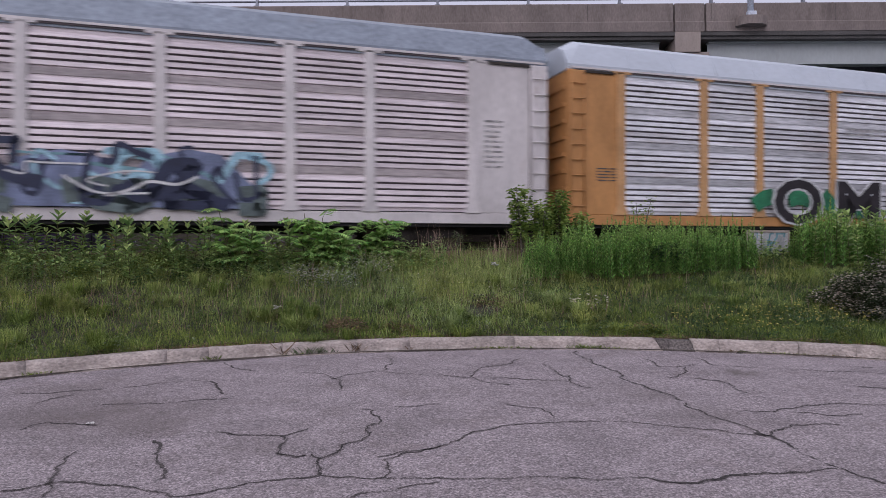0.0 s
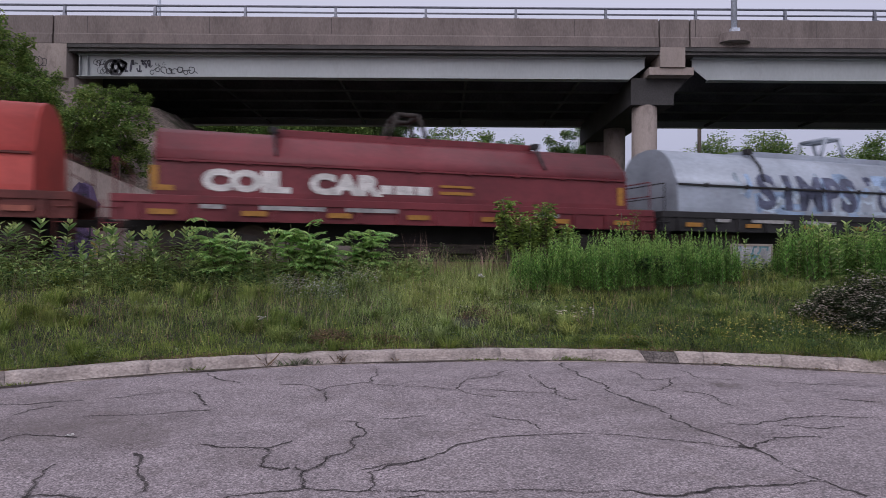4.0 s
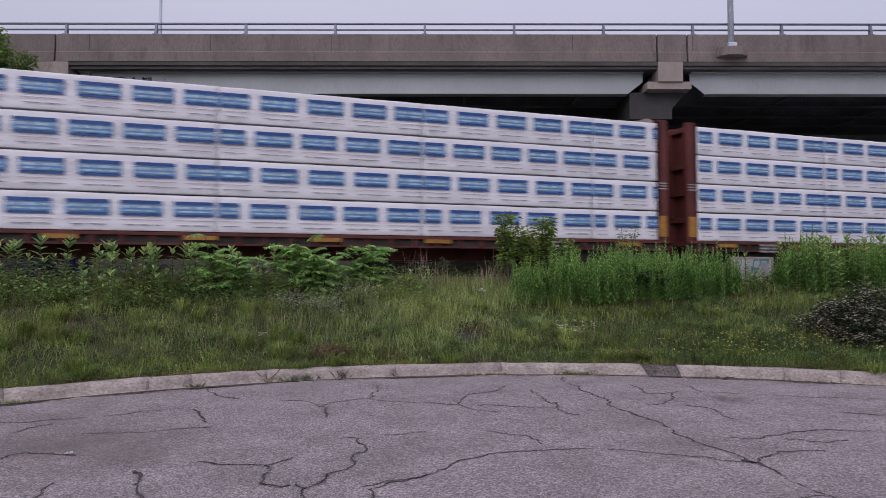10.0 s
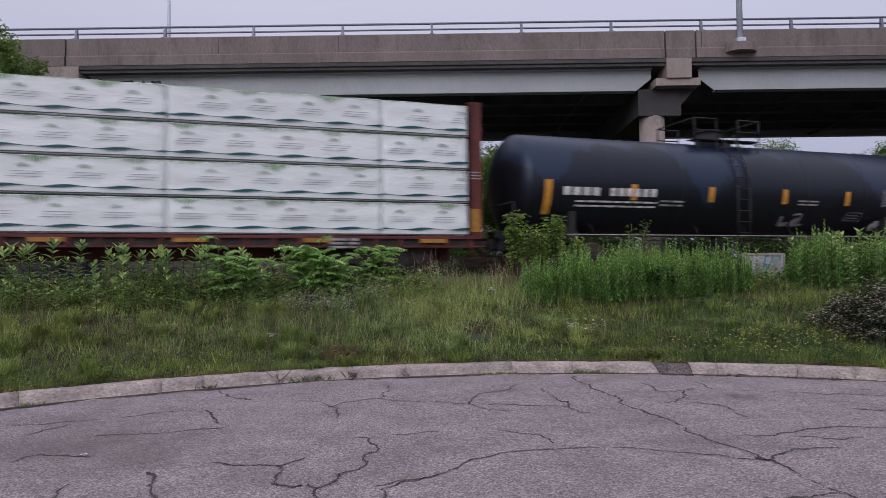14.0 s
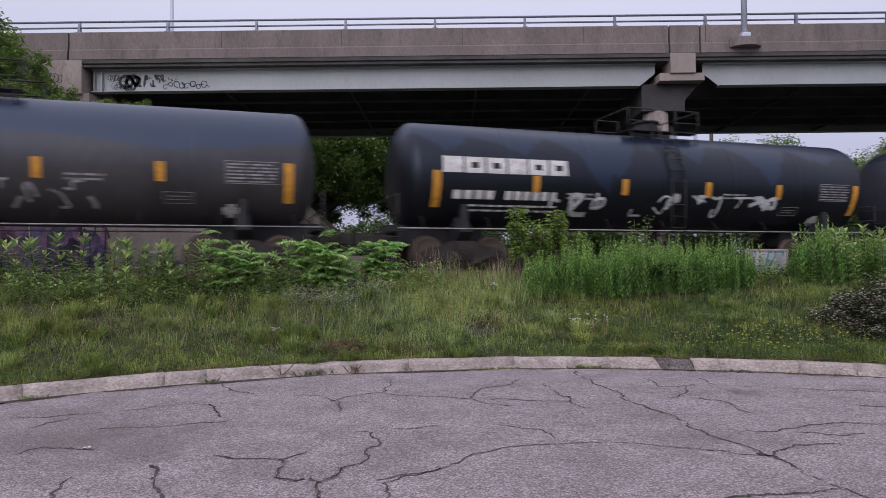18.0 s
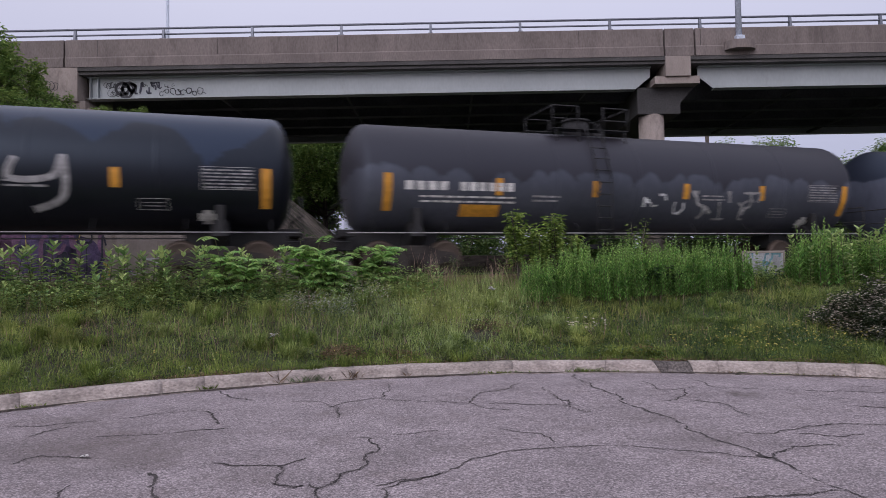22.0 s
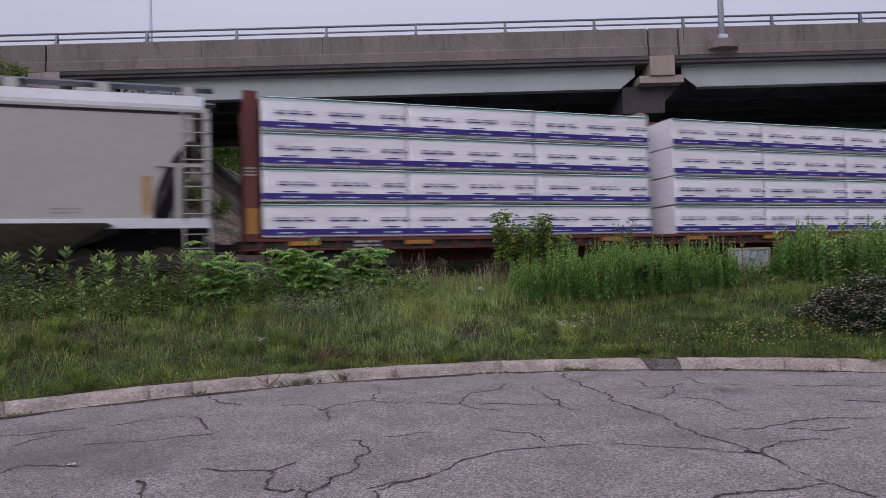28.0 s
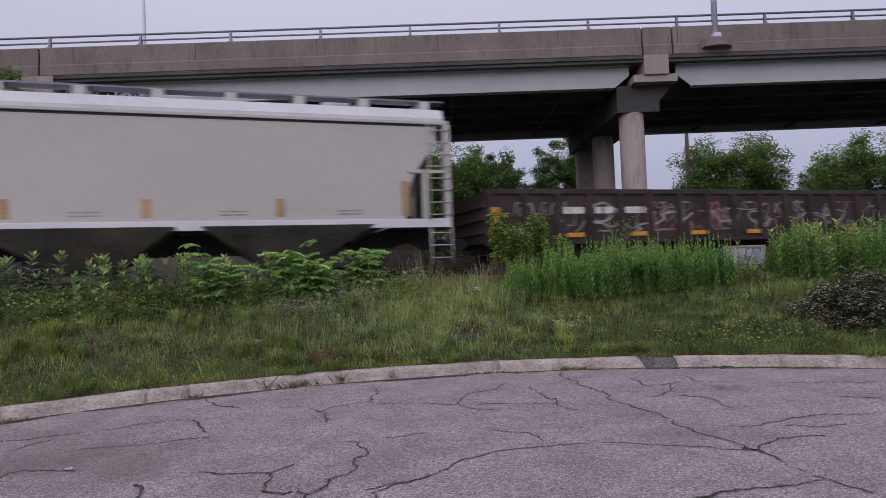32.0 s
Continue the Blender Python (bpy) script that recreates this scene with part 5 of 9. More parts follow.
# --- tank cars ---
def tank_car(s0, s1, skin, rad, top, label, marks="short", plat=None, left=1.4, brand=None, name_m="letter", placard="letter", extra=(), refl=(-0.52, -0.17, 0.19, 0.52)):
    car, H, mid = thing("tank_car", label, "rail car", "cars of the freight train"), (s1 - s0) / 2, (s0 + s1) / 2
    cz = top - rad
    n = 48
    hd = 0.55
    prof = [(-H + hd * (1 - math.sqrt(max(0, 1 - (r / rad) ** 2))), r) for r in [rad * f for f in (0.12, 0.35, 0.6, 0.8, 0.92, 0.98, 1.0)]]
    seams = [-H + hd + (2 * H - 2 * hd) * k / 6 for k in range(1, 6)]
    body = list(prof)
    for x in seams:
        body += [(x - 0.05, rad), (x - 0.02, rad), (x - 0.012, rad + 0.006), (x + 0.012, rad + 0.006), (x + 0.02, rad), (x + 0.05, rad)]
    body += [(-x, r) for x, r in prof[::-1]]
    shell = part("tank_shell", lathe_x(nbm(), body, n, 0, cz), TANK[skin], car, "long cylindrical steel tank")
    # dome, platform and rails in the middle
    px = 0.0 if plat is None else plat - mid
    bm = nbm()
    rod(bm, (px, 0, top - 0.1), (px, 0, top + 0.40), 0.38, 20)
    rod(bm, (px, 0, top + 0.40), (px, 0, top + 0.46), 0.42, 20)
    rod(bm, (px + 0.7, 0, top - 0.1), (px + 0.7, 0, top + 0.2), 0.18, 14)
    part("dome", bm, M["black_sill"], car, "low dome with a bolted cover")
    bm = nbm()
    for y in (-1, 1):
        lo, hi = sorted((y * 0.52, y * 0.92))
        box(bm, (px - 1.2, lo, top + 0.01), (px + 1.2, hi, top + 0.035))
        for x in (-1.1, -0.4, 0.4, 1.1):
            rod(bm, (px + x, y * 0.88, top + 0.02), (px + x, y * 0.95, top - 0.45), 0.025, 6)
    part("platform", bm, M["black_sill"], car, "steel grating walkway")
    for y in (-0.9, 0.9):
        for a, b in ((-1.2, -0.40), (0.40, 1.2)):
            bm = nbm()
            for z in (top + 0.30, top + 0.66):
                rod(bm, (px + a, y, z), (px + b, y, z), 0.02, 6)
            for x in (a, b):
                rod(bm, (px + x, y, top + 0.02), (px + x, y, top + 0.68), 0.022, 6)
            part("guard_rail", bm, M["black_sill"], car)
    for x in (-1.2, 1.2):
        part("cross_rail", rod(nbm(), (px + x, -0.9, top + 0.66), (px + x, 0.9, top + 0.66), 0.02, 6), M["black_sill"], car)
    # ladder down the near side
    bm = nbm()
    for x in (px - 0.22, px + 0.22):
        pipe(bm, [(x, -0.9, top + 0.2), (x, -rad * 0.93, cz + rad * 0.45), (x, -rad - 0.10, cz), (x, -rad - 0.06, 0.75)], 0.022)
    z = 0.85
    while z < top - 0.3:
        y = -rad - 0.07 if z < cz else -math.sqrt(max(0.2, (rad + 0.09) ** 2 - (z - cz) ** 2))
        rod(bm, (px - 0.22, y, z), (px + 0.22, y, z), 0.015, 6)
        z += 0.33
    part("ladder", bm, M["black_sill"], car)
    # stub sills, saddles, side rail, ends
    for s in (-1, 1):
        bm = nbm()
        lo, hi = sorted((s * (H + 0.15), s * (H - 2.6)))
        box(bm, (lo, -0.30, 0.70), (hi, 0.30, 1.25), 0.02)
        prism(bm, [(-1.35, 1.02), (-0.9, cz - rad * 0.80), (0.9, cz - rad * 0.80), (1.35, 1.02), (1.0, 0.80), (-1.0, 0.80)], "x", s * (H - 1.75) - 0.18, s * (H - 1.75) + 0.18)
        box(bm, (min(s * (H - 0.15), s * (H + 0.15)), -1.35, 1.02), (max(s * (H - 0.15), s * (H + 0.15)), 1.35, 1.08))
        part("stub_sill", bm, M["black_sill"], car)
        bm = nbm()
        xx = s * (H + 0.08)
        pipe(bm, [(xx, -1.42, 1.05), (xx, -1.42, 1.95), (xx, 1.42, 1.95), (xx, 1.42, 1.05)], 0.02)
        rod(bm, (xx, -1.42, 1.5), (xx, 1.42, 1.5), 0.016)
        part("end_rail", bm, M["black_sill"], car)
        ladder(car, xx - 0.36, 0.4, -1.44, 0.35, 1.05, 2, M["black_sill"], name="step")
        bm = nbm()
        box(bm, (s * (H - 1.75) - 0.10, -rad * 0.86, 1.03), (s * (H - 1.75) + 0.10, -rad * 0.70, 1.75), 0.02)
        part("saddle", bm, M["black_sill"], car)
    bm = nbm()
    for y in (-1.42, 1.42):
        rod(bm, (-H - 0.05, y, 1.10), (H + 0.05, y, 1.10), 0.018, 6)
    part("side_rail", bm, M["letter_dim"], car, "thin handrail along the tank")
    bm = nbm()
    for y in (-1.42, 1.42):
        for k in range(9):
            x = -H + 0.6 + (2 * H - 1.2) * k / 8
            rod(bm, (x, y, 1.09), (x, y * 0.80, 1.42), 0.012, 5)
    part("rail_bracket", bm, M["black_sill"], car)
    bm = nbm()
    rod(bm, (px + 0.2, 0, cz - rad + 0.05), (px + 0.2, 0, cz - rad - 0.35), 0.16, 12)
    box(bm, (px - 0.3, -0.2, cz - rad - 0.40), (px + 0.7, 0.2, cz - rad - 0.28))
    part("bottom_valve", bm, M["black_sill"], car)
    # yellow reflectors
    lz = cz - 0.42
    for x in (-H + 0.95, H - 0.72):
        part("reflector", patch(nbm(), x - 0.11, x + 0.11, lz - 0.50, lz + 0.42, rad, cz), M["yellow"], car, "tall yellow reflective strip")
    for f in refl:
        bm = patch(nbm(), f * H - 0.10, f * H + 0.10, lz - 0.08, lz + 0.36, rad, cz)
        part("reflector", bm, M["yellow"], car)
    # stencils
    bm = nbm()
    x0, nz = -H + left, lz - (0.30 if brand is not None else 0.0)
    for k in range(4):
        patch(bm, x0 + 0.30 * k, x0 + 0.30 * k + 0.22, nz + 0.02, nz + 0.24, rad, cz)
    for k in range(6):
        patch(bm, x0 + 1.45 + 0.26 * k, x0 + 1.45 + 0.26 * k + 0.19, nz + 0.02, nz + 0.24, rad, cz)
    bars(bm, x0 + 0.4, x0 + 3.0, nz - 0.28, nz - 0.04, 2, rad, cz, seed=int(s0), gap=0.4)
    part("stencil", bm, M[name_m], car, "worn white stencils")
    bm = bars(nbm(), H - 2.1, H - 1.0, lz - 0.05, lz + 0.42, 6, rad, cz, seed=int(s0) + 1, gap=0.45)
    for a, b, c, d in ((H - 2.15, H - 0.97, lz - 0.085, lz - 0.07), (H - 2.15, H - 0.97, lz + 0.42, lz + 0.435), (H - 2.15, H - 2.135, lz - 0.07, lz + 0.42), (H - 3.5, H - 2.85, 1.62, 1.635), (H - 3.5, H - 2.85, 1.86, 1.875), (H - 3.5, H - 3.485, 1.635, 1.86), (H - 2.865, H - 2.85, 1.635, 1.86), (H - 3.4, H - 2.95, 1.70, 1.72), (H - 3.4, H - 2.95, 1.77, 1.79)):
        patch(bm, a, b, c, d, rad, cz)
    bars(bm, 0.26 * H, 0.26 * H + 0.8, lz - 0.1, lz + 0.1, 2, rad, cz, seed=int(s0) + 2, gap=0.45)
    bars(bm, -0.4 * H, -0.4 * H + 0.8, lz - 0.22, lz, 2, rad, cz, seed=int(s0) + 4, gap=0.45)
    part("stencil", bm, M["letter_dim"], car)
    bm = nbm()
    zc = 1.48
    patch(bm, H - 2.12, H - 1.92, zc - 0.15, zc + 0.15, rad, cz), patch(bm, H - 2.22, H - 1.82, zc - 0.08, zc + 0.08, rad + 0.002, cz)
    part("placard", bm, M[placard], car, "diamond hazard placard")
    for x0, x1, z0, z1, m in extra:
        part("sign", patch(nbm(), x0 - mid, x1 - mid, z0, z1, rad, cz), M[m], car)
    if brand is not None:
        for k in range(6):
            a = brand - mid + 0.60 * k
            block = part("brand_mark", patch(nbm(), a, a + 0.54, cz - 0.04, cz + 0.38, rad, cz), M["letter"], car, "white block-shaped brand mark")
            if k in (1, 2, 4, 5):
                part("gap", patch(nbm(), a + 0.17, a + 0.38, cz + 0.09, cz + 0.24, rad + 0.004, cz), M["black_sill"], block)
    trucks(car, H - 1.75)
    couplers(car, H + 0.25)
    add_car(car, s0, s1)
    return car, mid, rad, cz


def tank_tag(t, seed, m, x0, x1, z0, z1, w, n, label="sprayed graffiti"):
    car, mid, rad, cz = t
    part("graffiti", scrawl(seed, x0 - mid, x1 - mid, z0, z1, w, n, rad + 0.003, cz), M[m], car, label)


tk = tank_car(80.9, 97.3, "charcoal", 1.53, 4.15, "charcoal tank car with yellow reflectors and worn stencils", plat=89.35, placard="placard", refl=(-0.49, -0.15, 0.20, 0.53),
              extra=((88.95, 89.65, 1.42, 1.88, "yellow"), (90.75, 91.45, 1.58, 1.92, "yellow")))
tank_tag(tk, 41, "letter_dim", 93.0, 94.2, 1.5, 2.2, 0.10, 3)
tk = tank_car(191.9, 206.95, "black", 1.45, 4.03, "black tank car with worn stencils and a white placard", plat=199.2)
tank_tag(tk, 42, "letter_dim", 200.7, 201.9, 1.5, 2.1, 0.10, 3)
tk = tank_car(208.6, 222.8, "black", 1.45, 4.03, "black tank car with streaks down its shell", plat=215.7)
tank_tag(tk, 43, "tag_white", 212.2, 214.2, 1.45, 1.9, 0.09, 4)
tk = tank_car(224.75, 239.5, "two_tone", 1.47, 4.06, "weathered grey-brown tank car with a blue-black top", plat=231.9)
tank_tag(tk, 44, "tag_rust", 228.8, 230.2, 1.5, 2.1, 0.08, 5)
tank_tag(tk, 45, "letter_dim", 232.4, 234.6, 1.5, 2.05, 0.07, 7)
tank_tag(tk, 46, "tag_rust", 230.4, 231.4, 1.6, 2.0, 0.08, 4)
tk = tank_car(241.5, 257.0, "black", 1.45, 4.03, "black tank car with a white block-shaped brand mark", plat=249.6, brand=242.6)
for k, (a, b) in enumerate(((245.7, 247.3), (248.1, 249.7), (250.2, 251.3), (251.5, 253.2))):
    tank_tag(tk, 50 + k, "tag_white", a, b, 1.55, 2.1, 0.10, 3, "white sprayed tags")
tk = tank_car(259.0, 273.75, "slate", 1.45, 4.03, "slate tank car with patchy dark staining", plat=266.3)
tk = tank_car(275.45, 291.85, "black", 1.47, 4.06, "black tank car with a white brand mark and looping graffiti", plat=283.7, brand=276.6)
car_r, mid_r, rr, cr = tk
bm = nbm()
ribbon(bm, [(282.0 - mid_r, 2.75), (281.2 - mid_r, 2.85), (281.1 - mid_r, 2.45), (281.9 - mid_r, 2.45), (282.0 - mid_r, 2.75), (281.8 - mid_r, 1.75)], 0.14, rr + 0.004, cr)
ribbon(bm, [(282.3 - mid_r, 1.9), (283.0 - mid_r, 2.8)], 0.12, rr + 0.004, cr)
ribbon(bm, [(283.2 - mid_r, 2.65), (284.1 - mid_r, 2.7), (283.5 - mid_r, 2.2), (284.5 - mid_r, 2.0), (283.8 - mid_r, 1.7)], 0.14, rr + 0.004, cr)
ribbon(bm, [(284.3 - mid_r, 2.75), (285.2 - mid_r, 2.6), (285.2 - mid_r, 2.1), (284.6 - mid_r, 1.8)], 0.14, rr + 0.004, cr)
ribbon(bm, [(286.0 - mid_r, 2.7), (285.9 - mid_r, 2.25), (286.7 - mid_r, 2.3), (286.9 - mid_r, 2.75), (286.9 - mid_r, 1.9), (286.3 - mid_r, 1.6)], 0.14, rr + 0.004, cr)
part("graffiti", bm, M["letter_dim"], car_r, "pale grey looping spray paint")
tk = tank_car(293.1, 309.5, "dusty", 1.47, 4.06, "weathered grey-black tank car with white scrawls", plat=300.1, extra=((296.0, 297.1, 1.55, 1.85, "yellow"),))
tank_tag(tk, 61, "tag_white", 301.5, 303.0, 1.7, 2.2, 0.07, 5)
tank_tag(tk, 62, "letter_dim", 303.0, 305.6, 1.55, 2.3, 0.08, 8)
tk = tank_car(311.1, 326.0, "pale", 1.47, 4.06, "patchy grey and black tank car with a pink tag", plat=318.5, name_m="letter_orange", extra=((315.7, 316.6, 1.55, 1.85, "yellow"),))
bm = nbm()
for k, pts in enumerate((((0.0, 0.5), (0.4, 0.5), (0.05, 0.0), (0.45, 0.05)), ((0.95, 0.45), (0.6, 0.45), (0.62, 0.25), (0.9, 0.25), (0.62, 0.2), (0.65, 0.0), (1.0, 0.02)), ((1.1, 0.0), (1.15, 0.5), (1.5, 0.42), (1.2, 0.22), (1.55, 0.0)), ((1.9, 0.48), (1.66, 0.25), (1.85, 0.02), (2.12, 0.25), (1.9, 0.48)))):
    ribbon(bm, [(320.2 - tk[1] + x, 1.52 + z) for x, z in pts], 0.15, tk[2] + 0.004 + 0.001 * k, tk[3])
part("graffiti", bm, M["tag_pink"], tk[0], "pink sprayed tag")
tank_tag(tk, 64, "letter_dim", 311.7, 312.4, 2.2, 3.4, 0.05, 6)
tk = tank_car(393.6, 409.95, "jet", 1.50, 4.09, "clean black tank car with a white block-shaped brand mark", plat=402.0, brand=394.8, placard="placard")


# --- covered hoppers ---
M["hopper_roof"] = surf("pale_hopper_trim_paint", (0.60, 0.60, 0.63), 0.45, var=0.05, scale=0.7, grain=10, gvar=0.04, stain=(0.42, 0.41, 0.41), stain_at=0.60, stain_amt=0.5)


def hopper_car(s0, s1, label, paint, block=True):
    car, H, mid = thing("covered_hopper", label, "rail car", "cars of the freight train"), (s1 - s0) / 2, (s0 + s1) / 2
    Y = 1.52
    def end(sgn):
        c = [(H - 0.35, 4.02), (H - 0.35, 3.27), (H - 0.50, 3.22), (H - 0.72, 2.95), (H - 0.95, 2.58), (H - 1.13, 2.15), (H - 1.20, 1.80), (H - 1.20, 1.50)]
        return [(sgn * x, z) for x, z in c]
    pts = end(1) + end(-1)[::-1]
    bm = prism(nbm(), pts, "y", -Y, Y)
    part("body", bm, paint, car, "smooth side sheet with curved end cut-outs")
    bm = nbm()
    prof = [(-Y - 0.02, 3.96), (-Y - 0.02, 4.06), (-1.40, 4.30), (-1.0, 4.42), (0, 4.50), (1.0, 4.42), (1.40, 4.30), (Y + 0.02, 4.06), (Y + 0.02, 3.96)]
    prism(bm, prof, "x", -H + 0.12, H - 0.12)
    part("roof", bm, M["hopper_roof"], car, "pale blue-white roof sheet")
    # black strip added as the shadow under the eave rail
    for y in (-Y - 0.012, Y - 0.012):
        part("eave_gap", box(nbm(), (-H + 0.4, y, 3.845), (H - 0.4, y + 0.024, 3.895)), M["black_sill"], car)
    bm = nbm()
    box(bm, (-H + 0.15, -Y - 0.05, 3.90), (H - 0.15, -Y + 0.02, 3.97), 0.008)
    box(bm, (-H + 0.15, Y - 0.02, 3.90), (H - 0.15, Y + 0.05, 3.97), 0.008)
    part("eave_rail", bm, paint, car)
    for sgn in (-1, 1):
        bm = nbm()
        y0, y1 = sorted((sgn * (Y - 0.06), sgn * (Y + 0.05)))
        box(bm, (-H, y0, 1.28), (H, y1, 1.50), 0.012)
        part("side_sill", bm, M["hopper_roof"], car)
        # corner posts, ladders and steps at both ends
        for sx in (-1, 1):
            bm = nbm()
            for d, w in ((0.0, 0.14), (0.62, 0.12)):
                a, b = sorted((sx * (H - d), sx * (H - d - w)))
                box(bm, (a, y0, 1.5), (b, y1 - sgn * 0.03, 4.0 if d == 0 else 2.72))
            a, b = sorted((sx * H, sx * (H - 1.1)))
            box(bm, (a, y0, 2.66), (sx * (H - 0.55) if sx < 0 else b, y1 - sgn * 0.03, 2.74))
            part("corner_post", bm, paint, car)
    for sx in (-1, 1):
        a = sx * H - (0.56 if sx > 0 else 0.0)
        ladder(car, a, 0.56, -Y - 0.06, 1.45, 3.9, 8, paint)
        ladder(car, a, 0.56, -Y - 0.04, 0.35, 1.3, 3, paint, name="step")
        bm = nbm()
        pipe(bm, [(sx * (H - 0.1), -1.2, 1.5), (sx * (H - 0.1), -1.2, 4.1)], 0.03)
        pipe(bm, [(sx * (H - 0.1), 1.2, 1.5), (sx * (H - 0.1), 1.2, 4.1)], 0.03)
        box(bm, (min(sx * (H - 0.05), sx * (H - 1.3)), -1.3, 1.30), (max(sx * (H - 0.05), sx * (H - 1.3)), 1.3, 1.36))
        part("end_platform", bm, M["hopper_dirty"], car)
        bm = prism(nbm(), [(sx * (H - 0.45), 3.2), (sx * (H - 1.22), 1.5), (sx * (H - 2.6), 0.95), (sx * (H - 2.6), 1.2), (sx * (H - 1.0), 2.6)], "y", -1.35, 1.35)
        part("slope_sheet", bm, M["hopper_recess"], car, "inclined end sheet coloured dark as a shaded recess")
    # running boards on posts
    for y in (-0.75, 0.75):
        bm = nbm()
        box(bm, (-H - 0.1, y - 0.22, 4.62), (H + 0.1, y + 0.22, 4.66))
        part("running_board", bm, M["galv"], car, "steel running board along the roof")
    n = 11
    for k in range(n):
        x = -H + 0.45 + (2 * H - 0.9) * k / (n - 1)
        bm = nbm()
        box(bm, (x - 0.13, -1.02, 4.34), (x + 0.13, 1.02, 4.62))
        part("board_bracket", bm, paint, car)
    for k in range(4):
        x = -H + 2.6 + (2 * H - 5.2) * k / 3
        part("hatch", rod(nbm(), (x, 0, 4.45), (x, 0, 4.72), 0.38, 14), paint, car)
    # chutes below
    for k in range(3):
        x = (k - 1) * (2 * H - 5.4) / 2.6
        bm = nbm()
        w = (2 * H - 5.0) / 6.0
        bmesh.ops.create_cone(bm, cap_ends=True, segments=4, radius1=0.62, radius2=w * 1.38, depth=1.0, matrix=Matrix.Translation((x, 0, 0.85)) @ Matrix.Rotation(radians(45), 4, "Z"))
        box(bm, (x - 0.5, -0.55, 0.25), (x + 0.5, 0.55, 0.36))
        part("chute", bm, M["hopper_dirty"], car, "grimy discharge chute")
    bm = box(nbm(), (-H + 0.2, -0.3, 0.75), (H - 0.2, 0.3, 1.25))
    part("centre_sill", bm, M["black_sill"], car)
    for f in (-0.86, -0.48, -0.16, 0.16, 0.50, 0.86):
        bm = nbm()
        hgt = 0.86 if abs(f) > 0.8 else 0.42
        patch(bm, f * H - 0.11, f * H + 0.11, 1.58, 1.58 + hgt, y=-Y - 0.006)
        part("reflector", bm, M["reflect_tan"], car)
    bm = bars(nbm(), -H + 1.95, -H + 2.85, 2.86, 3.06, 1, y=-Y - 0.006, seed=71, gap=0.8)
    for k in range(6):
        patch(bm, -H + 1.95 + 0.26 * k, -H + 2.16 + 0.26 * k, 2.36, 2.60, y=-Y - 0.006)
    bars(bm, -H + 2.0, -H + 3.0, 1.72, 2.02, 3, y=-Y - 0.006, seed=72, gap=0.35)
    bars(bm, -H + 3.95, -H + 4.35, 2.55, 2.72, 3, y=-Y - 0.006, seed=73, gap=0.35)
    for f in (-0.36, -0.02, 0.34, 0.66):
        bars(bm, f * H, f * H + 0.6, 1.62, 1.78, 2, y=-Y - 0.006, seed=int(80 + f * 10), gap=0.35)
    if block:
        bars(bm, H - 5.9, H - 4.5, 2.1, 3.1, 7, y=-Y - 0.006, seed=74, gap=0.22)
    part("stencil", bm, surf("faded_grey_lettering", (0.24, 0.22, 0.21), 0.7, bump=0), car, "faded grey stencils")
    trucks(car, H - 1.9)
    couplers(car, H + 0.1)
    add_car(car, s0, s1)
    return car, mid


hopper_car(350.5, 369.4, "pale warm grey covered hopper with faded stencils", M["hopper_old"])
hopper_car(411.1, 428.1, "clean pale grey covered hopper with tan reflectors", M["hopper"], False)


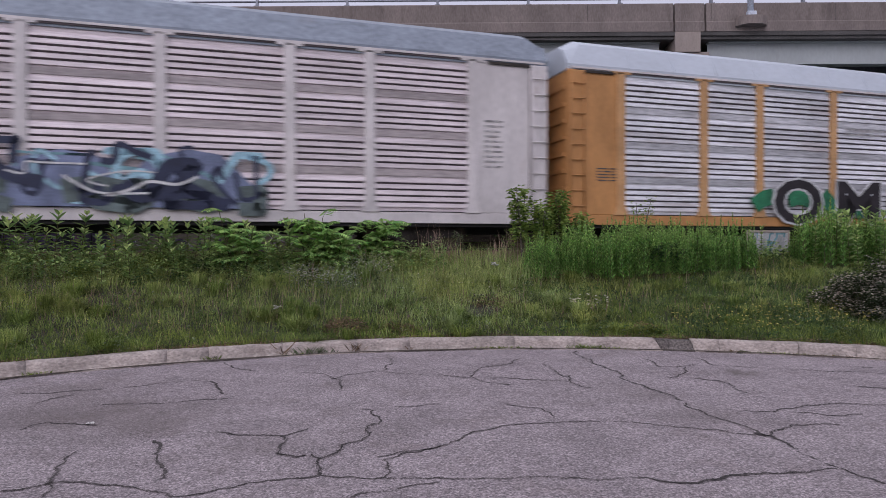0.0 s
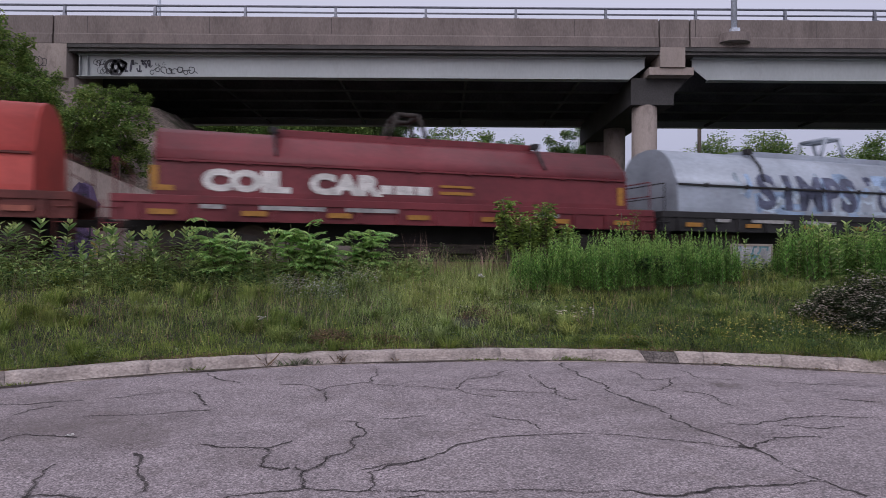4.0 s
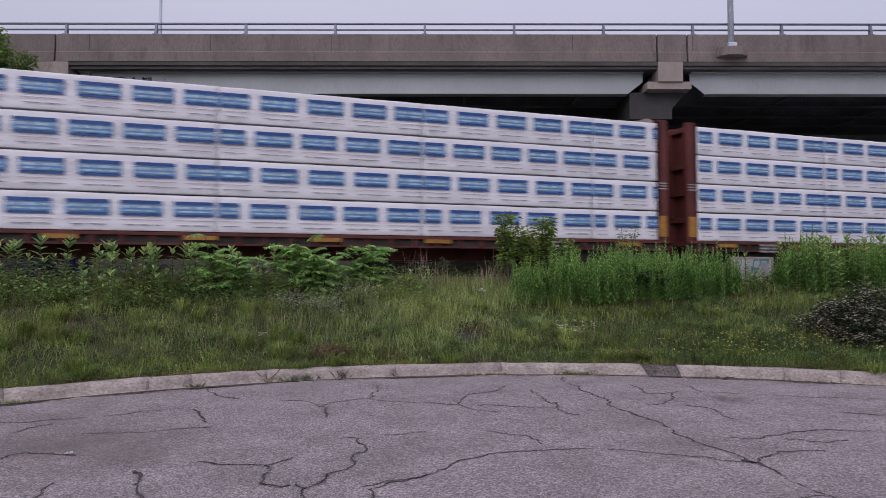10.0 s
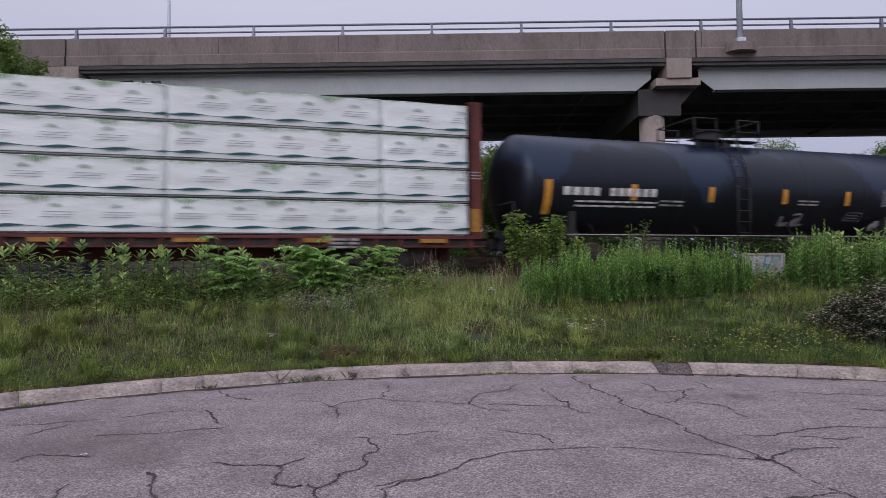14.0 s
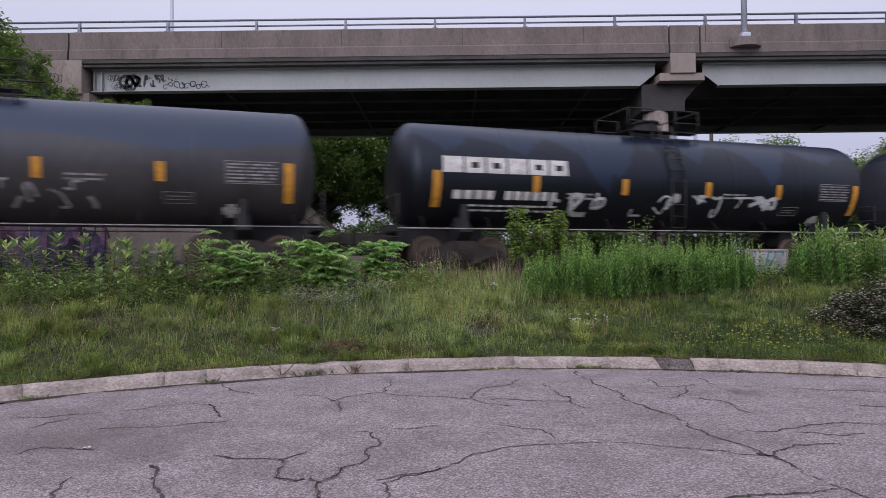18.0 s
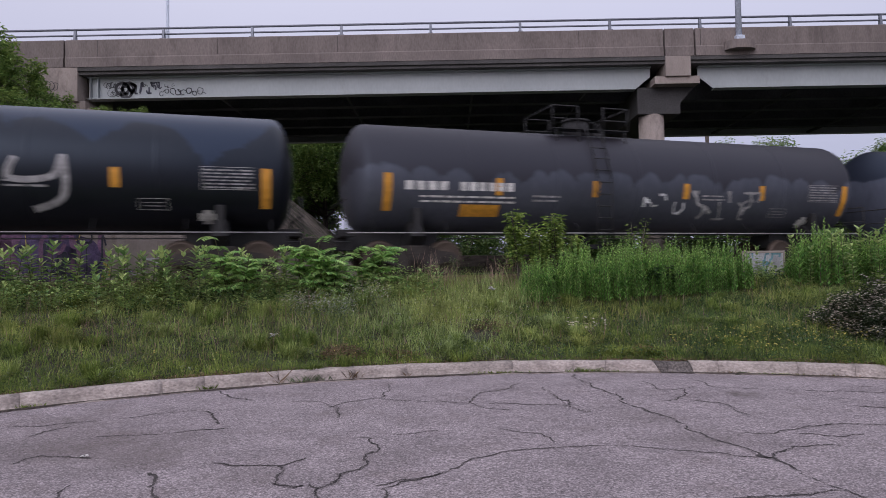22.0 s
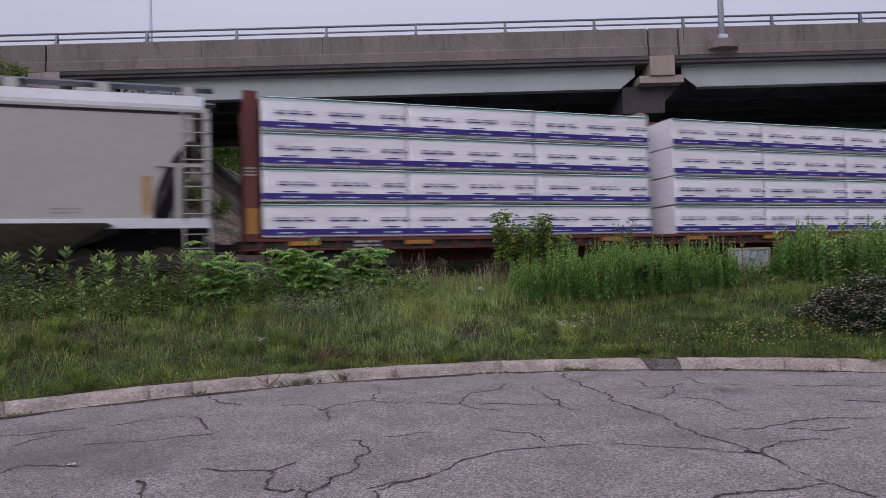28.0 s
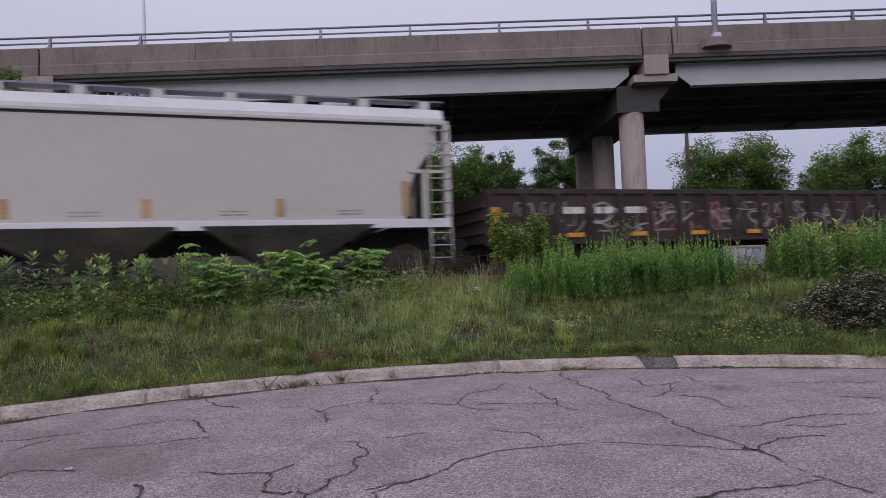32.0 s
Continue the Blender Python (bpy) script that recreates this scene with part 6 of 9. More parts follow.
# --- gondola ---
def gondola(s0, s1):
    car, H = thing("gondola_car", "rusty dark brown gondola car with ribs and graffiti", "rail car", "cars of the freight train"), (s1 - s0) / 2
    for sgn in (-1, 1):
        y0, y1 = sorted((sgn * 1.38, sgn * 1.42))
        bm = box(nbm(), (-H, y0, 0.85), (H, y1, 2.2))
        part("side_wall", bm, M["gondola"], car)
        bm = box(nbm(), (-H - 0.02, y0 - 0.06, 2.14), (H + 0.02, y1 + 0.06, 2.28), 0.015)
        part("top_chord", bm, M["gondola"], car)
        bm = box(nbm(), (-H, y0 - 0.05, 0.76), (H, y1 + 0.05, 0.92), 0.012)
        part("side_sill", bm, M["gondola"], car)
        for k in range(17):
            x = -H + 0.12 + (2 * H - 0.24) * k / 16
            a, b = sorted((sgn * 1.42, sgn * 1.54))
            bm = prism(nbm(), [(x - 0.09, a), (x - 0.06, b), (x + 0.06, b), (x + 0.09, a)] if sgn > 0 else [(x - 0.06, a), (x - 0.09, b), (x + 0.09, b), (x + 0.06, a)], "z", 0.9, 2.15)
            part("rib", bm, M["gondola"], car)
    for s in (-1, 1):
        bm = nbm()
        a, b = sorted((s * H, s * (H - 0.05)))
        box(bm, (a, -1.4, 0.85), (b, 1.4, 2.2))
        for z in (1.1, 1.45, 1.8):
            c, d = sorted((s * H, s * (H + 0.07)))
            box(bm, (c, -1.38, z), (d, 1.38, z + 0.14))
        part("end_wall", bm, M["gondola"], car)
    bm = box(nbm(), (-H + 0.05, -1.38, 0.86), (H - 0.05, 1.38, 0.92))
    box(bm, (-H + 0.2, -0.3, 0.55), (H - 0.2, 0.3, 0.87))
    part("floor", bm, M["gondola"], car)
    bm = patch(nbm(), -H + 0.10, -H + 0.36, 0.95, 1.78, y=-1.548)
    part("reflector", bm, M["yellow"], car, "tall yellow reflective strip")
    for k in range(7):
        x = -H + 2.6 + 2.05 * k
        bm = patch(nbm(), x - 0.26, x + 0.26, 0.95, 1.07, y=-1.548)
        part("reflector", bm, M["yellow"], car)
    bm = nbm()
    for a in (2.29, 3.29, 4.29):
        bars(bm, -H + a, -H + a + 0.66, 1.6, 1.82, 1, y=-1.446, seed=int(a * 10), gap=0.85)
    part("stencil", bm, M["letter"], car)
    for seed, m, a, b, n in ((91, "tag_faint", 0.8, 2.4, 9), (92, "tag_rust", 5.0, 8.0, 12), (93, "tag_faint", 5.0, 14.0, 26), (94, "tag_rust", 9.0, 13.0, 6), (95, "tag_faint", 2.4, 4.8, 6), (96, "letter_dim", 3.0, 13.0, 12)):
        part("graffiti", scrawl(seed, -H + a, -H + b, 1.12, 1.9, 0.05, n, y=-1.427 - 0.002 * (seed - 90)), M[m], car, "faded graffiti between the ribs")
    trucks(car, H - 1.9)
    couplers(car, H + 0.25)
    add_car(car, s0, s1)


gondola(429.1, 445.3)


# --- centre-beam flat cars and their wrapped lumber ---
def flat_car(s0, s1, label):
    car, H = thing("centerbeam_flatcar", label, "rail car", "cars of the freight train"), (s1 - s0) / 2
    bm = nbm()
    for y in (-1, 1):
        a, b = sorted((y * 1.28, y * 1.42))
        box(bm, (-H - 0.35, a, 0.955), (H + 0.35, b, 1.03), 0.010)
        a, b = sorted((y * 1.30, y * 1.37))
        box(bm, (-H - 0.35, a, 0.74), (H + 0.35, b, 0.79), 0.008)
        for k in range(37):
            x = -H + 2 * H * k / 36
            c, d = sorted((y * 1.33, y * 1.41))
            box(bm, (x - 0.035, c, 0.78), (x + 0.035, d, 0.96))
    part("side_sill", bm, M["brown_red"], car, "oxide red side sill")
    # web takes the dark truck steel to give the recess its shade
    for y in (-1.335, 1.295):
        part("sill_web", box(nbm(), (-H - 0.34, y, 0.785), (H + 0.34, y + 0.04, 0.958)), M["truck"], car, "sill web in grimy steel, dark for the shade of its recess")
    bm = box(nbm(), (-H - 0.3, -1.28, 0.90), (H + 0.3, 1.28, 1.025))
    box(bm, (-H + 0.2, -0.28, 0.45), (H - 0.2, 0.28, 0.95))
    part("deck", bm, M["brown_red"], car)
    for s in (-1, 1):
        a, b = sorted((s * (H + 0.02), s * (H + 0.12)))
        sheet = part("bulkhead", box(nbm(), (a, -1.36, 1.03), (b, 1.36, 4.50)), M["brown_red"], car, "oxide red end bulkhead with ribs")
        for y in (-1.36, -0.5, 0.5, 1.2):
            c, d = sorted((s * (H + 0.02), s * (H + 0.36)))
            part("bulkhead_post", box(nbm(), (c, y, 1.03), (d, y + 0.16, 4.54 if abs(y) > 1 else 4.3), 0.01), M["brown_red"], sheet)
        for z in (1.6, 2.4, 3.2, 4.3):
            c, d = sorted((s * (H + 0.12), s * (H + 0.30)))
            part("bulkhead_rib", box(nbm(), (c, -1.3, z), (d, 1.3, z + 0.14), 0.01), M["brown_red"], sheet)
        bm = nbm()
        for z in (2.52, 2.60, 2.68):
            patch(bm, min(s * (H + 0.04), s * (H + 0.34)), max(s * (H + 0.04), s * (H + 0.34)), z, z + 0.035, y=-1.366)
        part("stencil", bm, M["letter_dim"], car)
        x = s * (H + 0.18)
        bm = patch(nbm(), x - 0.13, x + 0.13, 1.15, 1.75, y=-1.366)
        part("reflector", bm, M["yellow_dim"], car)
        ladder(car, s * (H + 0.05) - (0.0 if s > 0 else 0.36), 0.34, -1.40, 0.35, 0.9, 2, M["brown_red"], name="step")
    bm = nbm()
    box(bm, (-H, -0.18, 4.42), (H, 0.18, 4.60), 0.01)
    for k in range(13):
        x = -H + 2 * H * k / 12
        box(bm, (x - 0.06, -0.05, 1.03), (x + 0.06, 0.05, 4.42))
    part("centre_beam", bm, M["brown_red"], car, "tall oxide red centre beam")
    for k in range(8):
        x = -H + 1.0 + (2 * H - 2.0) * k / 7
        bm = patch(nbm(), x - 0.35, x + 0.35, 0.86, 0.96, y=-1.446)
        part("reflector", bm, M["yellow_dim"], car)
    bm = nbm()
    for x in (-H + 2.2, H - 3.6):
        bars(bm, x, x + 0.7, 0.72, 1.0, 3, y=-1.448, seed=int(abs(x) * 7), gap=0.6)
    part("plate", bm, M["letter_dim"], car)
    trucks(car, H - 2.2)
    couplers(car, H + 0.55)
    add_car(car, s0, s1)
    return car, (s0 + s1) / 2


def wrap_mat(name, col):
    """Woven plastic wrap: plain, slack, with soft slanting folds."""
    return surf(name, col, 0.45, 0.0, var=0.025, scale=0.6, grain=2.6, gvar=0.012, bump=0.55, dist=0.06, stretch=(0.7, 1, 1.6), spec=0.4, rnd=0.04)


M["wrap"] = wrap_mat("white_lumber_wrap", (0.80, 0.78, 0.82))
M["wrap_grey"] = wrap_mat("pale_green_white_wrap", (0.78, 0.82, 0.81))
M["print_blue"] = surf("blue_print", (0.025, 0.085, 0.28), 0.5, var=0.12, scale=3, bump=0)
M["print_cyan"] = surf("teal_blue_print", (0.11, 0.26, 0.50), 0.5, var=0.12, scale=3, bump=0)
M["print_navy"] = surf("indigo_print", (0.034, 0.018, 0.20), 0.5, var=0.12, scale=3, bump=0)
M["print_green"] = surf("green_print", (0.02, 0.17, 0.13), 0.5, var=0.15, scale=3, bump=0)
M["print_leaf"] = surf("leaf_green_print", (0.17, 0.30, 0.13), 0.5, var=0.2, scale=3, bump=0)
M["print_mint"] = surf("pale_teal_print", (0.30, 0.46, 0.44), 0.5, var=0.15, scale=3, bump=0)
M["print_teal"] = surf("dark_teal_print", (0.012, 0.085, 0.095), 0.5, var=0.15, scale=3, bump=0)
M["print_pale"] = surf("pale_blue_print", (0.42, 0.52, 0.60), 0.5, var=0.15, scale=3, bump=0)
M["print_mist"] = surf("faint_green_print", (0.42, 0.50, 0.44), 0.5, var=0.15, scale=3, bump=0)
M["print_rose"] = surf("pale_rose_print", (0.50, 0.38, 0.42), 0.5, var=0.15, scale=3, bump=0)
M["print_grey"] = surf("grey_print", (0.30, 0.31, 0.36), 0.5, var=0.15, scale=3, bump=0)
TIER = 0.855                      # height from bundle to bundle
Z0 = 1.05


def bundle_mesh(w, seed):
    """A wrapped stack of boards: soft edges, a slack wrap with folds."""
    rng = random.Random(seed)
    bm = nbm()
    h, d = TIER - 0.040, 1.20
    zs = [0.0, 0.014, 0.10, 0.20, 0.30, 0.40, 0.50, 0.60, 0.72, h - 0.014, h]
    nx, nz = max(6, int(w / 0.16)), len(zs) - 1
    def y_at(x, z):
        return -0.026 * noise.noise((x * 0.9 + z * 1.2 + seed * 7, z * 3.2 - x * 0.25, seed)) - 0.014 * abs(noise.noise((x * 1.7 + z * 2.6 + seed * 3, z * 3.0 - x * 0.9, seed + 4)))
    def z_at(x, k):
        return zs[k] + (0.012 * noise.noise((x * 0.8 + seed * 5, k * 0.1, seed)) + 0.006 * noise.noise((x * 3.1, seed, 2.0))) * (1 if k > 1 else 0.4)
    front = [[bm.verts.new((w * i / nx, y_at(w * i / nx, zs[k]) + (0.010 if k in (0, nz) else 0), z_at(w * i / nx, k))) for i in range(nx + 1)] for k in range(nz + 1)]
    back = [[bm.verts.new((w * i / nx, d - y_at(w * i / nx + 3, zs[k]) - (0.010 if k in (0, nz) else 0), z_at(w * i / nx, k))) for i in range(nx + 1)] for k in range(nz + 1)]
    for k in range(nz):
        for i in range(nx):
            bm.faces.new((front[k][i], front[k][i + 1], front[k + 1][i + 1], front[k + 1][i])).smooth = True
            bm.faces.new((back[k][i + 1], back[k][i], back[k + 1][i], back[k + 1][i + 1])).smooth = True
        bm.faces.new((front[k][0], front[k + 1][0], back[k + 1][0], back[k][0]))
        bm.faces.new((front[k][nx], back[k][nx], back[k + 1][nx], front[k + 1][nx]))
    for i in range(nx):
        bm.faces.new((front[nz][i], front[nz][i + 1], back[nz][i + 1], back[nz][i]))
        bm.faces.new((front[0][i + 1], front[0][i], back[0][i], back[0][i + 1]))
    return bm


def prints(style, w, tier, seed):
    """Printed marks and painted tier-gap shade on the outer face of a bundle, by material."""
    rng, out = random.Random(seed), {}
    h, Y = TIER - 0.05, -0.042
    def on(m):
        return out.setdefault(m, nbm())
    if style == "blue":
        x = -rng.uniform(0.0, 0.5)
        while x < w - 0.12:
            a, b = max(0.01, x), min(w - 0.01, x + 0.86)
            if b - a > 0.1:
                patch(on("print_blue"), a, b, 0.60, 0.675, y=Y)
                patch(on("print_cyan"), a, b, 0.40, 0.585, y=Y)
                bars(on("print_pale"), a + 0.03, b - 0.03, 0.505, 0.575, 1, y=Y - 0.001, seed=seed + int(x * 13), gap=0.8)
                bars(on("print_pale"), a + 0.08, b - 0.06, 0.43, 0.475, 1, y=Y - 0.001, seed=seed + int(x * 17), gap=0.8)
                patch(on("print_blue"), a, b, 0.335, 0.385, y=Y)
                patch(on("print_rose"), a, b, 0.235, 0.250, y=Y)
                bars(on("print_grey"), a + 0.1, b, 0.12, 0.16, 1, y=Y, seed=seed + int(x * 10), gap=0.6)
            x += 1.09 + rng.uniform(-0.03, 0.03)
    elif style == "green":
        b = on("print_teal")
        prev = None
        for k in range(81):
            x = w * k / 80
            ph = x * 2 * math.pi / 1.15 + seed
            c, th = 0.155 + 0.014 * math.sin(ph), 0.012 + 0.055 * (0.5 + 0.5 * math.sin(ph + 1.0)) ** 1.5
            v = (b.verts.new((x, Y, c - th * 0.5)), b.verts.new((x, Y, c + th * 0.5)))
            if prev:
                b.faces.new((prev[0], v[0], v[1], prev[1]))
            prev = v
        b = on("print_leaf")
        for k in range(int(w / 0.045)):
            x = 0.045 * k + rng.uniform(0, 0.03)
            dp = 0.02 + 0.30 * max(0.0, noise.noise((x * 1.5, tier * 3.0, seed))) * rng.uniform(0.5, 1.0) + 0.03 * rng.random()
            b.faces.new([b.verts.new(p) for p in ((x, Y, 0.80), (x + 0.02, Y, 0.80 - dp), (min(w, x + 0.045), Y, 0.80))])
        # dark line painted along the foot for the shade between tiers
        patch(on("letter_gap_dark"), 0.0, w, 0.008, 0.034, y=Y)
        x = 0.15 + 0.5 * (tier % 2)
        while x < w - 0.4:
            q = min(0.55, w - x)
            for k in range(3):
                patch(on("print_grey"), x + 0.04 * k, min(w, x + 0.62 + 0.03 * k), 0.34 + 0.055 * k, 0.352 + 0.055 * k, y=Y)
            ribbon(on("print_mist"), [(x + 0.18, 0.58), (x + 0.28, 0.62), (x + 0.40, 0.58)], 0.05, y=Y, steps=3)
            x += 1.13 + rng.uniform(-0.05, 0.05)
    elif style == "tree":
        x = 0.5 + 0.3 * (tier % 2) + rng.uniform(-0.2, 0.2)
        while x < w - 0.3:
            b = on("print_green")
            for z0, z1, rr in ((0.26, 0.42, 0.17), (0.36, 0.52, 0.14), (0.46, 0.62, 0.10)):
                b.faces.new([b.verts.new(p) for p in ((x - rr, Y, z0), (x + rr, Y, z0), (x + rr * 0.35, Y, z1), (x - rr * 0.35, Y, z1))])
                Y -= 0.0006
            ring = [(x + 0.21 * math.cos(a), 0.44 + 0.20 * math.sin(a)) for a in [2 * math.pi * j / 14 for j in range(15)]]
            ribbon(on("print_mint"), ring, 0.05, y=Y, steps=2)
            patch(on("print_grey"), x - 0.45, min(w, x + 0.5), 0.185, 0.20, y=Y)
            bars(on("print_grey"), x - 0.5, min(w, x + 0.55), 0.07, 0.17, 2, y=Y, seed=seed + int(x * 9), gap=0.4)
            x += 1.36 + rng.uniform(-0.12, 0.12)
    else:
        patch(on("print_navy"), 0.0, w, 0.07, 0.205, y=Y)
        patch(on("print_green"), 0.0, w, 0.755, 0.79, y=Y)
        # same painted gap shade at the bundle's foot
        patch(on("letter_gap_dark"), 0.0, w, 0.008, 0.022, y=Y)
        x = 0.1 + rng.uniform(0, 0.4)
        while x < w - 0.3:
            q = min(0.95, w - x - 0.02)
            bars(on("print_navy"), x, x + q, 0.395, 0.43, 1, y=Y, seed=seed + int(x * 9), gap=0.8)
            bars(on("print_grey"), x, x + q * 0.9, 0.46, 0.50, 1, y=Y, seed=seed + int(x * 7), gap=0.7)
            bars(on("print_pale"), x + 0.1, x + q * 0.7, 0.10, 0.14, 1, y=Y - 0.001, seed=seed + int(x * 5), gap=0.8)
            patch(on("print_navy"), x + 0.1, x + min(q, 0.5), 0.235, 0.26, y=Y)
            x += 1.28
    return out


BUNDLES = []


def load(car_at, s0, cols, style, label, wrap):
    """Four tiers of wrapped bundles on both sides of the beam."""
    protos = {}
    x = s0
    for w, gap in cols:
        for tier in range(4):
            key = (round(w, 2), tier)
            for side in (-1, 1):
                name = "lumber_pack"
                mx = x + (0 if side < 0 else w)
                s_mid = mx
                if key in protos:
                    ob = copy_thing(protos[key], Matrix.Identity(4))
                else:
                    ob = tagged(link_bm(name, bundle_mesh(w - 0.006, len(protos) + int(s0)), M[wrap]), label, "lumber", "wrapped lumber bundles on the flat cars")
                    for m, bmp in prints(style, w - 0.006, tier, int(s0) + tier * 13 + int(w * 10)).items():
                        part("print", bmp, M[m], ob, "printed and coloured-in marks on the wrap")
                    protos[key] = ob
                BUNDLES.append((ob, mx, side, Z0 + 0.0 + tier * TIER))
        x += w + gap


def place_bundle(ob, s, side, z, t):
    m = Matrix.Translation(on_track(s - SPEED * t)) @ pose(0, 0, 0, 0, 0, ANG)
    return m @ (pose(0, -1.36, z) if side < 0 else pose(0, 1.36, z, 0, 0, 180))


STD = [(4.93, 0.0), (4.93, 0.0), (4.93, 0.0), (4.93, 0.0), (2.16, 0.0)]
for a, b in ((98.6, 120.5), (122.0, 143.85), (145.25, 167.1)):
    flat_car(a, b, "oxide red centre-beam flatcar loaded with lumber")
    load(None, a + 0.01, [(4.93, 0), (4.93, 0), (4.93, 0), (4.93, 0), (b - a - 19.74, 0)], "blue", "white-wrapped lumber bundle with blue printed labels", "wrap")
flat_car(168.5, 190.6, "oxide red centre-beam flatcar loaded with lumber")
load(None, 168.51, [(4.95, 0), (4.95, 0), (4.95, 0), (4.95, 0), (2.26, 0)], "green", "white-wrapped lumber bundle with green wavy printing", "wrap_grey")
flat_car(327.35, 349.4, "oxide red centre-beam flatcar loaded with lumber")
load(None, 327.36, [(5.97, 0.0), (5.97, 0.78), (4.65, 0), (4.65, 0)], "tree", "white-wrapped lumber bundle with green round emblems", "wrap")
flat_car(370.5, 392.35, "oxide red centre-beam flatcar loaded with lumber")
load(None, 370.55, [(3.60, 0), (3.60, 0), (3.60, 0.82), (3.38, 0), (3.38, 0), (3.38, 0)], "navy", "white-wrapped lumber bundle with indigo and green stripes", "wrap")

# ---- plants ----
M["grass_short"] = leafy("short_grass", (0.084, 0.140, 0.030), (0.230, 0.300, 0.076))
M["grass_tall"] = leafy("tall_grass", (0.125, 0.190, 0.048), (0.335, 0.390, 0.130))
M["grass_pale"] = leafy("pale_grass", (0.165, 0.245, 0.080), (0.390, 0.465, 0.195))
M["grass_straw"] = leafy("straw_stems", (0.200, 0.150, 0.090), (0.360, 0.275, 0.175))
M["seed_head"] = leafy("purple_brown_seed_heads", (0.200, 0.135, 0.125), (0.400, 0.290, 0.240))
M["milkweed"] = leafy("milkweed_leaf", (0.125, 0.240, 0.085), (0.390, 0.500, 0.195), 0.5, 0.4)
M["sumac"] = leafy("feathered_sapling_leaf", (0.150, 0.360, 0.105), (0.430, 0.620, 0.230), 0.5, 0.42)
M["goldenrod"] = leafy("goldenrod_leaf", (0.075, 0.215, 0.050), (0.240, 0.455, 0.120), 0.55, 0.42)
M["goldenrod_tip"] = leafy("goldenrod_tip_leaf", (0.140, 0.310, 0.075), (0.350, 0.550, 0.160), 0.55, 0.42)
M["sapling"] = leafy("sapling_leaf", (0.085, 0.170, 0.050), (0.370, 0.490, 0.145), 0.5, 0.4)
M["tree_leaf"] = leafy("tree_leaf", (0.082, 0.165, 0.048), (0.250, 0.355, 0.112), 0.55, 0.42)
M["tree_leaf_dark"] = leafy("dark_tree_leaf", (0.065, 0.135, 0.050), (0.185, 0.280, 0.100), 0.55, 0.4)
M["dark_leaf"] = leafy("dark_broad_leaf", (0.024, 0.066, 0.026), (0.075, 0.150, 0.055), 0.5, 0.3)
M["clover"] = leafy("clover_leaf", (0.034, 0.070, 0.022), (0.115, 0.170, 0.055), 0.6, 0.3)
M["stem"] = leafy("plant_stem", (0.055, 0.06, 0.03), (0.10, 0.09, 0.05), trans=0)
M["mound_leaf"] = leafy("grey_green_leaf", (0.085, 0.130, 0.075), (0.230, 0.275, 0.180))
M["mound_dark"] = leafy("dark_bush_leaf", (0.016, 0.032, 0.016), (0.062, 0.085, 0.045))
M["flower_white"] = leafy("white_flower", (0.36, 0.36, 0.33), (0.58, 0.57, 0.52))
M["flower_dusty"] = leafy("dusty_white_flower", (0.24, 0.23, 0.22), (0.60, 0.58, 0.55))
M["flower_yellow"] = leafy("yellow_flower", (0.42, 0.37, 0.08), (0.58, 0.53, 0.18))


class Leaves:
    """Gathers many small leaves into one mesh."""

    def __init__(self):
        self.v, self.f = [], []

    def leaf(self, base, way, length, width, up=(0, 0, 1), fold=0.25):
        base, way = Vector(base), Vector(way).normalized()
        side = way.cross(Vector(up))
        side = side.normalized() if side.length > 1e-4 else Vector((1, 0, 0))
        nrm = side.cross(way)
        k = len(self.v)
        mid = base + way * length * 0.45
        self.v += [base, mid + side * width * 0.5 + nrm * width * fold, base + way * length - nrm * length * 0.12, mid - side * width * 0.5 + nrm * width * fold]
        self.f += [(k, k + 1, k + 2), (k, k + 2, k + 3)]

    def broad(self, base, way, length, width, droop=0.15):
        """An ovate leaf in two halves, folded along its rib."""
        base, way = Vector(base), Vector(way).normalized()
        side = way.cross(Vector((0, 0, 1)))
        side = side.normalized() if side.length > 1e-4 else Vector((1, 0, 0))
        nrm = side.cross(way)
        k = len(self.v)
        a, b, tip = base + way * length * 0.30, base + way * length * 0.68 - nrm * length * droop * 0.4, base + way * length - nrm * length * droop
        self.v += [base, a + side * width * 0.46 + nrm * width * 0.14, b + side * width * 0.38 + nrm * width * 0.10, tip, b - side * width * 0.38 + nrm * width * 0.10, a - side * width * 0.46 + nrm * width * 0.14, a, b]
        self.f += [(k, k + 1, k + 6), (k + 1, k + 2, k + 7, k + 6), (k + 2, k + 3, k + 7), (k, k + 6, k + 5), (k + 6, k + 7, k + 4, k + 5), (k + 7, k + 3, k + 4)]

    def stalk(self, p, q, r, r2=None):
        p, q = Vector(p), Vector(q)
        r2 = r if r2 is None else r2
        d = (q - p).normalized()
        a = d.cross(Vector((0.3, 1, 0.2))).normalized()
        b = d.cross(a)
        k = len(self.v)
        for c, rr in ((p, r), (q, r2)):
            for j in range(3):
                w = 2 * math.pi * j / 3
                self.v.append(c + (a * math.cos(w) + b * math.sin(w)) * rr)
        self.f += [(k + j, k + (j + 1) % 3, k + 3 + (j + 1) % 3, k + 3 + j) for j in range(3)]

    def mesh(self, name, material):
        return mesh_of(name, [tuple(v) for v in self.v], self.f, material)


def leaf_part(name, lv, material, parent, label=""):
    ob = new(name, lv.mesh(name, material))
    ob.parent = parent
    return tagged(ob, label, kind="stuff" if name in SMALL else "")


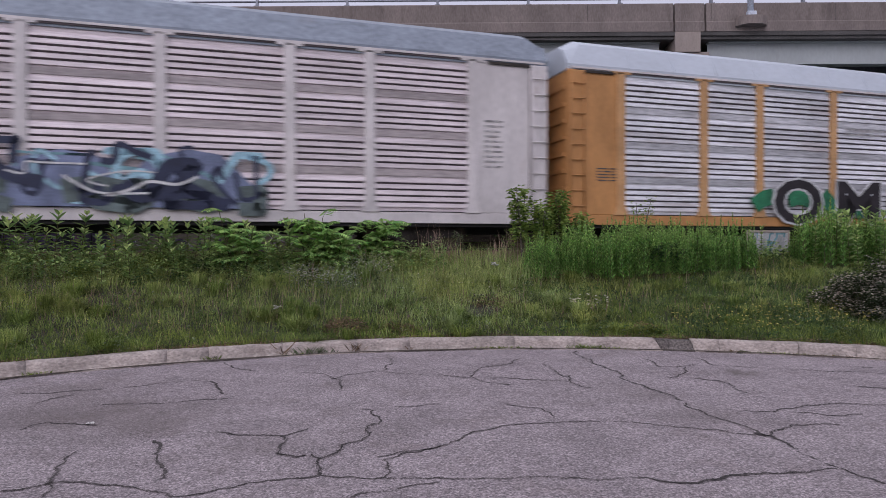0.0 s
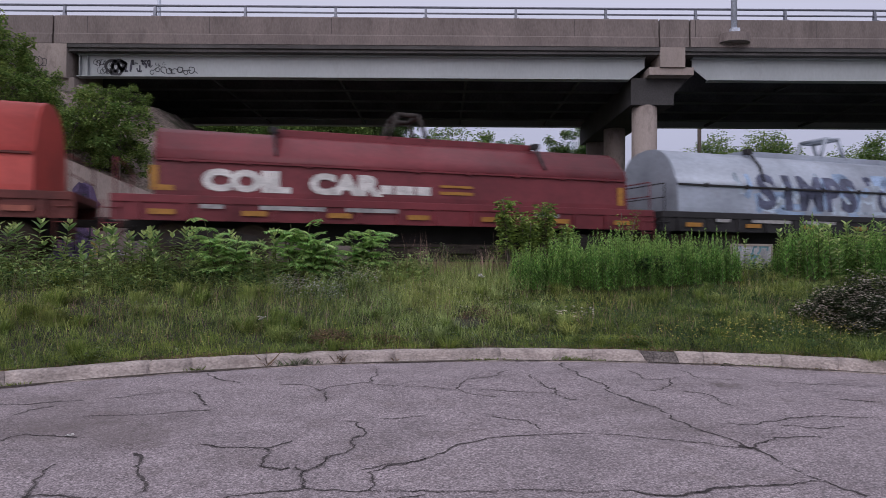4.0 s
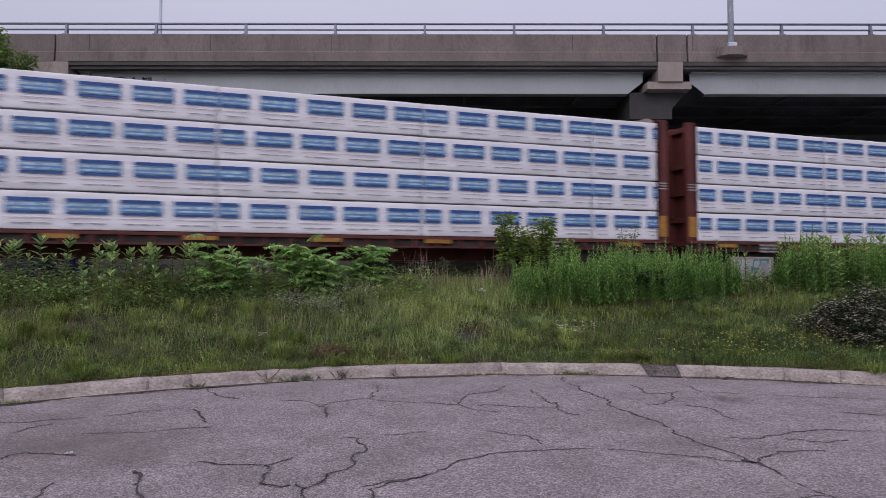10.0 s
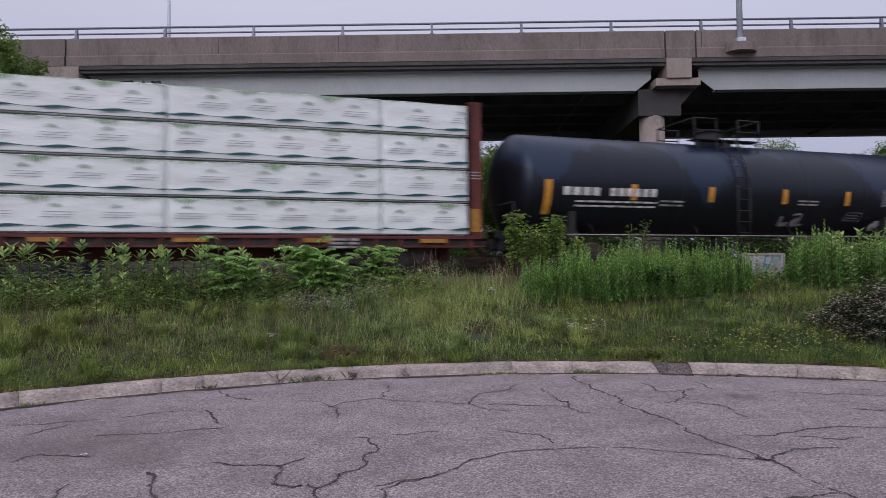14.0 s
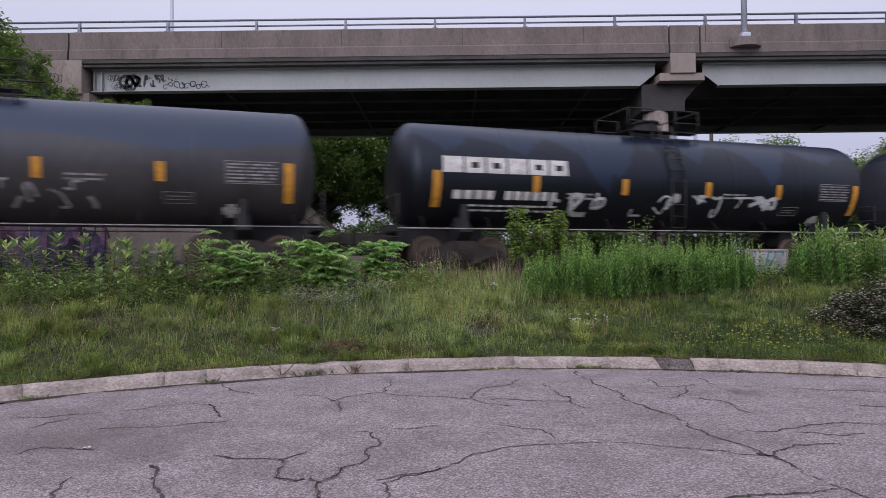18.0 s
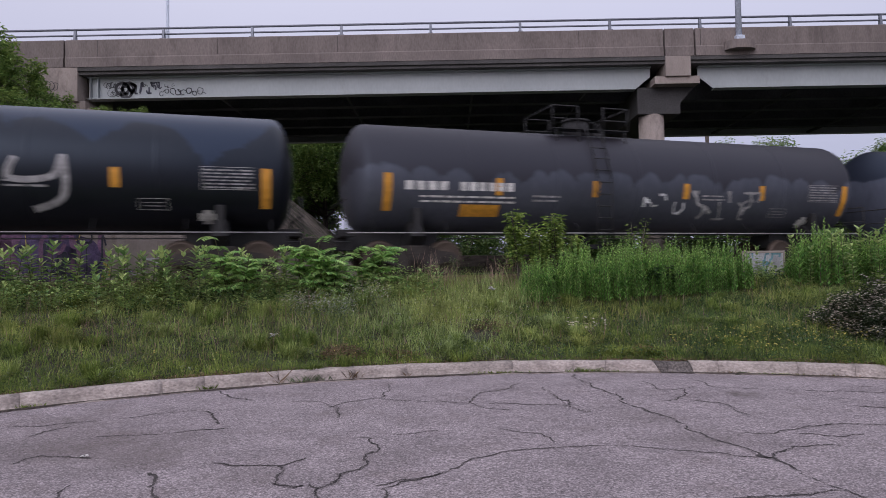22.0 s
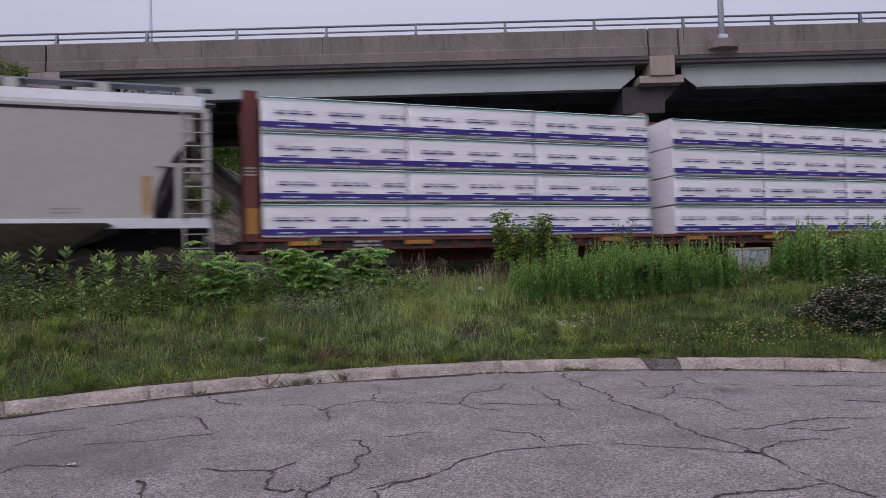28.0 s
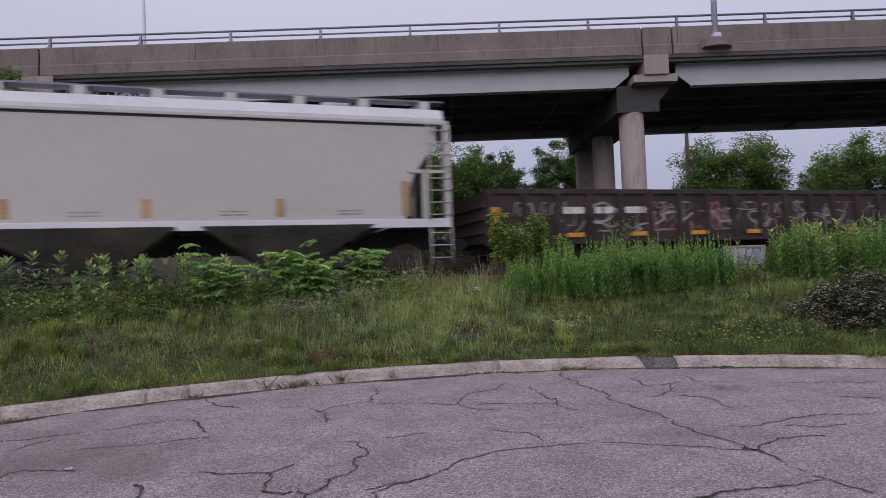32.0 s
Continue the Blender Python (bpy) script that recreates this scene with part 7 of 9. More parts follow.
def verge_spots(n, seed, keep):
    """Random places on the verge in front of the track: x, y, ground height and share of the way up."""
    rng = np.random.RandomState(seed)
    x, y = rng.uniform(-12.5, 13.5, n), rng.uniform(6.5, 20.0, n)
    q, r = x * TN.x + y * TN.y, np.hypot(x - CX, y - CY)
    d1 = r - CR - 0.2
    t = d1 / (d1 + np.maximum(0, 15.0 - q) + 1e-6)
    ok = (d1 > 0.0) & (q < 15.3) & (np.abs(x) < 0.74 * y) & (rng.rand(n) < keep(x, y, t, q))
    ok &= ~(((x - 0.54) / 0.36) ** 2 + ((y - 11.95) / 0.32) ** 2 < 1)
    x, y, t = x[ok], y[ok], t[ok]
    z = np.array([ground_z(a, b) for a, b in zip(x, y)])
    return x, y, z, t


def blades(name, material, label, n, seed, keep, h0, h1, width, bend, up_grow=0.0, tuft=0.0):
    rng = np.random.RandomState(seed + 500)
    x, y, z, t = verge_spots(n, seed, keep)
    m = len(x)
    if tuft:
        x, y = x + rng.normal(0, tuft, m), y + rng.normal(0, tuft, m)
    h = rng.uniform(h0, h1, m) * (1 + up_grow * t) * np.array([max(0.35, 0.9 + 0.75 * noise.noise((a * 0.9, b * 0.9, seed)) + 0.5 * noise.noise((a * 2.6, b * 2.6, seed + 5))) for a, b in zip(x, y)])
    a = rng.uniform(0, 2 * math.pi, m)
    w = width * rng.uniform(0.6, 1.4, m)
    bx, by = np.cos(a) * h * bend * rng.uniform(0.2, 1.3, m), np.sin(a) * h * bend * rng.uniform(0.2, 1.3, m)
    b2 = rng.uniform(-0.9, 0.9, m)
    sx, sy = np.cos(b2) * w * 0.5, np.sin(b2) * w * 0.5
    V = np.zeros((m, 5, 3))
    V[:, 0] = np.c_[x - sx, y - sy, z - 0.03]
    V[:, 1] = np.c_[x + sx, y + sy, z - 0.03]
    V[:, 2] = np.c_[x + sx * 0.8 + bx * 0.35, y + sy * 0.8 + by * 0.35, z + h * 0.6]
    V[:, 3] = np.c_[x - sx * 0.8 + bx * 0.35, y - sy * 0.8 + by * 0.35, z + h * 0.6]
    V[:, 4] = np.c_[x + bx, y + by, z + h * (1 - 0.25 * bend)]
    k = (np.arange(m) * 5)[:, None]
    F = np.c_[k, k + 1, k + 2, k + 3].tolist() + np.c_[k + 3, k + 2, k + 4].tolist()
    ob = new(name, mesh_of(name, V.reshape(-1, 3).tolist(), F, material))
    return tagged(ob, label, "grass", kind="stuff")


def clumps(x, y, s, k):
    return np.array([1.0 if noise.noise((a * s, b * s, k)) > 0.05 else 0.15 for a, b in zip(x, y)])


def pale_zone(x, y):
    return np.exp(-(((x + 0.1) / 1.9) ** 2 + ((y - 13.2) / 1.8) ** 2))


def dark_side(x):
    """The darker end of the verge, towards the right."""
    return 1 / (1 + np.exp(-(x - 2.6) / 0.7))


blades("short_grass", M["grass_short"], "short green grass on the verge by the kerb", 520000, 1, lambda x, y, t, q: (0.97 - 0.5 * t) * (0.5 + 0.5 * clumps(x, y, 1.7, 2)), 0.05, 0.16, 0.0065, 0.9)
blades("tall_grass", M["grass_tall"], "tall rough grass on the railway bank", 300000, 2, lambda x, y, t, q: (0.9 * t - 0.06) * clumps(x, y, 1.3, 6) * (1 - 0.25 * dark_side(x)), 0.14, 0.32, 0.0065, 0.8, 0.45)
blades("pale_grass", M["grass_pale"], "pale fine grass bent over on the bank", 180000, 3, lambda x, y, t, q: 0.015 + 0.75 * pale_zone(x, y), 0.18, 0.36, 0.0060, 1.0, 0.3)
blades("crest_grass", M["grass_pale"], "long arching grass near the crest of the bank", 80000, 6, lambda x, y, t, q: 0.65 * (q > 12.2) * (q < 14.6) * np.exp(-((x - 0.9) / 1.8) ** 2), 0.36, 0.68, 0.0075, 0.6, 0.1)
blades("straw_grass", M["grass_straw"], "dry straw-coloured grass stems", 70000, 4, lambda x, y, t, q: (0.04 + 0.34 * np.exp(-((x + 4.0) / 2.6) ** 2 - ((t - 0.42) / 0.22) ** 2)), 0.16, 0.30, 0.0042, 0.5, 0.3)
blades("seeding_grass", M["seed_head"], "tall purple-brown seeding grass at the crest", 40000, 5, lambda x, y, t, q: 0.55 * (q > 13.7) * np.exp(-((x - 0.9) / 1.4) ** 2), 0.50, 0.86, 0.0085, 0.3, 0.1)
blades("brown_stems", M["seed_head"], "brown grass stems on the bank", 60000, 8, lambda x, y, t, q: 0.08 * (t > 0.2) * (t < 0.8), 0.22, 0.44, 0.0050, 0.4, 0.2)
blades("weedy_grass", M["grass_tall"], "long green grass among the milkweeds", 90000, 9, lambda x, y, t, q: 0.4 * (q > 13.3) * (q < 15.0) * (x < -1.2), 0.16, 0.36, 0.0075, 0.7, 0.1)
blades("damp_grass", M["clover"], "dark green grass at the right end of the verge", 200000, 7, lambda x, y, t, q: 0.55 * dark_side(x) * (0.4 + 0.6 * clumps(x, y, 1.5, 12)), 0.12, 0.30, 0.0065, 0.9, 0.3)


def tussocks(n, seed):
    """Arching tufts of grass that break up the verge into lumps."""
    rng = random.Random(seed)
    xs, ys, zs, ts = verge_spots(n, seed, lambda x, y, t, q: 0.25 + 0.75 * t)
    for kind, name in ((0, "grass_short"), (1, "grass_tall"), (2, "grass_pale")):
        lv = Leaves()
        for k, (x, y, z, t) in enumerate(zip(xs, ys, zs, ts)):
            pale = pale_zone(np.array([x]), np.array([y]))[0]
            if (2 if pale > rng.random() * 1.1 else k % 2) != kind:
                continue
            r, h = rng.uniform(0.10, 0.26), rng.uniform(0.16, 0.40) * (0.7 + 0.5 * t)
            for _ in range(int(150 + 250 * r)):
                w, d = rng.uniform(0, 6.283), r * 0.6 * math.sqrt(rng.random())
                c, s_ = math.cos(w), math.sin(w)
                hh = h * rng.uniform(0.5, 1.1)
                p = Vector((x + c * d, y + s_ * d, z - 0.02))
                mid = p + Vector((c * r * 0.5, s_ * r * 0.5, hh * 0.8))
                tip = mid + Vector((c * r * rng.uniform(0.2, 0.9), s_ * r * rng.uniform(0.2, 0.9), hh * rng.uniform(-0.15, 0.25)))
                o = Vector((-s_, c, 0)) * 0.0034
                i = len(lv.v)
                lv.v += [p - o, p + o, mid + o, mid - o, tip]
                lv.f += [(i, i + 1, i + 2, i + 3), (i + 3, i + 2, i + 4)]
        tagged(new("grass_tussocks", lv.mesh("grass_tussocks", M[name])), "arching tufts of grass on the verge", "grass", kind="stuff")


tussocks(1000, 77)


def dots(name, material, label, n, seed, cx, cy, rx, ry, h0, h1, size):
    """Small flower heads on thin stalks, scattered over a patch."""
    rng, lv = random.Random(seed), Leaves()
    for _ in range(n):
        a, d = rng.uniform(0, 6.283), math.sqrt(rng.random())
        x, y = cx + rx * d * math.cos(a), cy + ry * d * math.sin(a)
        z = ground_z(x, y) + rng.uniform(h0, h1)
        for k in range(3):
            w = rng.uniform(0, 6.283)
            lv.leaf((x, y, z), (math.cos(w), math.sin(w), rng.uniform(-0.2, 0.9)), size * rng.uniform(0.7, 1.3), size)
    tagged(new(name, lv.mesh(name, material)), label, "wildflowers", kind="stuff")


def weeds(name, material, label, n, seed, keep, h0, h1, size):
    """Low broad-leaved weeds: short sprigs with leaves in all directions."""
    rng, lv = random.Random(seed), Leaves()
    xs, ys, zs, ts = verge_spots(n, seed, keep)
    for x, y, z in zip(xs, ys, zs):
        h = rng.uniform(h0, h1)
        for k in range(6):
            w, f = rng.uniform(0, 6.283), rng.random()
            lv.leaf((x + rng.gauss(0, 0.03), y + rng.gauss(0, 0.03), z + h * f), (math.cos(w), math.sin(w), rng.uniform(-0.1, 0.9)), size * rng.uniform(0.6, 1.4), size * rng.uniform(0.3, 0.6))
    tagged(new(name, lv.mesh(name, material)), label, "weeds", kind="stuff")


weeds("clover_weeds", M["clover"], "low dark clover and plantain in the grass", 52000, 21, lambda x, y, t, q: (0.85 - 0.75 * t) * (0.3 + 0.7 * clumps(x, y, 1.1, 4)), 0.03, 0.16, 0.042)
weeds("damp_weeds", M["dark_leaf"], "dark broad-leaved weeds at the right end of the verge", 26000, 24, lambda x, y, t, q: 0.8 * dark_side(x) * clumps(x, y, 1.1, 14), 0.05, 0.30, 0.06)
weeds("grey_weeds", M["mound_leaf"], "grey-green low weeds in the grass", 14000, 22, lambda x, y, t, q: 0.3 * clumps(x, y, 0.8, 9), 0.08, 0.28, 0.05)
weeds("grey_weed_patch", M["mound_leaf"], "low patch of grey-green weeds in flower", 60000, 25, lambda x, y, t, q: 1.0 * (np.exp(-((x + 2.5) / 0.75) ** 2 - ((y - 12.5) / 0.4) ** 2) + np.exp(-((x + 1.7) / 0.45) ** 2 - ((y - 13.5) / 0.4) ** 2) + 0.6 * np.exp(-((x + 1.0) / 0.5) ** 2 - ((y - 13.1) / 0.3) ** 2) > 0.35), 0.10, 0.42, 0.045)
weeds("dark_crest_weeds", M["dark_leaf"], "dark green undergrowth below the crest", 60000, 26, lambda x, y, t, q: (q > 12.9) * (q < 14.9) * (0.30 * (x < -1.6) * clumps(x, y, 1.2, 30) + 0.9 * (x > 3.2)), 0.08, 0.40, 0.075)
weeds("grey_crest_weeds", M["mound_leaf"], "grey-green undergrowth between the milkweeds", 40000, 27, lambda x, y, t, q: 0.5 * (q > 13.4) * (q < 15.0) * (x < -1.6), 0.08, 0.38, 0.06)
weeds("crest_weeds", M["milkweed"], "mixed green weeds along the crest", 40000, 23, lambda x, y, t, q: 0.9 * (q > 13.3) * (np.abs(x - 0.9) > 1.1), 0.12, 0.62, 0.095)
dots("white_wildflowers", M["flower_white"], "tiny white wildflowers in the grass", 420, 11, -2.5, 12.5, 0.75, 0.45, 0.25, 0.46, 0.020)
dots("white_flower_patch", M["flower_white"], "tiny white wildflowers in the grass", 320, 16, -1.7, 13.5, 0.5, 0.45, 0.25, 0.46, 0.020)
dots("white_daisies", M["flower_white"], "white daisies in the grass", 26, 12, 2.45, 11.9, 0.4, 0.4, 0.2, 0.32, 0.040)
dots("yellow_wildflowers", M["flower_yellow"], "small yellow wildflowers by the kerb", 260, 13, 5.6, 11.0, 2.0, 0.9, 0.12, 0.28, 0.026)
dots("yellow_specks", M["flower_yellow"], "scattered yellow flowers in the grass", 70, 14, -4.0, 10.5, 3.0, 1.2, 0.10, 0.25, 0.020)
dots("pale_wildflowers", M["flower_white"], "pale wildflowers in the grass", 160, 15, 0.2, 12.6, 1.5, 1.0, 0.15, 0.4, 0.018)


def at_bank(u, q):
    p = TU * u + TN * q
    return p.x, p.y, ground_z(p.x, p.y)


def milkweed(seed, h):
    rng = random.Random(seed)
    t = thing("milkweed", "leafy green milkweed plant with broad paired leaves", "plant", "milkweed on the bank")
    st, lv = Leaves(), Leaves()
    lean = (rng.uniform(-0.14, 0.14), rng.uniform(-0.14, 0.14))
    st.stalk((0, 0, -0.05), (lean[0] * h, lean[1] * h, h), 0.010, 0.005)
    z, k = 0.22 * h, 0
    while z < h:
        f = z / h
        a = k * 1.57 + rng.uniform(-0.3, 0.3)
        L = 0.215 * (1.0 if f < 0.75 else 1.5 - 0.68 * f) * rng.uniform(0.8, 1.15)
        for s in (0, math.pi):
            lv.broad((lean[0] * z, lean[1] * z, z), (math.cos(a + s), math.sin(a + s), rng.uniform(0.2, 0.7) + 0.8 * (f > 0.85)), L, L * 0.52)
        z += 0.078 * rng.uniform(0.8, 1.2)
        k += 1
    leaf_part("stalk", st, M["stem"], t)
    leaf_part("foliage", lv, M["milkweed"], t)
    return t


rng = random.Random(7)
more = [(rng.uniform(-6.5, 1.2), rng.uniform(14.0, 14.9), rng.uniform(0.8, 1.12)) for _ in range(60)] + [(rng.uniform(-5.5, -1.0), rng.uniform(13.0, 14.2), rng.uniform(0.5, 0.85)) for _ in range(20)]
protos = [milkweed(100 + k, 1.0) for k in range(5)]
tall = [milkweed(120 + k, 1.42) for k in range(3)]
spots = [(-2.26, 12.7, 0.93), (-2.09, 13.9, 0.9), (-1.65, 14.4, 1.0), (-0.69, 14.06, 0.98), (-0.45, 13.4, 0.82), (-0.21, 14.3, 0.85), (0.58, 13.2, 0.85), (1.06, 14.1, 0.95), (0.75, 14.3, 0.8), (-3.0, 14.4, 1.2),
         (-3.4, 14.3, 1.22), (-4.0, 14.2, 1.12), (-4.3, 14.4, 1.08), (-4.9, 14.3, 1.05), (-5.3, 14.5, 1.0), (-1.35, 14.6, 0.95), (-1.0, 14.8, 0.95), (-1.8, 14.8, 0.9), (-2.5, 14.6, 1.0), (-3.65, 13.5, 0.8),
         (12.75, 13.6, 1.0), (13.4, 13.0, 1.28), (13.6, 12.5, 1.41), (13.55, 12.1, 1.45), (13.9, 12.0, 1.45), (14.9, 12.1, 1.4), (14.6, 11.7, 1.5), (13.7, 11.6, 1.15), (13.0, 12.2, 1.1), (14.2, 12.5, 1.45), (15.2, 12.6, 1.5), (15.8, 12.4, 1.45), (16.4, 12.8, 1.5)] + more
used = set()
for k, (u, q, h) in enumerate(spots):
    x, y, z = at_bank(u, q)
    m = pose(x, y, z, 0, 0, rng.uniform(0, 360))
    base, h = (tall[k % 3], h / 1.42) if u > 12 else (protos[k % 5], 0.92 * h)
    if base in used:
        ob = copy_thing(base, m)
        ob.scale = (h, h, h)
    else:
        used.add(base)
        base.matrix_basis = m @ Matrix.Scale(h, 4)


def sumac(seed, h, spread):
    rng = random.Random(seed)
    t = thing("tree_of_heaven_sapling", "bright green sapling with long feathered leaves", "plant", "feather-leaved saplings on the bank")
    st, lv = Leaves(), Leaves()
    for s in range(6):
        top = Vector((rng.uniform(-0.45, 0.45) * spread, rng.uniform(-0.3, 0.3) * spread, h * rng.uniform(0.45, 0.80)))
        st.stalk((top.x * 0.3, top.y * 0.3, -0.05), top, 0.013, 0.008)
        for k in range(10):
            a = k * 2.4 + rng.uniform(-0.4, 0.4)
            L = rng.uniform(0.42, 0.66)
            way = Vector((math.cos(a), math.sin(a), rng.uniform(0.30, 1.3))).normalized()
            base = top * rng.uniform(0.25, 1.0)
            prev = base
            for j in range(1, 11):
                f = j / 10
                p = base + way * L * f + Vector((0, 0, -0.45 * L * f * f))
                st.stalk(prev, p, 0.004)
                d = (p - prev).normalized()
                side = d.cross(Vector((0, 0, 1))).normalized()
                if j > 1:
                    for sg in (-1, 1):
                        lv.leaf(p, side * sg + d * 0.35 + Vector((0, 0, -0.35)), 0.195 * (1.1 - 0.5 * f), 0.058, fold=0.12)
                prev = p
            lv.leaf(prev, way + Vector((0, 0, -0.6)), 0.10, 0.04)
    leaf_part("stalk", st, M["stem"], t)
    leaf_part("foliage", lv, M["sumac"], t)
    return t


for seed, u, q, h, sp in ((201, 0.05, 13.9, 1.56, 0.8), (203, 1.55, 14.1, 1.56, 0.85), (204, 1.90, 14.0, 1.25, 0.7), (205, 2.95, 14.2, 1.42, 0.7)):
    ob = sumac(seed, h, sp)
    ob.matrix_basis = pose(*at_bank(u, q))


def goldenrod(seed, n, h, r):
    rng = random.Random(seed)
    t = thing("goldenrod_clump", "dense green goldenrod clump not yet in bloom", "plant", "goldenrod clumps on the bank")
    st, lv, tips = Leaves(), Leaves(), Leaves()
    for _ in range(n):
        a, d = rng.uniform(0, 6.283), r * math.sqrt(rng.random())
        x, y, hh = d * math.cos(a), d * math.sin(a), h * (0.62 + 0.62 * rng.random() ** 1.6) * (1 - 0.12 * (d / r) ** 2)
        lx, ly = rng.uniform(-0.08, 0.08), rng.uniform(-0.08, 0.08)
        st.stalk((x, y, -0.08), (x + lx, y + ly, hh), 0.006, 0.003)
        z, k = 0.12, 0
        while z < hh:
            f = z / hh
            b = k * 2.399 + a
            L = 0.125 * (1.05 - 0.78 * f ** 2.5)
            (tips if f > 0.74 else lv).leaf((x + lx * f, y + ly * f, z), (math.cos(b), math.sin(b), 0.65 + 0.9 * f), L, 0.036, fold=0.1)
            z += 0.030 * rng.uniform(0.8, 1.2)
            k += 1
    leaf_part("stalk", st, M["stem"], t)
    leaf_part("foliage", lv, M["goldenrod"], t)
    leaf_part("shoot_tip", tips, M["goldenrod_tip"], t, "paler green shoot tips")
    return t


gprotos = [goldenrod(301, 34, 1.08, 0.36), goldenrod(302, 30, 1.0, 0.34), goldenrod(303, 36, 1.15, 0.40)]
gspots = []
rng = random.Random(31)
for u0, u1, q0, q1, n, s in ((6.1, 7.6, 12.6, 13.4, 11, 0.98), (7.5, 11.5, 12.3, 13.3, 24, 1.0), (13.2, 17.5, 12.0, 13.2, 24, 1.2), (8.2, 9.4, 12.3, 12.7, 4, 0.95)):
    for k in range(n):
        gspots.append((u0 + (u1 - u0) * (k + rng.random()) / n, rng.uniform(q0, q1), s * rng.uniform(0.74, 1.14)))
for k, (u, q, s) in enumerate(gspots):
    x, y, z = at_bank(u, q)
    m = pose(x, y, z, 0, 0, rng.uniform(0, 360))
    if k < 3:
        gprotos[k].matrix_basis = m @ Matrix.Scale(s, 4)
    else:
        ob = copy_thing(gprotos[k % 3], m)
        ob.scale = (s, s, s)


def woody(name, seed, h, spread, n_limbs, n_leaf, size, leaf_m, label, category, group="", trunk_r=0.02, crown_from=0.35):
    """A small bush: limbs from the ground, leaves round their upper parts."""
    rng = random.Random(seed)
    t = thing(name, label, category, group)
    lv, bm = Leaves(), nbm()
    for k in range(n_limbs):
        a = rng.uniform(0, 6.283)
        tip = Vector((math.cos(a) * spread * rng.uniform(0.2, 1), math.sin(a) * spread * rng.uniform(0.2, 1), h * rng.uniform(0.7, 1.0)))
        mid = Vector((tip.x * 0.35, tip.y * 0.35, tip.z * 0.5))
        rod(bm, (0, 0, -0.1), mid, trunk_r, 5, trunk_r * 0.7)
        rod(bm, mid, tip, trunk_r * 0.7, 5, trunk_r * 0.25)
        for _ in range(n_leaf // n_limbs):
            f = crown_from + (1 - crown_from) * rng.random() ** 0.8
            p = mid.lerp(tip, max(0, f * 2 - 1)) if f > 0.5 else Vector((0, 0, 0)).lerp(mid, f * 2)
            w = rng.uniform(0, 6.283)
            p = p + Vector((math.cos(w), math.sin(w), rng.uniform(-0.5, 0.8))) * rng.uniform(0.02, 0.16) * (1.3 - 0.6 * f) * h / 1.8
            lv.leaf(p, (math.cos(w), math.sin(w), rng.uniform(-0.4, 0.5)), size * rng.uniform(0.7, 1.25), size * 0.55)
    part("limb", bm, M["bark"], t)
    leaf_part("foliage", lv, leaf_m, t)
    return t


for seed, u, q, h, sp, n in ((401, 6.35, 14.1, 1.95, 0.26, 560), (402, 7.25, 14.1, 2.0, 0.22, 520), (403, 6.8, 14.0, 1.6, 0.30, 520), (404, 7.75, 14.0, 1.35, 0.25, 320)):
    woody("maple_sapling", seed, h, sp, 6, n, 0.15, M["sapling"], "young yellow-green sapling growing out of the weeds", "sapling", "saplings on the bank").matrix_basis = pose(*at_bank(u, q))
woody("thin_sapling", 405, 1.75, 0.32, 3, 190, 0.09, M["sapling"], "thin leaning sapling with few leaves", "sapling").matrix_basis = pose(*at_bank(9.45, 14.0))
woody("thistle", 406, 1.0, 0.12, 2, 90, 0.07, M["mound_leaf"], "dark thin weed stalk at the crest", "plant").matrix_basis = pose(*at_bank(4.95, 14.6))


def flower_mound(seed, x, y, rx, ry, h, n):
    rng = random.Random(seed)
    t = thing("flowering_bush", "low grey-green bush covered in tiny white flowers", "bush", "", pose(x, y, ground_z(x, y)))
    lv, fl, st = Leaves(), Leaves(), Leaves()
    for _ in range(n):
        a, e = rng.uniform(0, 6.283), math.asin(rng.random())
        d = rng.uniform(0.78, 1.03) * (1 + 0.55 * noise.noise((math.cos(a) * 2.2, math.sin(a) * 2.2, e * 2.5 + seed)) + 0.2 * noise.noise((math.cos(a) * 7, math.sin(a) * 7, e * 7 + seed)))
        p = Vector((rx * d * math.cos(a) * math.cos(e), ry * d * math.sin(a) * math.cos(e), h * d * math.sin(e)))
        w = rng.uniform(0, 6.283)
        lv.leaf(p, (math.cos(w), math.sin(w), rng.uniform(-0.2, 0.8)), 0.065, 0.028)
        if rng.random() < 0.24 + 0.4 * noise.noise(p * 5):
            for k in range(2):
                w = rng.uniform(0, 6.283)
                fl.leaf(p * 1.04, (math.cos(w), math.sin(w), 0.5), rng.uniform(0.034, 0.055), 0.036)
    for k in range(60):
        a = rng.uniform(0, 6.283)
        st.stalk((0, 0, -0.05), (rx * 0.85 * math.cos(a), ry * 0.85 * math.sin(a), h * rng.uniform(0.2, 0.7)), 0.008, 0.004)
    leaf_part("foliage", lv, M["mound_dark"], t)
    leaf_part("flower", fl, M["flower_dusty"], t, "tiny greyish white flower heads")
    leaf_part("stalk", st, M["stem"], t)


flower_mound(501, 7.75, 11.9, 0.95, 0.85, 0.78, 10000)
flower_mound(502, 8.75, 11.7, 0.9, 0.8, 0.72, 6000)
flower_mound(503, 7.25, 11.25, 0.55, 0.45, 0.42, 3500)


# ---- the edge of the kerb: dead thatch, leaves, tufts in the joints ----
M["thatch"] = leafy("dead_thatch", (0.10, 0.07, 0.05), (0.26, 0.19, 0.13), trans=0)


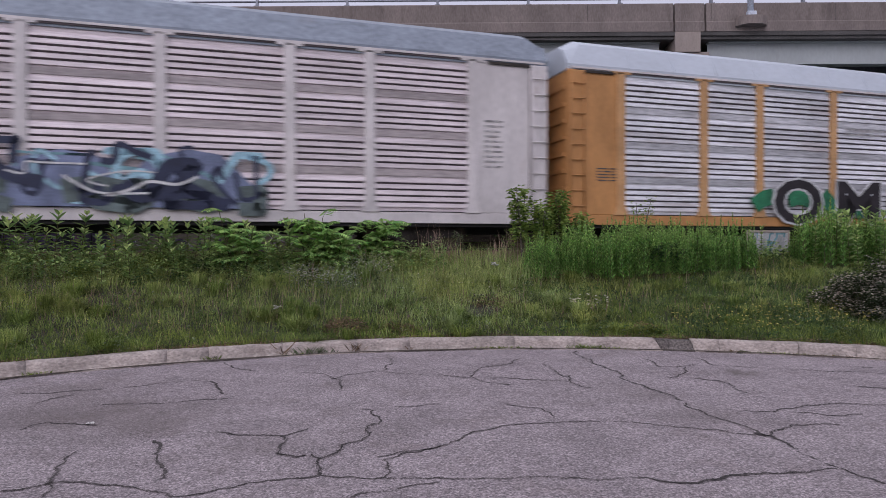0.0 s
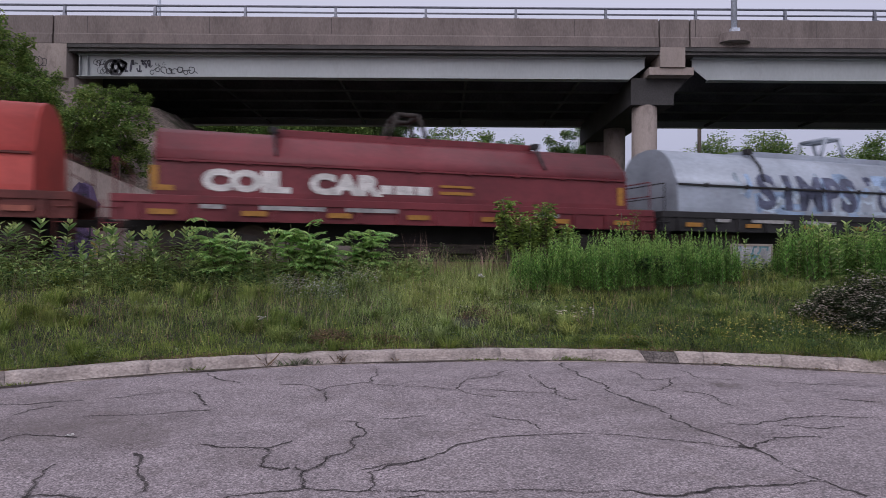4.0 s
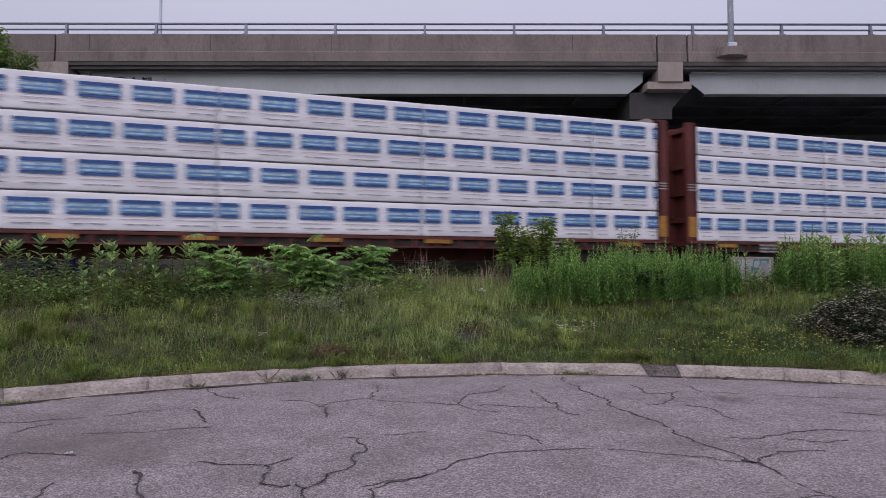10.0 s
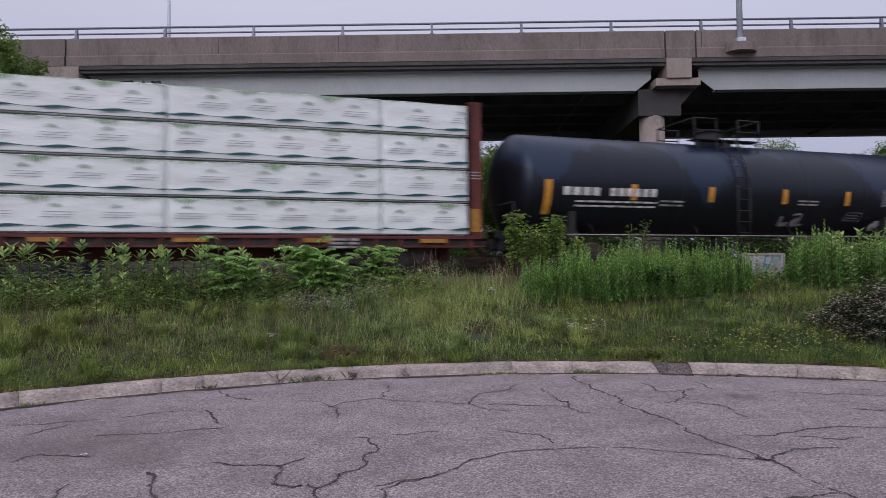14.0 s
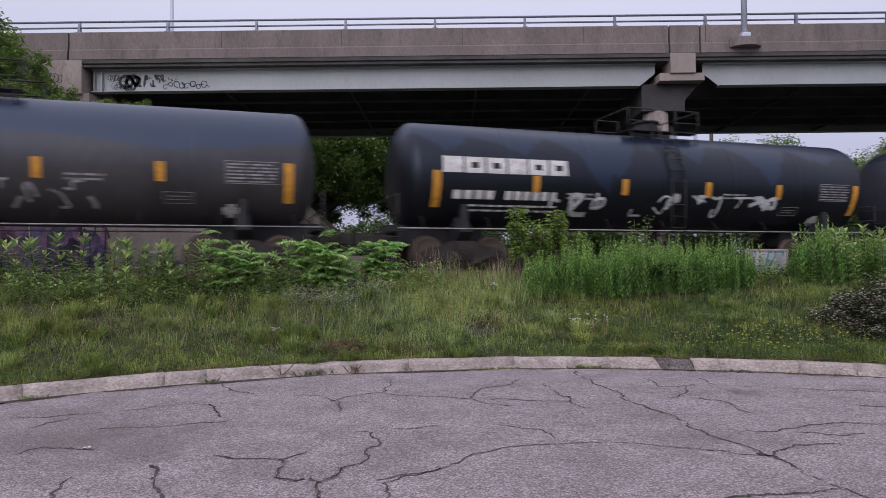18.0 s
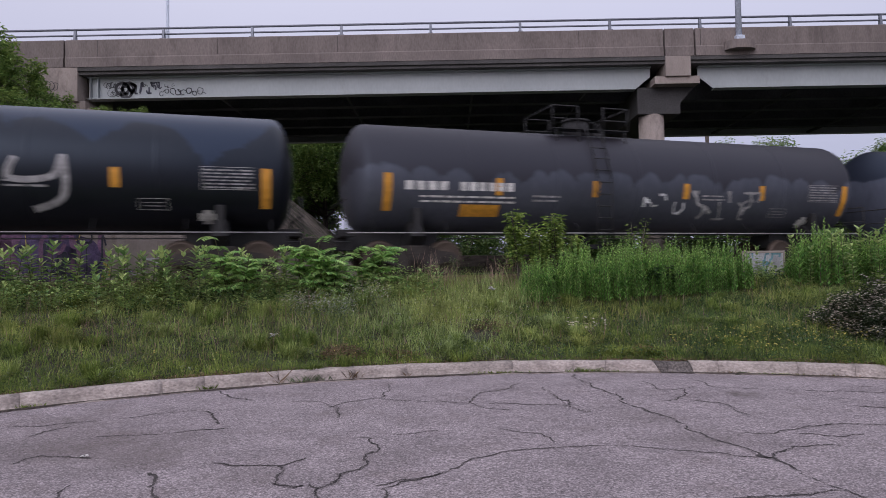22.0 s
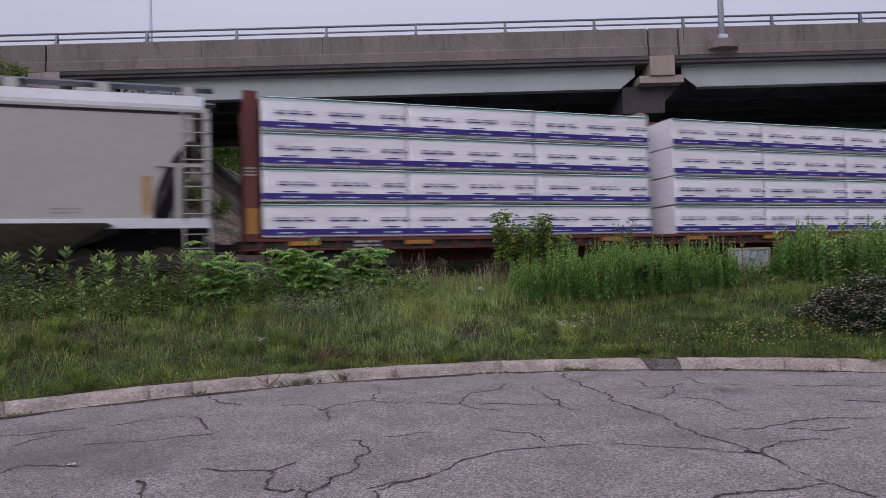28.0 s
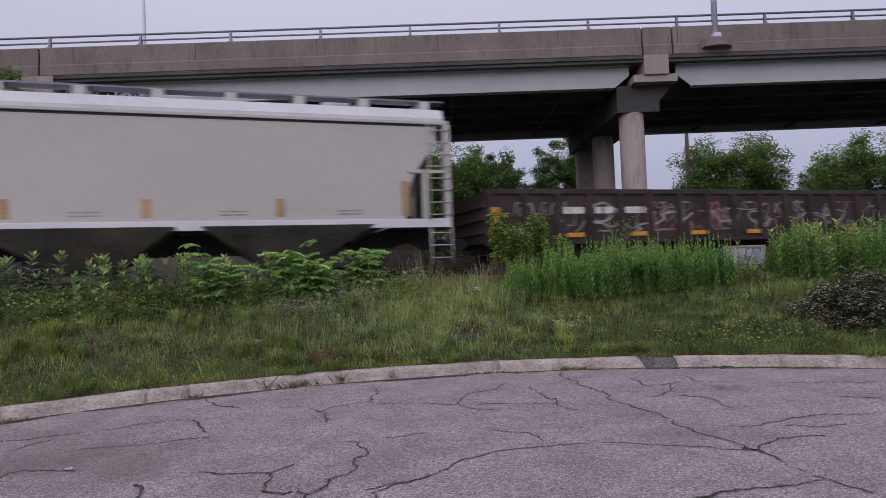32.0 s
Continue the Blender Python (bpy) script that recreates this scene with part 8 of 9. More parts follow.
def kerb_edge(n, seed):
    rng, lv = random.Random(seed), Leaves()
    for _ in range(n):
        a = rng.uniform(-0.95, 0.95)
        keep = 0.5 + noise.noise((a * 9, 0.3, 2.0))
        if rng.random() > keep + 0.25:
            continue
        r = CR + 0.17 + abs(rng.gauss(0, 0.16))
        x, y = CX + r * math.sin(a), CY + r * math.cos(a)
        z = 0.152 if r < CR + 0.22 else ground_z(x, y) + rng.uniform(0.0, 0.05)
        w = rng.uniform(0, 6.283)
        lv.leaf((x, y, z), (math.cos(w), math.sin(w), rng.uniform(0.0, 0.5)), rng.uniform(0.03, 0.09), rng.uniform(0.008, 0.022))
    tagged(new("dead_thatch", lv.mesh("dead_thatch", M["thatch"])), "brown dead grass and debris along the kerb", "debris", kind="stuff")


kerb_edge(9000, 61)


def tuft(a, r, spread, h, n, material, label, z0=0.0):
    rng, lv = random.Random(int(a * 1000)), Leaves()
    for _ in range(n):
        b, d = a + rng.gauss(0, spread / CR), r + abs(rng.gauss(0, 0.03))
        w = rng.uniform(0, 6.283)
        lv.leaf((CX + d * math.sin(b), CY + d * math.cos(b), z0), (math.cos(w) * 0.7, math.sin(w) * 0.7, 1.0), h * rng.uniform(0.4, 1.2), 0.009)
    tagged(new("weed_tuft", lv.mesh("weed_tuft", material)), label, "weed", kind="stuff")


for a, r, sp, h, n, m in ((-0.628, -0.05, 0.08, 0.08, 50, "grass_short"), (-0.444, -0.03, 0.06, 0.10, 40, "grass_short"), (-0.357, -0.01, 0.02, 0.26, 14, "thatch"), (-0.318, -0.03, 0.15, 0.15, 90, "mound_leaf"), (-0.341, -0.03, 0.12, 0.05, 40, "grass_short"), (-0.262, -0.02, 0.05, 0.22, 18, "thatch"), (-0.275, -0.06, 0.20, 0.03, 60, "thatch"),
                          (-0.19, -0.02, 0.015, 0.17, 8, "thatch"), (-0.063, -0.05, 0.20, 0.07, 130, "grass_short"), (-0.028, -0.05, 0.05, 0.04, 30, "grass_short"), (0.052, -0.05, 0.13, 0.11, 90, "grass_short"), (0.088, -0.05, 0.14, 0.06, 70, "grass_short"), (0.161, -0.05, 0.2, 0.03, 60, "thatch"), (0.242, -0.05, 0.12, 0.06, 50, "thatch"), (0.303, -0.05, 0.25, 0.05, 110, "grass_short"), (0.36, -0.05, 0.25, 0.05, 110, "thatch")):
    tuft(a, CR + r, sp, h, n, M[m], "small weeds growing out of the gutter joint")


def dead_mound(x, y, r, h, n, seed):
    rng, lv = random.Random(seed), Leaves()
    for _ in range(n):
        a, d = rng.uniform(0, 6.283), r * math.sqrt(rng.random())
        p = (x + d * math.cos(a), y + 0.6 * d * math.sin(a))
        z = ground_z(*p) + h * (1 - (d / r) ** 2) * rng.random()
        w = rng.uniform(0, 6.283)
        lv.leaf((*p, z), (math.cos(w), math.sin(w), rng.uniform(-0.1, 0.8)), rng.uniform(0.05, 0.12), 0.012)
    tagged(new("dry_weed", lv.mesh("dry_weed", M["thatch"])), "grey-brown dried weed mound by the kerb", "weed", "dried weeds on the verge")


dead_mound(-1.72, 10.6, 0.42, 0.26, 900, 1)
dead_mound(0.85, 12.3, 0.5, 0.2, 400, 2)
dead_mound(3.2, 10.9, 0.35, 0.14, 300, 3)
dead_mound(-0.9, 10.75, 0.4, 0.16, 400, 4)
for seed, u, q, h, sp, n in ((411, 8.75, 12.35, 0.8, 0.42, 900), (412, 9.25, 12.4, 0.7, 0.35, 600)):
    woody("dark_weed_bush", seed, h, sp, 9, n, 0.10, M["dark_leaf"], "dark green broad-leaved weed bush among the goldenrod", "bush", "dark weed bushes").matrix_basis = pose(*at_bank(u, q))


# ---- trees beyond the track ----
def tree(seed, h, crown_r, crown_h, n_clump, per, size, leaf_m, label, trunk_r=0.16, name="tree", group="trees beyond the railway"):
    rng = random.Random(seed)
    t = thing(name, label, "tree", group)
    bm = nbm()
    cz = h - crown_h * 0.5
    top = Vector((rng.uniform(-0.3, 0.3), rng.uniform(-0.3, 0.3), h * 0.86))
    rod(bm, (0, 0, -0.3), (0, 0, h * 0.35), trunk_r, 9, trunk_r * 0.75)
    rod(bm, (0, 0, h * 0.35), top, trunk_r * 0.75, 8, trunk_r * 0.15)
    part("trunk", bm, M["bark"], t, "tapered bark-covered trunk")
    bl, lv = nbm(), Leaves()
    for k in range(n_clump):
        a, e = rng.uniform(0, 6.283), rng.uniform(-0.75, 1.0)
        d = rng.uniform(0.45, 1.0) * (1 + 0.25 * noise.noise((a, e * 2, seed)))
        c = math.sqrt(max(0.05, 1 - e * e * 0.8))
        p = Vector((crown_r * d * c * math.cos(a), crown_r * d * c * math.sin(a), cz + crown_h * 0.5 * e * d))
        s = Vector((0, 0, h * 0.35)).lerp(top, rng.uniform(0.0, 0.8))
        if k % 3 == 0:
            rod(bl, s, p, trunk_r * 0.28, 5, 0.012)
        cr = rng.uniform(0.35, 0.75) * crown_r * 0.38
        for _ in range(per):
            o = Vector((rng.gauss(0, 1), rng.gauss(0, 1), rng.gauss(0, 0.7)))
            o = o.normalized() * cr * rng.random() ** 0.5
            w = rng.uniform(0, 6.283)
            lv.leaf(p + o, (math.cos(w), math.sin(w), rng.uniform(-0.7, 0.4)), size * rng.uniform(0.7, 1.3), size * 0.6)
    part("limb", bl, M["bark"], t)
    leaf_part("crown", lv, leaf_m, t, "leafy crown with gaps")
    return t


tp = [tree(601, 9.0, 3.7, 7.0, 170, 210, 0.20, M["tree_leaf"], "broad leafy green tree beyond the bridge"),
      tree(602, 9.4, 2.6, 7.8, 120, 200, 0.19, M["tree_leaf_dark"], "narrow dark green tree beyond the bridge"),
      tree(603, 8.4, 4.0, 6.6, 170, 210, 0.20, M["tree_leaf"], "round-headed green tree beyond the bridge")]
tspots = [(20.6, 45, 0, 1.03), (4.6, 46, 1, 0.99), (31.0, 46, 2, 1.04), (9.6, 47, 1, 1.06), (1.4, 45, 0, 1.02), (-4.0, 46, 1, 1.3), (-8.5, 45, 0, 1.35), (36.5, 47, 0, 1.0), (43, 50, 2, 1.0), (-14.5, 50, 2, 1.45), (-18, 51, 0, 1.4), (-11.5, 49, 1, 1.4), (-22, 51, 2, 1.45),
          (14.6, 60, 1, 0.62), (24.8, 52, 1, 0.58), (33, 55, 1, 0.9), (-1.5, 52, 2, 1.0), (-27, 54, 0, 1.3), (52, 52, 0, 1.05)]
for k, (x, y, kind, s) in enumerate(tspots):
    m = pose(x, y, 1.0, 0, 0, 57 * k)
    if k < 3:
        tp[kind].matrix_basis = m @ Matrix.Scale(s, 4)
    else:
        ob = copy_thing(tp[kind], m)
        ob.scale = (s, s, s)
# low far scrub that hides the horizon
sp = tree(604, 3.4, 2.8, 3.4, 50, 40, 0.24, M["tree_leaf_dark"], "low dark green scrub bush", 0.08, "scrub_bush", "scrub along the far side")
sp.matrix_basis = pose(-6, 41, 1.0)
for k in list(range(-6, 0)) + list(range(1, 17)):
    ob = copy_thing(sp, pose(-6 + 3.1 * k, 41 + 3 * math.sin(k * 2.1), 1.0, 0, 0, 47 * k))
    s = 0.75 + 0.25 * math.sin(k * 1.7)
    ob.scale = (s, s, s * (0.62 + 0.2 * math.cos(k * 2.9)))

for k in range(24):
    p = TU * (4.2 + 1.45 * k) + TN * (24.2 + 1.1 * math.sin(k * 1.9))
    ob = copy_thing(sp, pose(p.x, p.y, 0.95, 0, 0, 83 * k))
    s = 0.74 + 0.12 * math.sin(k * 2.3)
    ob.scale = (s, s, s * 0.95)

# dark weeds behind the timber wall
for k in range(9):
    p = TU * (5.2 + 1.1 * k) + TN * (22.6 + 0.35 * math.sin(k * 2.7))
    ob = copy_thing(sp, pose(p.x, p.y, 1.15, 0, 0, 61 * k))
    s = 0.36 + 0.07 * math.sin(k * 1.9)
    ob.scale = (s, s, s * 1.15)

# bushes on the bank by the abutment
bush = tree(611, 2.9, 1.5, 2.9, 60, 60, 0.15, M["tree_leaf"], "dense green bush on the bank by the abutment", 0.05, "bank_bush", "bushes on the bank")


def on_bank(x, y):
    u, q = uq(x, y)
    return x, y, bank_z(u, q) - 0.1


bspots = [(-10.55, 20.4, 0.95), (-9.9, 20.3, 0.7), (-17.1, 23.2, 0.95), (-18.8, 23.6, 1.2), (-11.6, 24.3, 0.5), (-12.3, 23.6, 0.42), (-14.6, 22.0, 0.7), (-8.4, 22.7, 0.36), (-7.6, 22.8, 0.30), (-16.4, 21.8, 0.9), (-13.06, 19.85, 0.75), (-12.5, 20.4, 0.6), (-14.2, 20.6, 0.95), (-15.4, 20.9, 1.0), (-11.2, 20.0, 0.7), (-13.4, 21.6, 0.6)]
for k, (x, y, s) in enumerate(bspots):
    m = pose(*on_bank(x, y), 0, 0, 71 * k)
    if k == 0:
        bush.matrix_basis = m @ Matrix.Scale(s, 4)
    else:
        ob = copy_thing(bush, m)
        ob.scale = (s, s, s)


# ---- small things ----
def utility_pole(x, y):
    t = thing("utility_pole", "dark wooden utility pole beyond the bridge", "utility pole", "", pose(x, y, 1.0))
    part("pole", rod(nbm(), (0, 0, -0.3), (0, 0, 13.5), 0.16, 10, 0.11), M["bark"], t)
    bm = box(nbm(), (-1.1, -0.06, 12.6), (1.1, 0.06, 12.75))
    part("crossarm", bm, M["bark"], t)
    for k, xx in enumerate((-1.0, 0.0, 1.0)):
        bm = rod(nbm(), (xx, 0, 12.75), (xx, 0, 12.9), 0.04, 8)
        part("insulator", bm, M["galv"], t)


utility_pole(17.4, 44)


def notice_board():
    """A pale board set low in the weeds, facing the street."""
    t = thing("white_board", "weathered white board with teal scrawl standing in the weeds", "board", "", Matrix.Translation(Vector(at_bank(13.5, 14.15)) + Vector((0, 0, 0.0))) @ pose(0, 0, 0, 0, 0, ANG - 4))
    bm = box(nbm(), (-0.62, -0.04, 0.12), (0.62, 0.0, 0.80), 0.015)
    part("panel", bm, surf("grey_white_board", (0.40, 0.40, 0.42), 0.7, var=0.15, scale=3, stain=(0.2, 0.19, 0.18), stain_at=0.55), t)
    bm = nbm()
    for lo, hi in (((-0.65, -0.06, 0.77), (0.65, 0.02, 0.83)), ((-0.65, -0.06, 0.10), (-0.59, 0.02, 0.77)), ((0.59, -0.06, 0.10), (0.65, 0.02, 0.77))):
        box(bm, lo, hi, 0.01)
    part("frame", bm, M["concrete_pale"], t)
    for x in (-0.55, 0.55):
        part("post", box(nbm(), (x - 0.04, 0.0, -0.4), (x + 0.04, 0.07, 0.8)), M["tie"], t)
    part("graffiti", scrawl(88, -0.45, 0.55, 0.3, 0.75, 0.05, 5, y=-0.046), M["tag_teal"], t)


notice_board()


def litter(name, label, x, y, z, s, material):
    rng = random.Random(int(x * 100))
    lv = Leaves()
    for _ in range(5):
        w = rng.uniform(0, 6.283)
        lv.leaf((0, 0, rng.uniform(0, s * 0.3)), (math.cos(w), math.sin(w), rng.uniform(0.0, 0.6)), s, s * 0.8)
    ob = tagged(new(name, lv.mesh(name, material)), label, "litter")
    ob.location = (x, y, z)


litter("paper_scrap", "crumpled white paper scrap on the asphalt", -3.25, 5.82, 0.004, 0.05, M["letter"])
litter("plastic_scrap", "white plastic scrap in the grass", -2.99, 11.13, ground_z(-2.99, 11.13) + 0.12, 0.10, M["letter"])
litter("plastic_film", "torn white plastic film caught in the grass", 0.9, 13.7, ground_z(0.9, 13.7) + 0.35, 0.14, M["letter"])


# ---- marks on the bridge and the wall ----
def loops(seed, x0, x1, z0, z1, w, n, y=0.0):
    """A quick round-handed scribble: overlapping circles and long tails."""
    rng, bm = random.Random(seed), nbm()
    for i in range(n):
        cx, cz, r = x0 + (x1 - x0) * (i + 0.5) / n, rng.uniform(z0, z1) * 0.4 + (z0 + z1) * 0.3, (z1 - z0) * rng.uniform(0.25, 0.5)
        a, d, turn = rng.uniform(0, 6.28), rng.choice((-1, 1)), rng.uniform(3.5, 7.5)
        pts = [(cx + r * rng.uniform(0.7, 1.1) * math.cos(a + d * turn * k / 8), min(z1, max(z0, cz + r * math.sin(a + d * turn * k / 8)))) for k in range(9)]
        pts.append((pts[-1][0] + rng.uniform(0.1, 0.5) * (x1 - x0) / n * 2, rng.uniform(z0, z1)))
        ribbon(bm, pts, w * rng.uniform(0.7, 1.3), y=y, steps=4)
    return bm


for seed, m, x0, x1, z0, z1, w, n, kind in ((701, "ink", -13.5, -12.9, 8.95, 9.2, 0.02, 5, 0), (702, "ink", -12.85, -12.35, 8.62, 9.16, 0.10, 4, 0), (703, "ink", -11.35, -9.6, 8.62, 8.92, 0.032, 8, 0), (704, "tag_dark", -12.4, -11.2, 8.75, 9.16, 0.055, 10, 1), (705, "ink", -12.0, -10.7, 8.95, 9.18, 0.02, 8, 1), (706, "ink", -13.3, -12.9, 8.62, 8.9, 0.02, 4, 0)):
    part("graffiti", (scrawl if kind else loops)(seed, x0, x1, z0, z1, w, n, y=BY + 0.53 - 0.003 * (seed - 700)), M[m], bridge, "black sprayed scribble on the girder")
part("graffiti", loops(711, -16.35, -15.05, 8.72, 9.22, 0.022, 7, y=BY + 0.006), M["ink"], bridge, "thin black scribble")
wall_g = thing("wall_graffiti", "purple and yellow graffiti sprayed on the retaining wall", "graffiti", "", Matrix.Translation(on_track(0, 22.0, 0)) @ pose(0, 0, 0, 0, 0, ANG))
for seed, m, x0, x1, z0, z1, w, n in ((721, "tag_purple", -8.8, -3.6, 1.5, 3.4, 0.75, 6), (722, "tag_mauve", -8.8, -4.0, 1.5, 3.3, 0.28, 5), (723, "tag_dark", -8.6, -3.8, 1.5, 3.2, 0.12, 7), (724, "tag_yellow", -8.7, -3.5, 1.6, 3.4, 0.05, 6), (725, "tag_purple", -5.6, -3.5, 1.7, 3.5, 0.42, 7), (726, "tag_mauve", -5.4, -3.6, 1.8, 3.3, 0.10, 5), (727, "tag_dark", -5.5, -3.5, 1.7, 3.4, 0.06, 8), (728, "tag_purple", -3.3, 1.0, 1.45, 1.95, 0.09, 9), (729, "tag_white", -3.0, 1.4, 1.45, 2.1, 0.05, 7)):
    part("spray", scrawl(seed, x0, x1, z0, z1, w, n, y=-0.004 * (seed - 720)), M[m], wall_g)

# ---- kerb lengths and asphalt cracks ----
KERB_CUTS = [-1.0, -0.86, -0.74, -0.637, -0.494, -0.446, -0.357, -0.26, -0.19, -0.046, 0.037, 0.08, 0.142, 0.189, 0.225, 0.32, 0.384, 0.48, 0.62, 0.76, 0.90]
kerb = thing("kerb", "weathered concrete kerb round the turning circle", "kerb")
kerb["kind"] = "structure"
for a, b in zip(KERB_CUTS, KERB_CUTS[1:]):
    if a == 0.142:
        continue
    part("kerb_stone", kerb_piece(a + 0.00012, b - 0.00012, "kerb_stone", skew1=0.011 if b == 0.142 else 0.0, skew0=0.006 if a == 0.189 else 0.0), M["kerb"], kerb)
part("kerb_stub", kerb_piece(0.1425, 0.1885, "kerb_stub", 0.160, 0.011, 0.006, 0.03), M["crack_patch"], kerb, "broken kerb length patched with dark asphalt")
k = 0.90
while k < 2 * math.pi - 1.01:
    part("kerb_stone", kerb_piece(k + 0.0007, min(k + 0.24, 2 * math.pi - 1.0) - 0.0007, "kerb_stone"), M["kerb"], kerb)
    k += 0.24


def crack(pts, w=0.012, seed=0):
    """A ragged dark crack through the given places, a hair above the asphalt."""
    rng = random.Random(int(pts[0][0] * 977 + pts[-1][1] * 131))
    P = [Vector((*p, 0)) for p in pts]
    for k in range(5):
        Q = [P[0]]
        for a, b in zip(P, P[1:]):
            d = b - a
            n = Vector((-d.y, d.x, 0))
            Q += [(a + b) / 2 + n * rng.uniform(-0.15, 0.15) * (1.0 if k < 3 else 1.9), b]
        P = Q
    bm, edge, prev, last = nbm(), nbm(), None, None
    for i, p in enumerate(P):
        d = (P[min(i + 1, len(P) - 1)] - P[max(i - 1, 0)]).normalized()
        n = Vector((-d.y, d.x, 0))
        e = 0.15 if i in (0, len(P) - 1) else min(1.7, max(0.05, 0.62 + 0.85 * noise.noise((p.x * 1.7, p.y * 1.7, 4.0)) + 0.75 * noise.noise((p.x * 9, p.y * 9, 2.0))))
        w2 = max(0.015, 0.007 + 0.60 * w)
        l, r = n * w2 * 0.60 * e * rng.uniform(0.5, 1.5), n * w2 * 0.60 * e * rng.uniform(0.5, 1.5)
        v = (bm.verts.new((p.x + l.x, p.y + l.y, 0.004)), bm.verts.new((p.x - r.x, p.y - r.y, 0.004)))
        if prev:
            bm.faces.new((prev[0], v[0], v[1], prev[1]))
        prev = v
        g = max(0.0, 0.5 + 1.6 * noise.noise((p.x * 1.3, p.y * 1.3, 9.0)) + 0.8 * noise.noise((p.x * 14, p.y * 14, 3.0))) if 0 < i < len(P) - 1 else 0.0
        l, r = n * (w2 * 0.5 + min(0.020, 0.7 * w) * g * rng.uniform(0.3, 1.4)), n * (w2 * 0.5 + min(0.020, 0.7 * w) * g * rng.uniform(0.3, 1.4))
        v = (edge.verts.new((p.x + l.x, p.y + l.y, 0.002)), edge.verts.new((p.x - r.x, p.y - r.y, 0.002)))
        if last and g > 0.05:
            edge.faces.new((last[0], v[0], v[1], last[1]))
        last = v
        if rng.random() < 0.3:
            c, k = p + n * rng.gauss(0, w * 0.9), min(0.006, w * rng.uniform(0.1, 0.4))
            bm.faces.new([bm.verts.new((c.x + k * x * rng.uniform(0.5, 1.3), c.y + k * y * rng.uniform(0.5, 1.3), 0.0045)) for x, y in ((1, 0), (0.3, 0.9), (-0.9, 0.4), (-0.5, -0.9))])
    split = part("crack", bm, M["crack"], road, "dark crack in the asphalt")
    part("crack_edge", edge, M["crack_edge"], split, "dusty worn edge of the crack")


crack([(-2.46, 5.34), (-2.32, 5.12), (-2.23, 4.89), (-2.14, 4.76), (-2.04, 4.61), (-1.99, 4.46)], 0.028)
crack([(-2.87, 7.69), (-2.72, 7.47), (-2.61, 7.25), (-2.48, 7.03)], 0.016)
crack([(-3.76, 5.63), (-3.75, 5.80), (-3.68, 5.89), (-3.40, 5.84), (-3.17, 5.78)], 0.009)
crack([(-2.93, 5.04), (-2.90, 4.84), (-2.80, 4.60), (-2.76, 4.45), (-2.70, 4.33), (-2.62, 4.13)], 0.017)
crack([(-2.04, 5.60), (-1.91, 5.55), (-1.82, 5.50), (-1.68, 5.50), (-1.51, 5.48), (-1.40, 5.50), (-1.29, 5.65), (-1.27, 5.71)], 0.01)
crack([(-1.45, 5.48), (-1.38, 5.20), (-1.35, 5.02), (-1.28, 4.98), (-1.18, 4.93), (-1.13, 4.98)], 0.026)
crack([(-4.70, 7.03), (-4.40, 7.03), (-4.18, 7.16), (-3.92, 7.25), (-3.76, 7.30), (-3.52, 7.44), (-3.28, 7.63), (-2.99, 7.72)], 0.009)
crack([(-4.24, 6.59), (-4.21, 6.78), (-4.07, 6.98)], 0.008)
crack([(-3.54, 6.54), (-3.28, 6.59), (-3.00, 6.59), (-2.76, 6.68), (-2.51, 6.78), (-2.35, 6.83)], 0.01)
crack([(-3.17, 8.97), (-2.77, 8.44), (-2.51, 8.29)], 0.009)
crack([(-1.09, 5.00), (-1.00, 4.90), (-0.90, 5.04), (-0.90, 5.24), (-0.75, 5.36), (-0.71, 5.56), (-0.76, 5.66), (-0.71, 5.88)], 0.022)
crack([(-1.00, 4.90), (-0.95, 4.68), (-0.93, 4.54)], 0.022)
crack([(-0.69, 5.84), (-0.69, 6.08), (-0.78, 6.35), (-0.95, 6.39)], 0.009)
crack([(-0.89, 9.32), (-0.84, 9.01), (-0.89, 8.72), (-0.89, 8.37)], 0.014)
crack([(-1.42, 7.85), (-1.28, 8.12), (-1.09, 8.26), (-0.88, 8.33), (-0.58, 8.15), (-0.30, 8.08), (-0.03, 8.01), (0.23, 7.95)], 0.012)
crack([(-1.48, 7.91), (-1.41, 7.85), (-1.31, 7.59), (-1.26, 7.24)], 0.016)
crack([(-1.99, 8.19), (-1.71, 8.19), (-1.48, 7.91)], 0.008)
crack([(0.23, 7.95), (0.27, 8.33), (0.33, 8.52), (0.57, 8.72), (0.81, 8.96), (0.96, 9.27)], 0.012)
crack([(0.23, 7.95), (0.43, 7.62), (0.65, 7.53)], 0.009)
crack([(0.44, 7.88), (0.78, 7.88), (1.10, 7.78), (1.36, 7.72)], 0.011)
crack([(1.23, 8.96), (1.26, 8.56), (1.31, 8.26), (1.33, 8.01), (1.42, 8.05), (1.36, 7.72)], 0.017)
crack([(1.36, 7.72), (1.44, 7.44), (1.55, 7.39)], 0.008)
crack([(-0.58, 6.50), (-0.36, 6.52), (-0.13, 6.59)], 0.008)
crack([(0.51, 6.63), (0.67, 6.50), (0.86, 6.43), (0.92, 6.28), (0.94, 6.12)], 0.009)
crack([(0.12, 5.55), (0.22, 5.65), (0.37, 5.75), (0.58, 5.86), (0.84, 5.91), (1.09, 5.95), (1.41, 5.98)], 0.013)
crack([(-0.58, 4.94), (-0.41, 5.07), (-0.28, 5.10), (-0.11, 5.21), (0.07, 5.45), (0.12, 5.55)], 0.011)
crack([(1.84, 9.96), (1.93, 9.18), (1.97, 8.68), (2.07, 8.19), (2.07, 7.69), (2.16, 7.41), (2.28, 7.11)], 0.024)
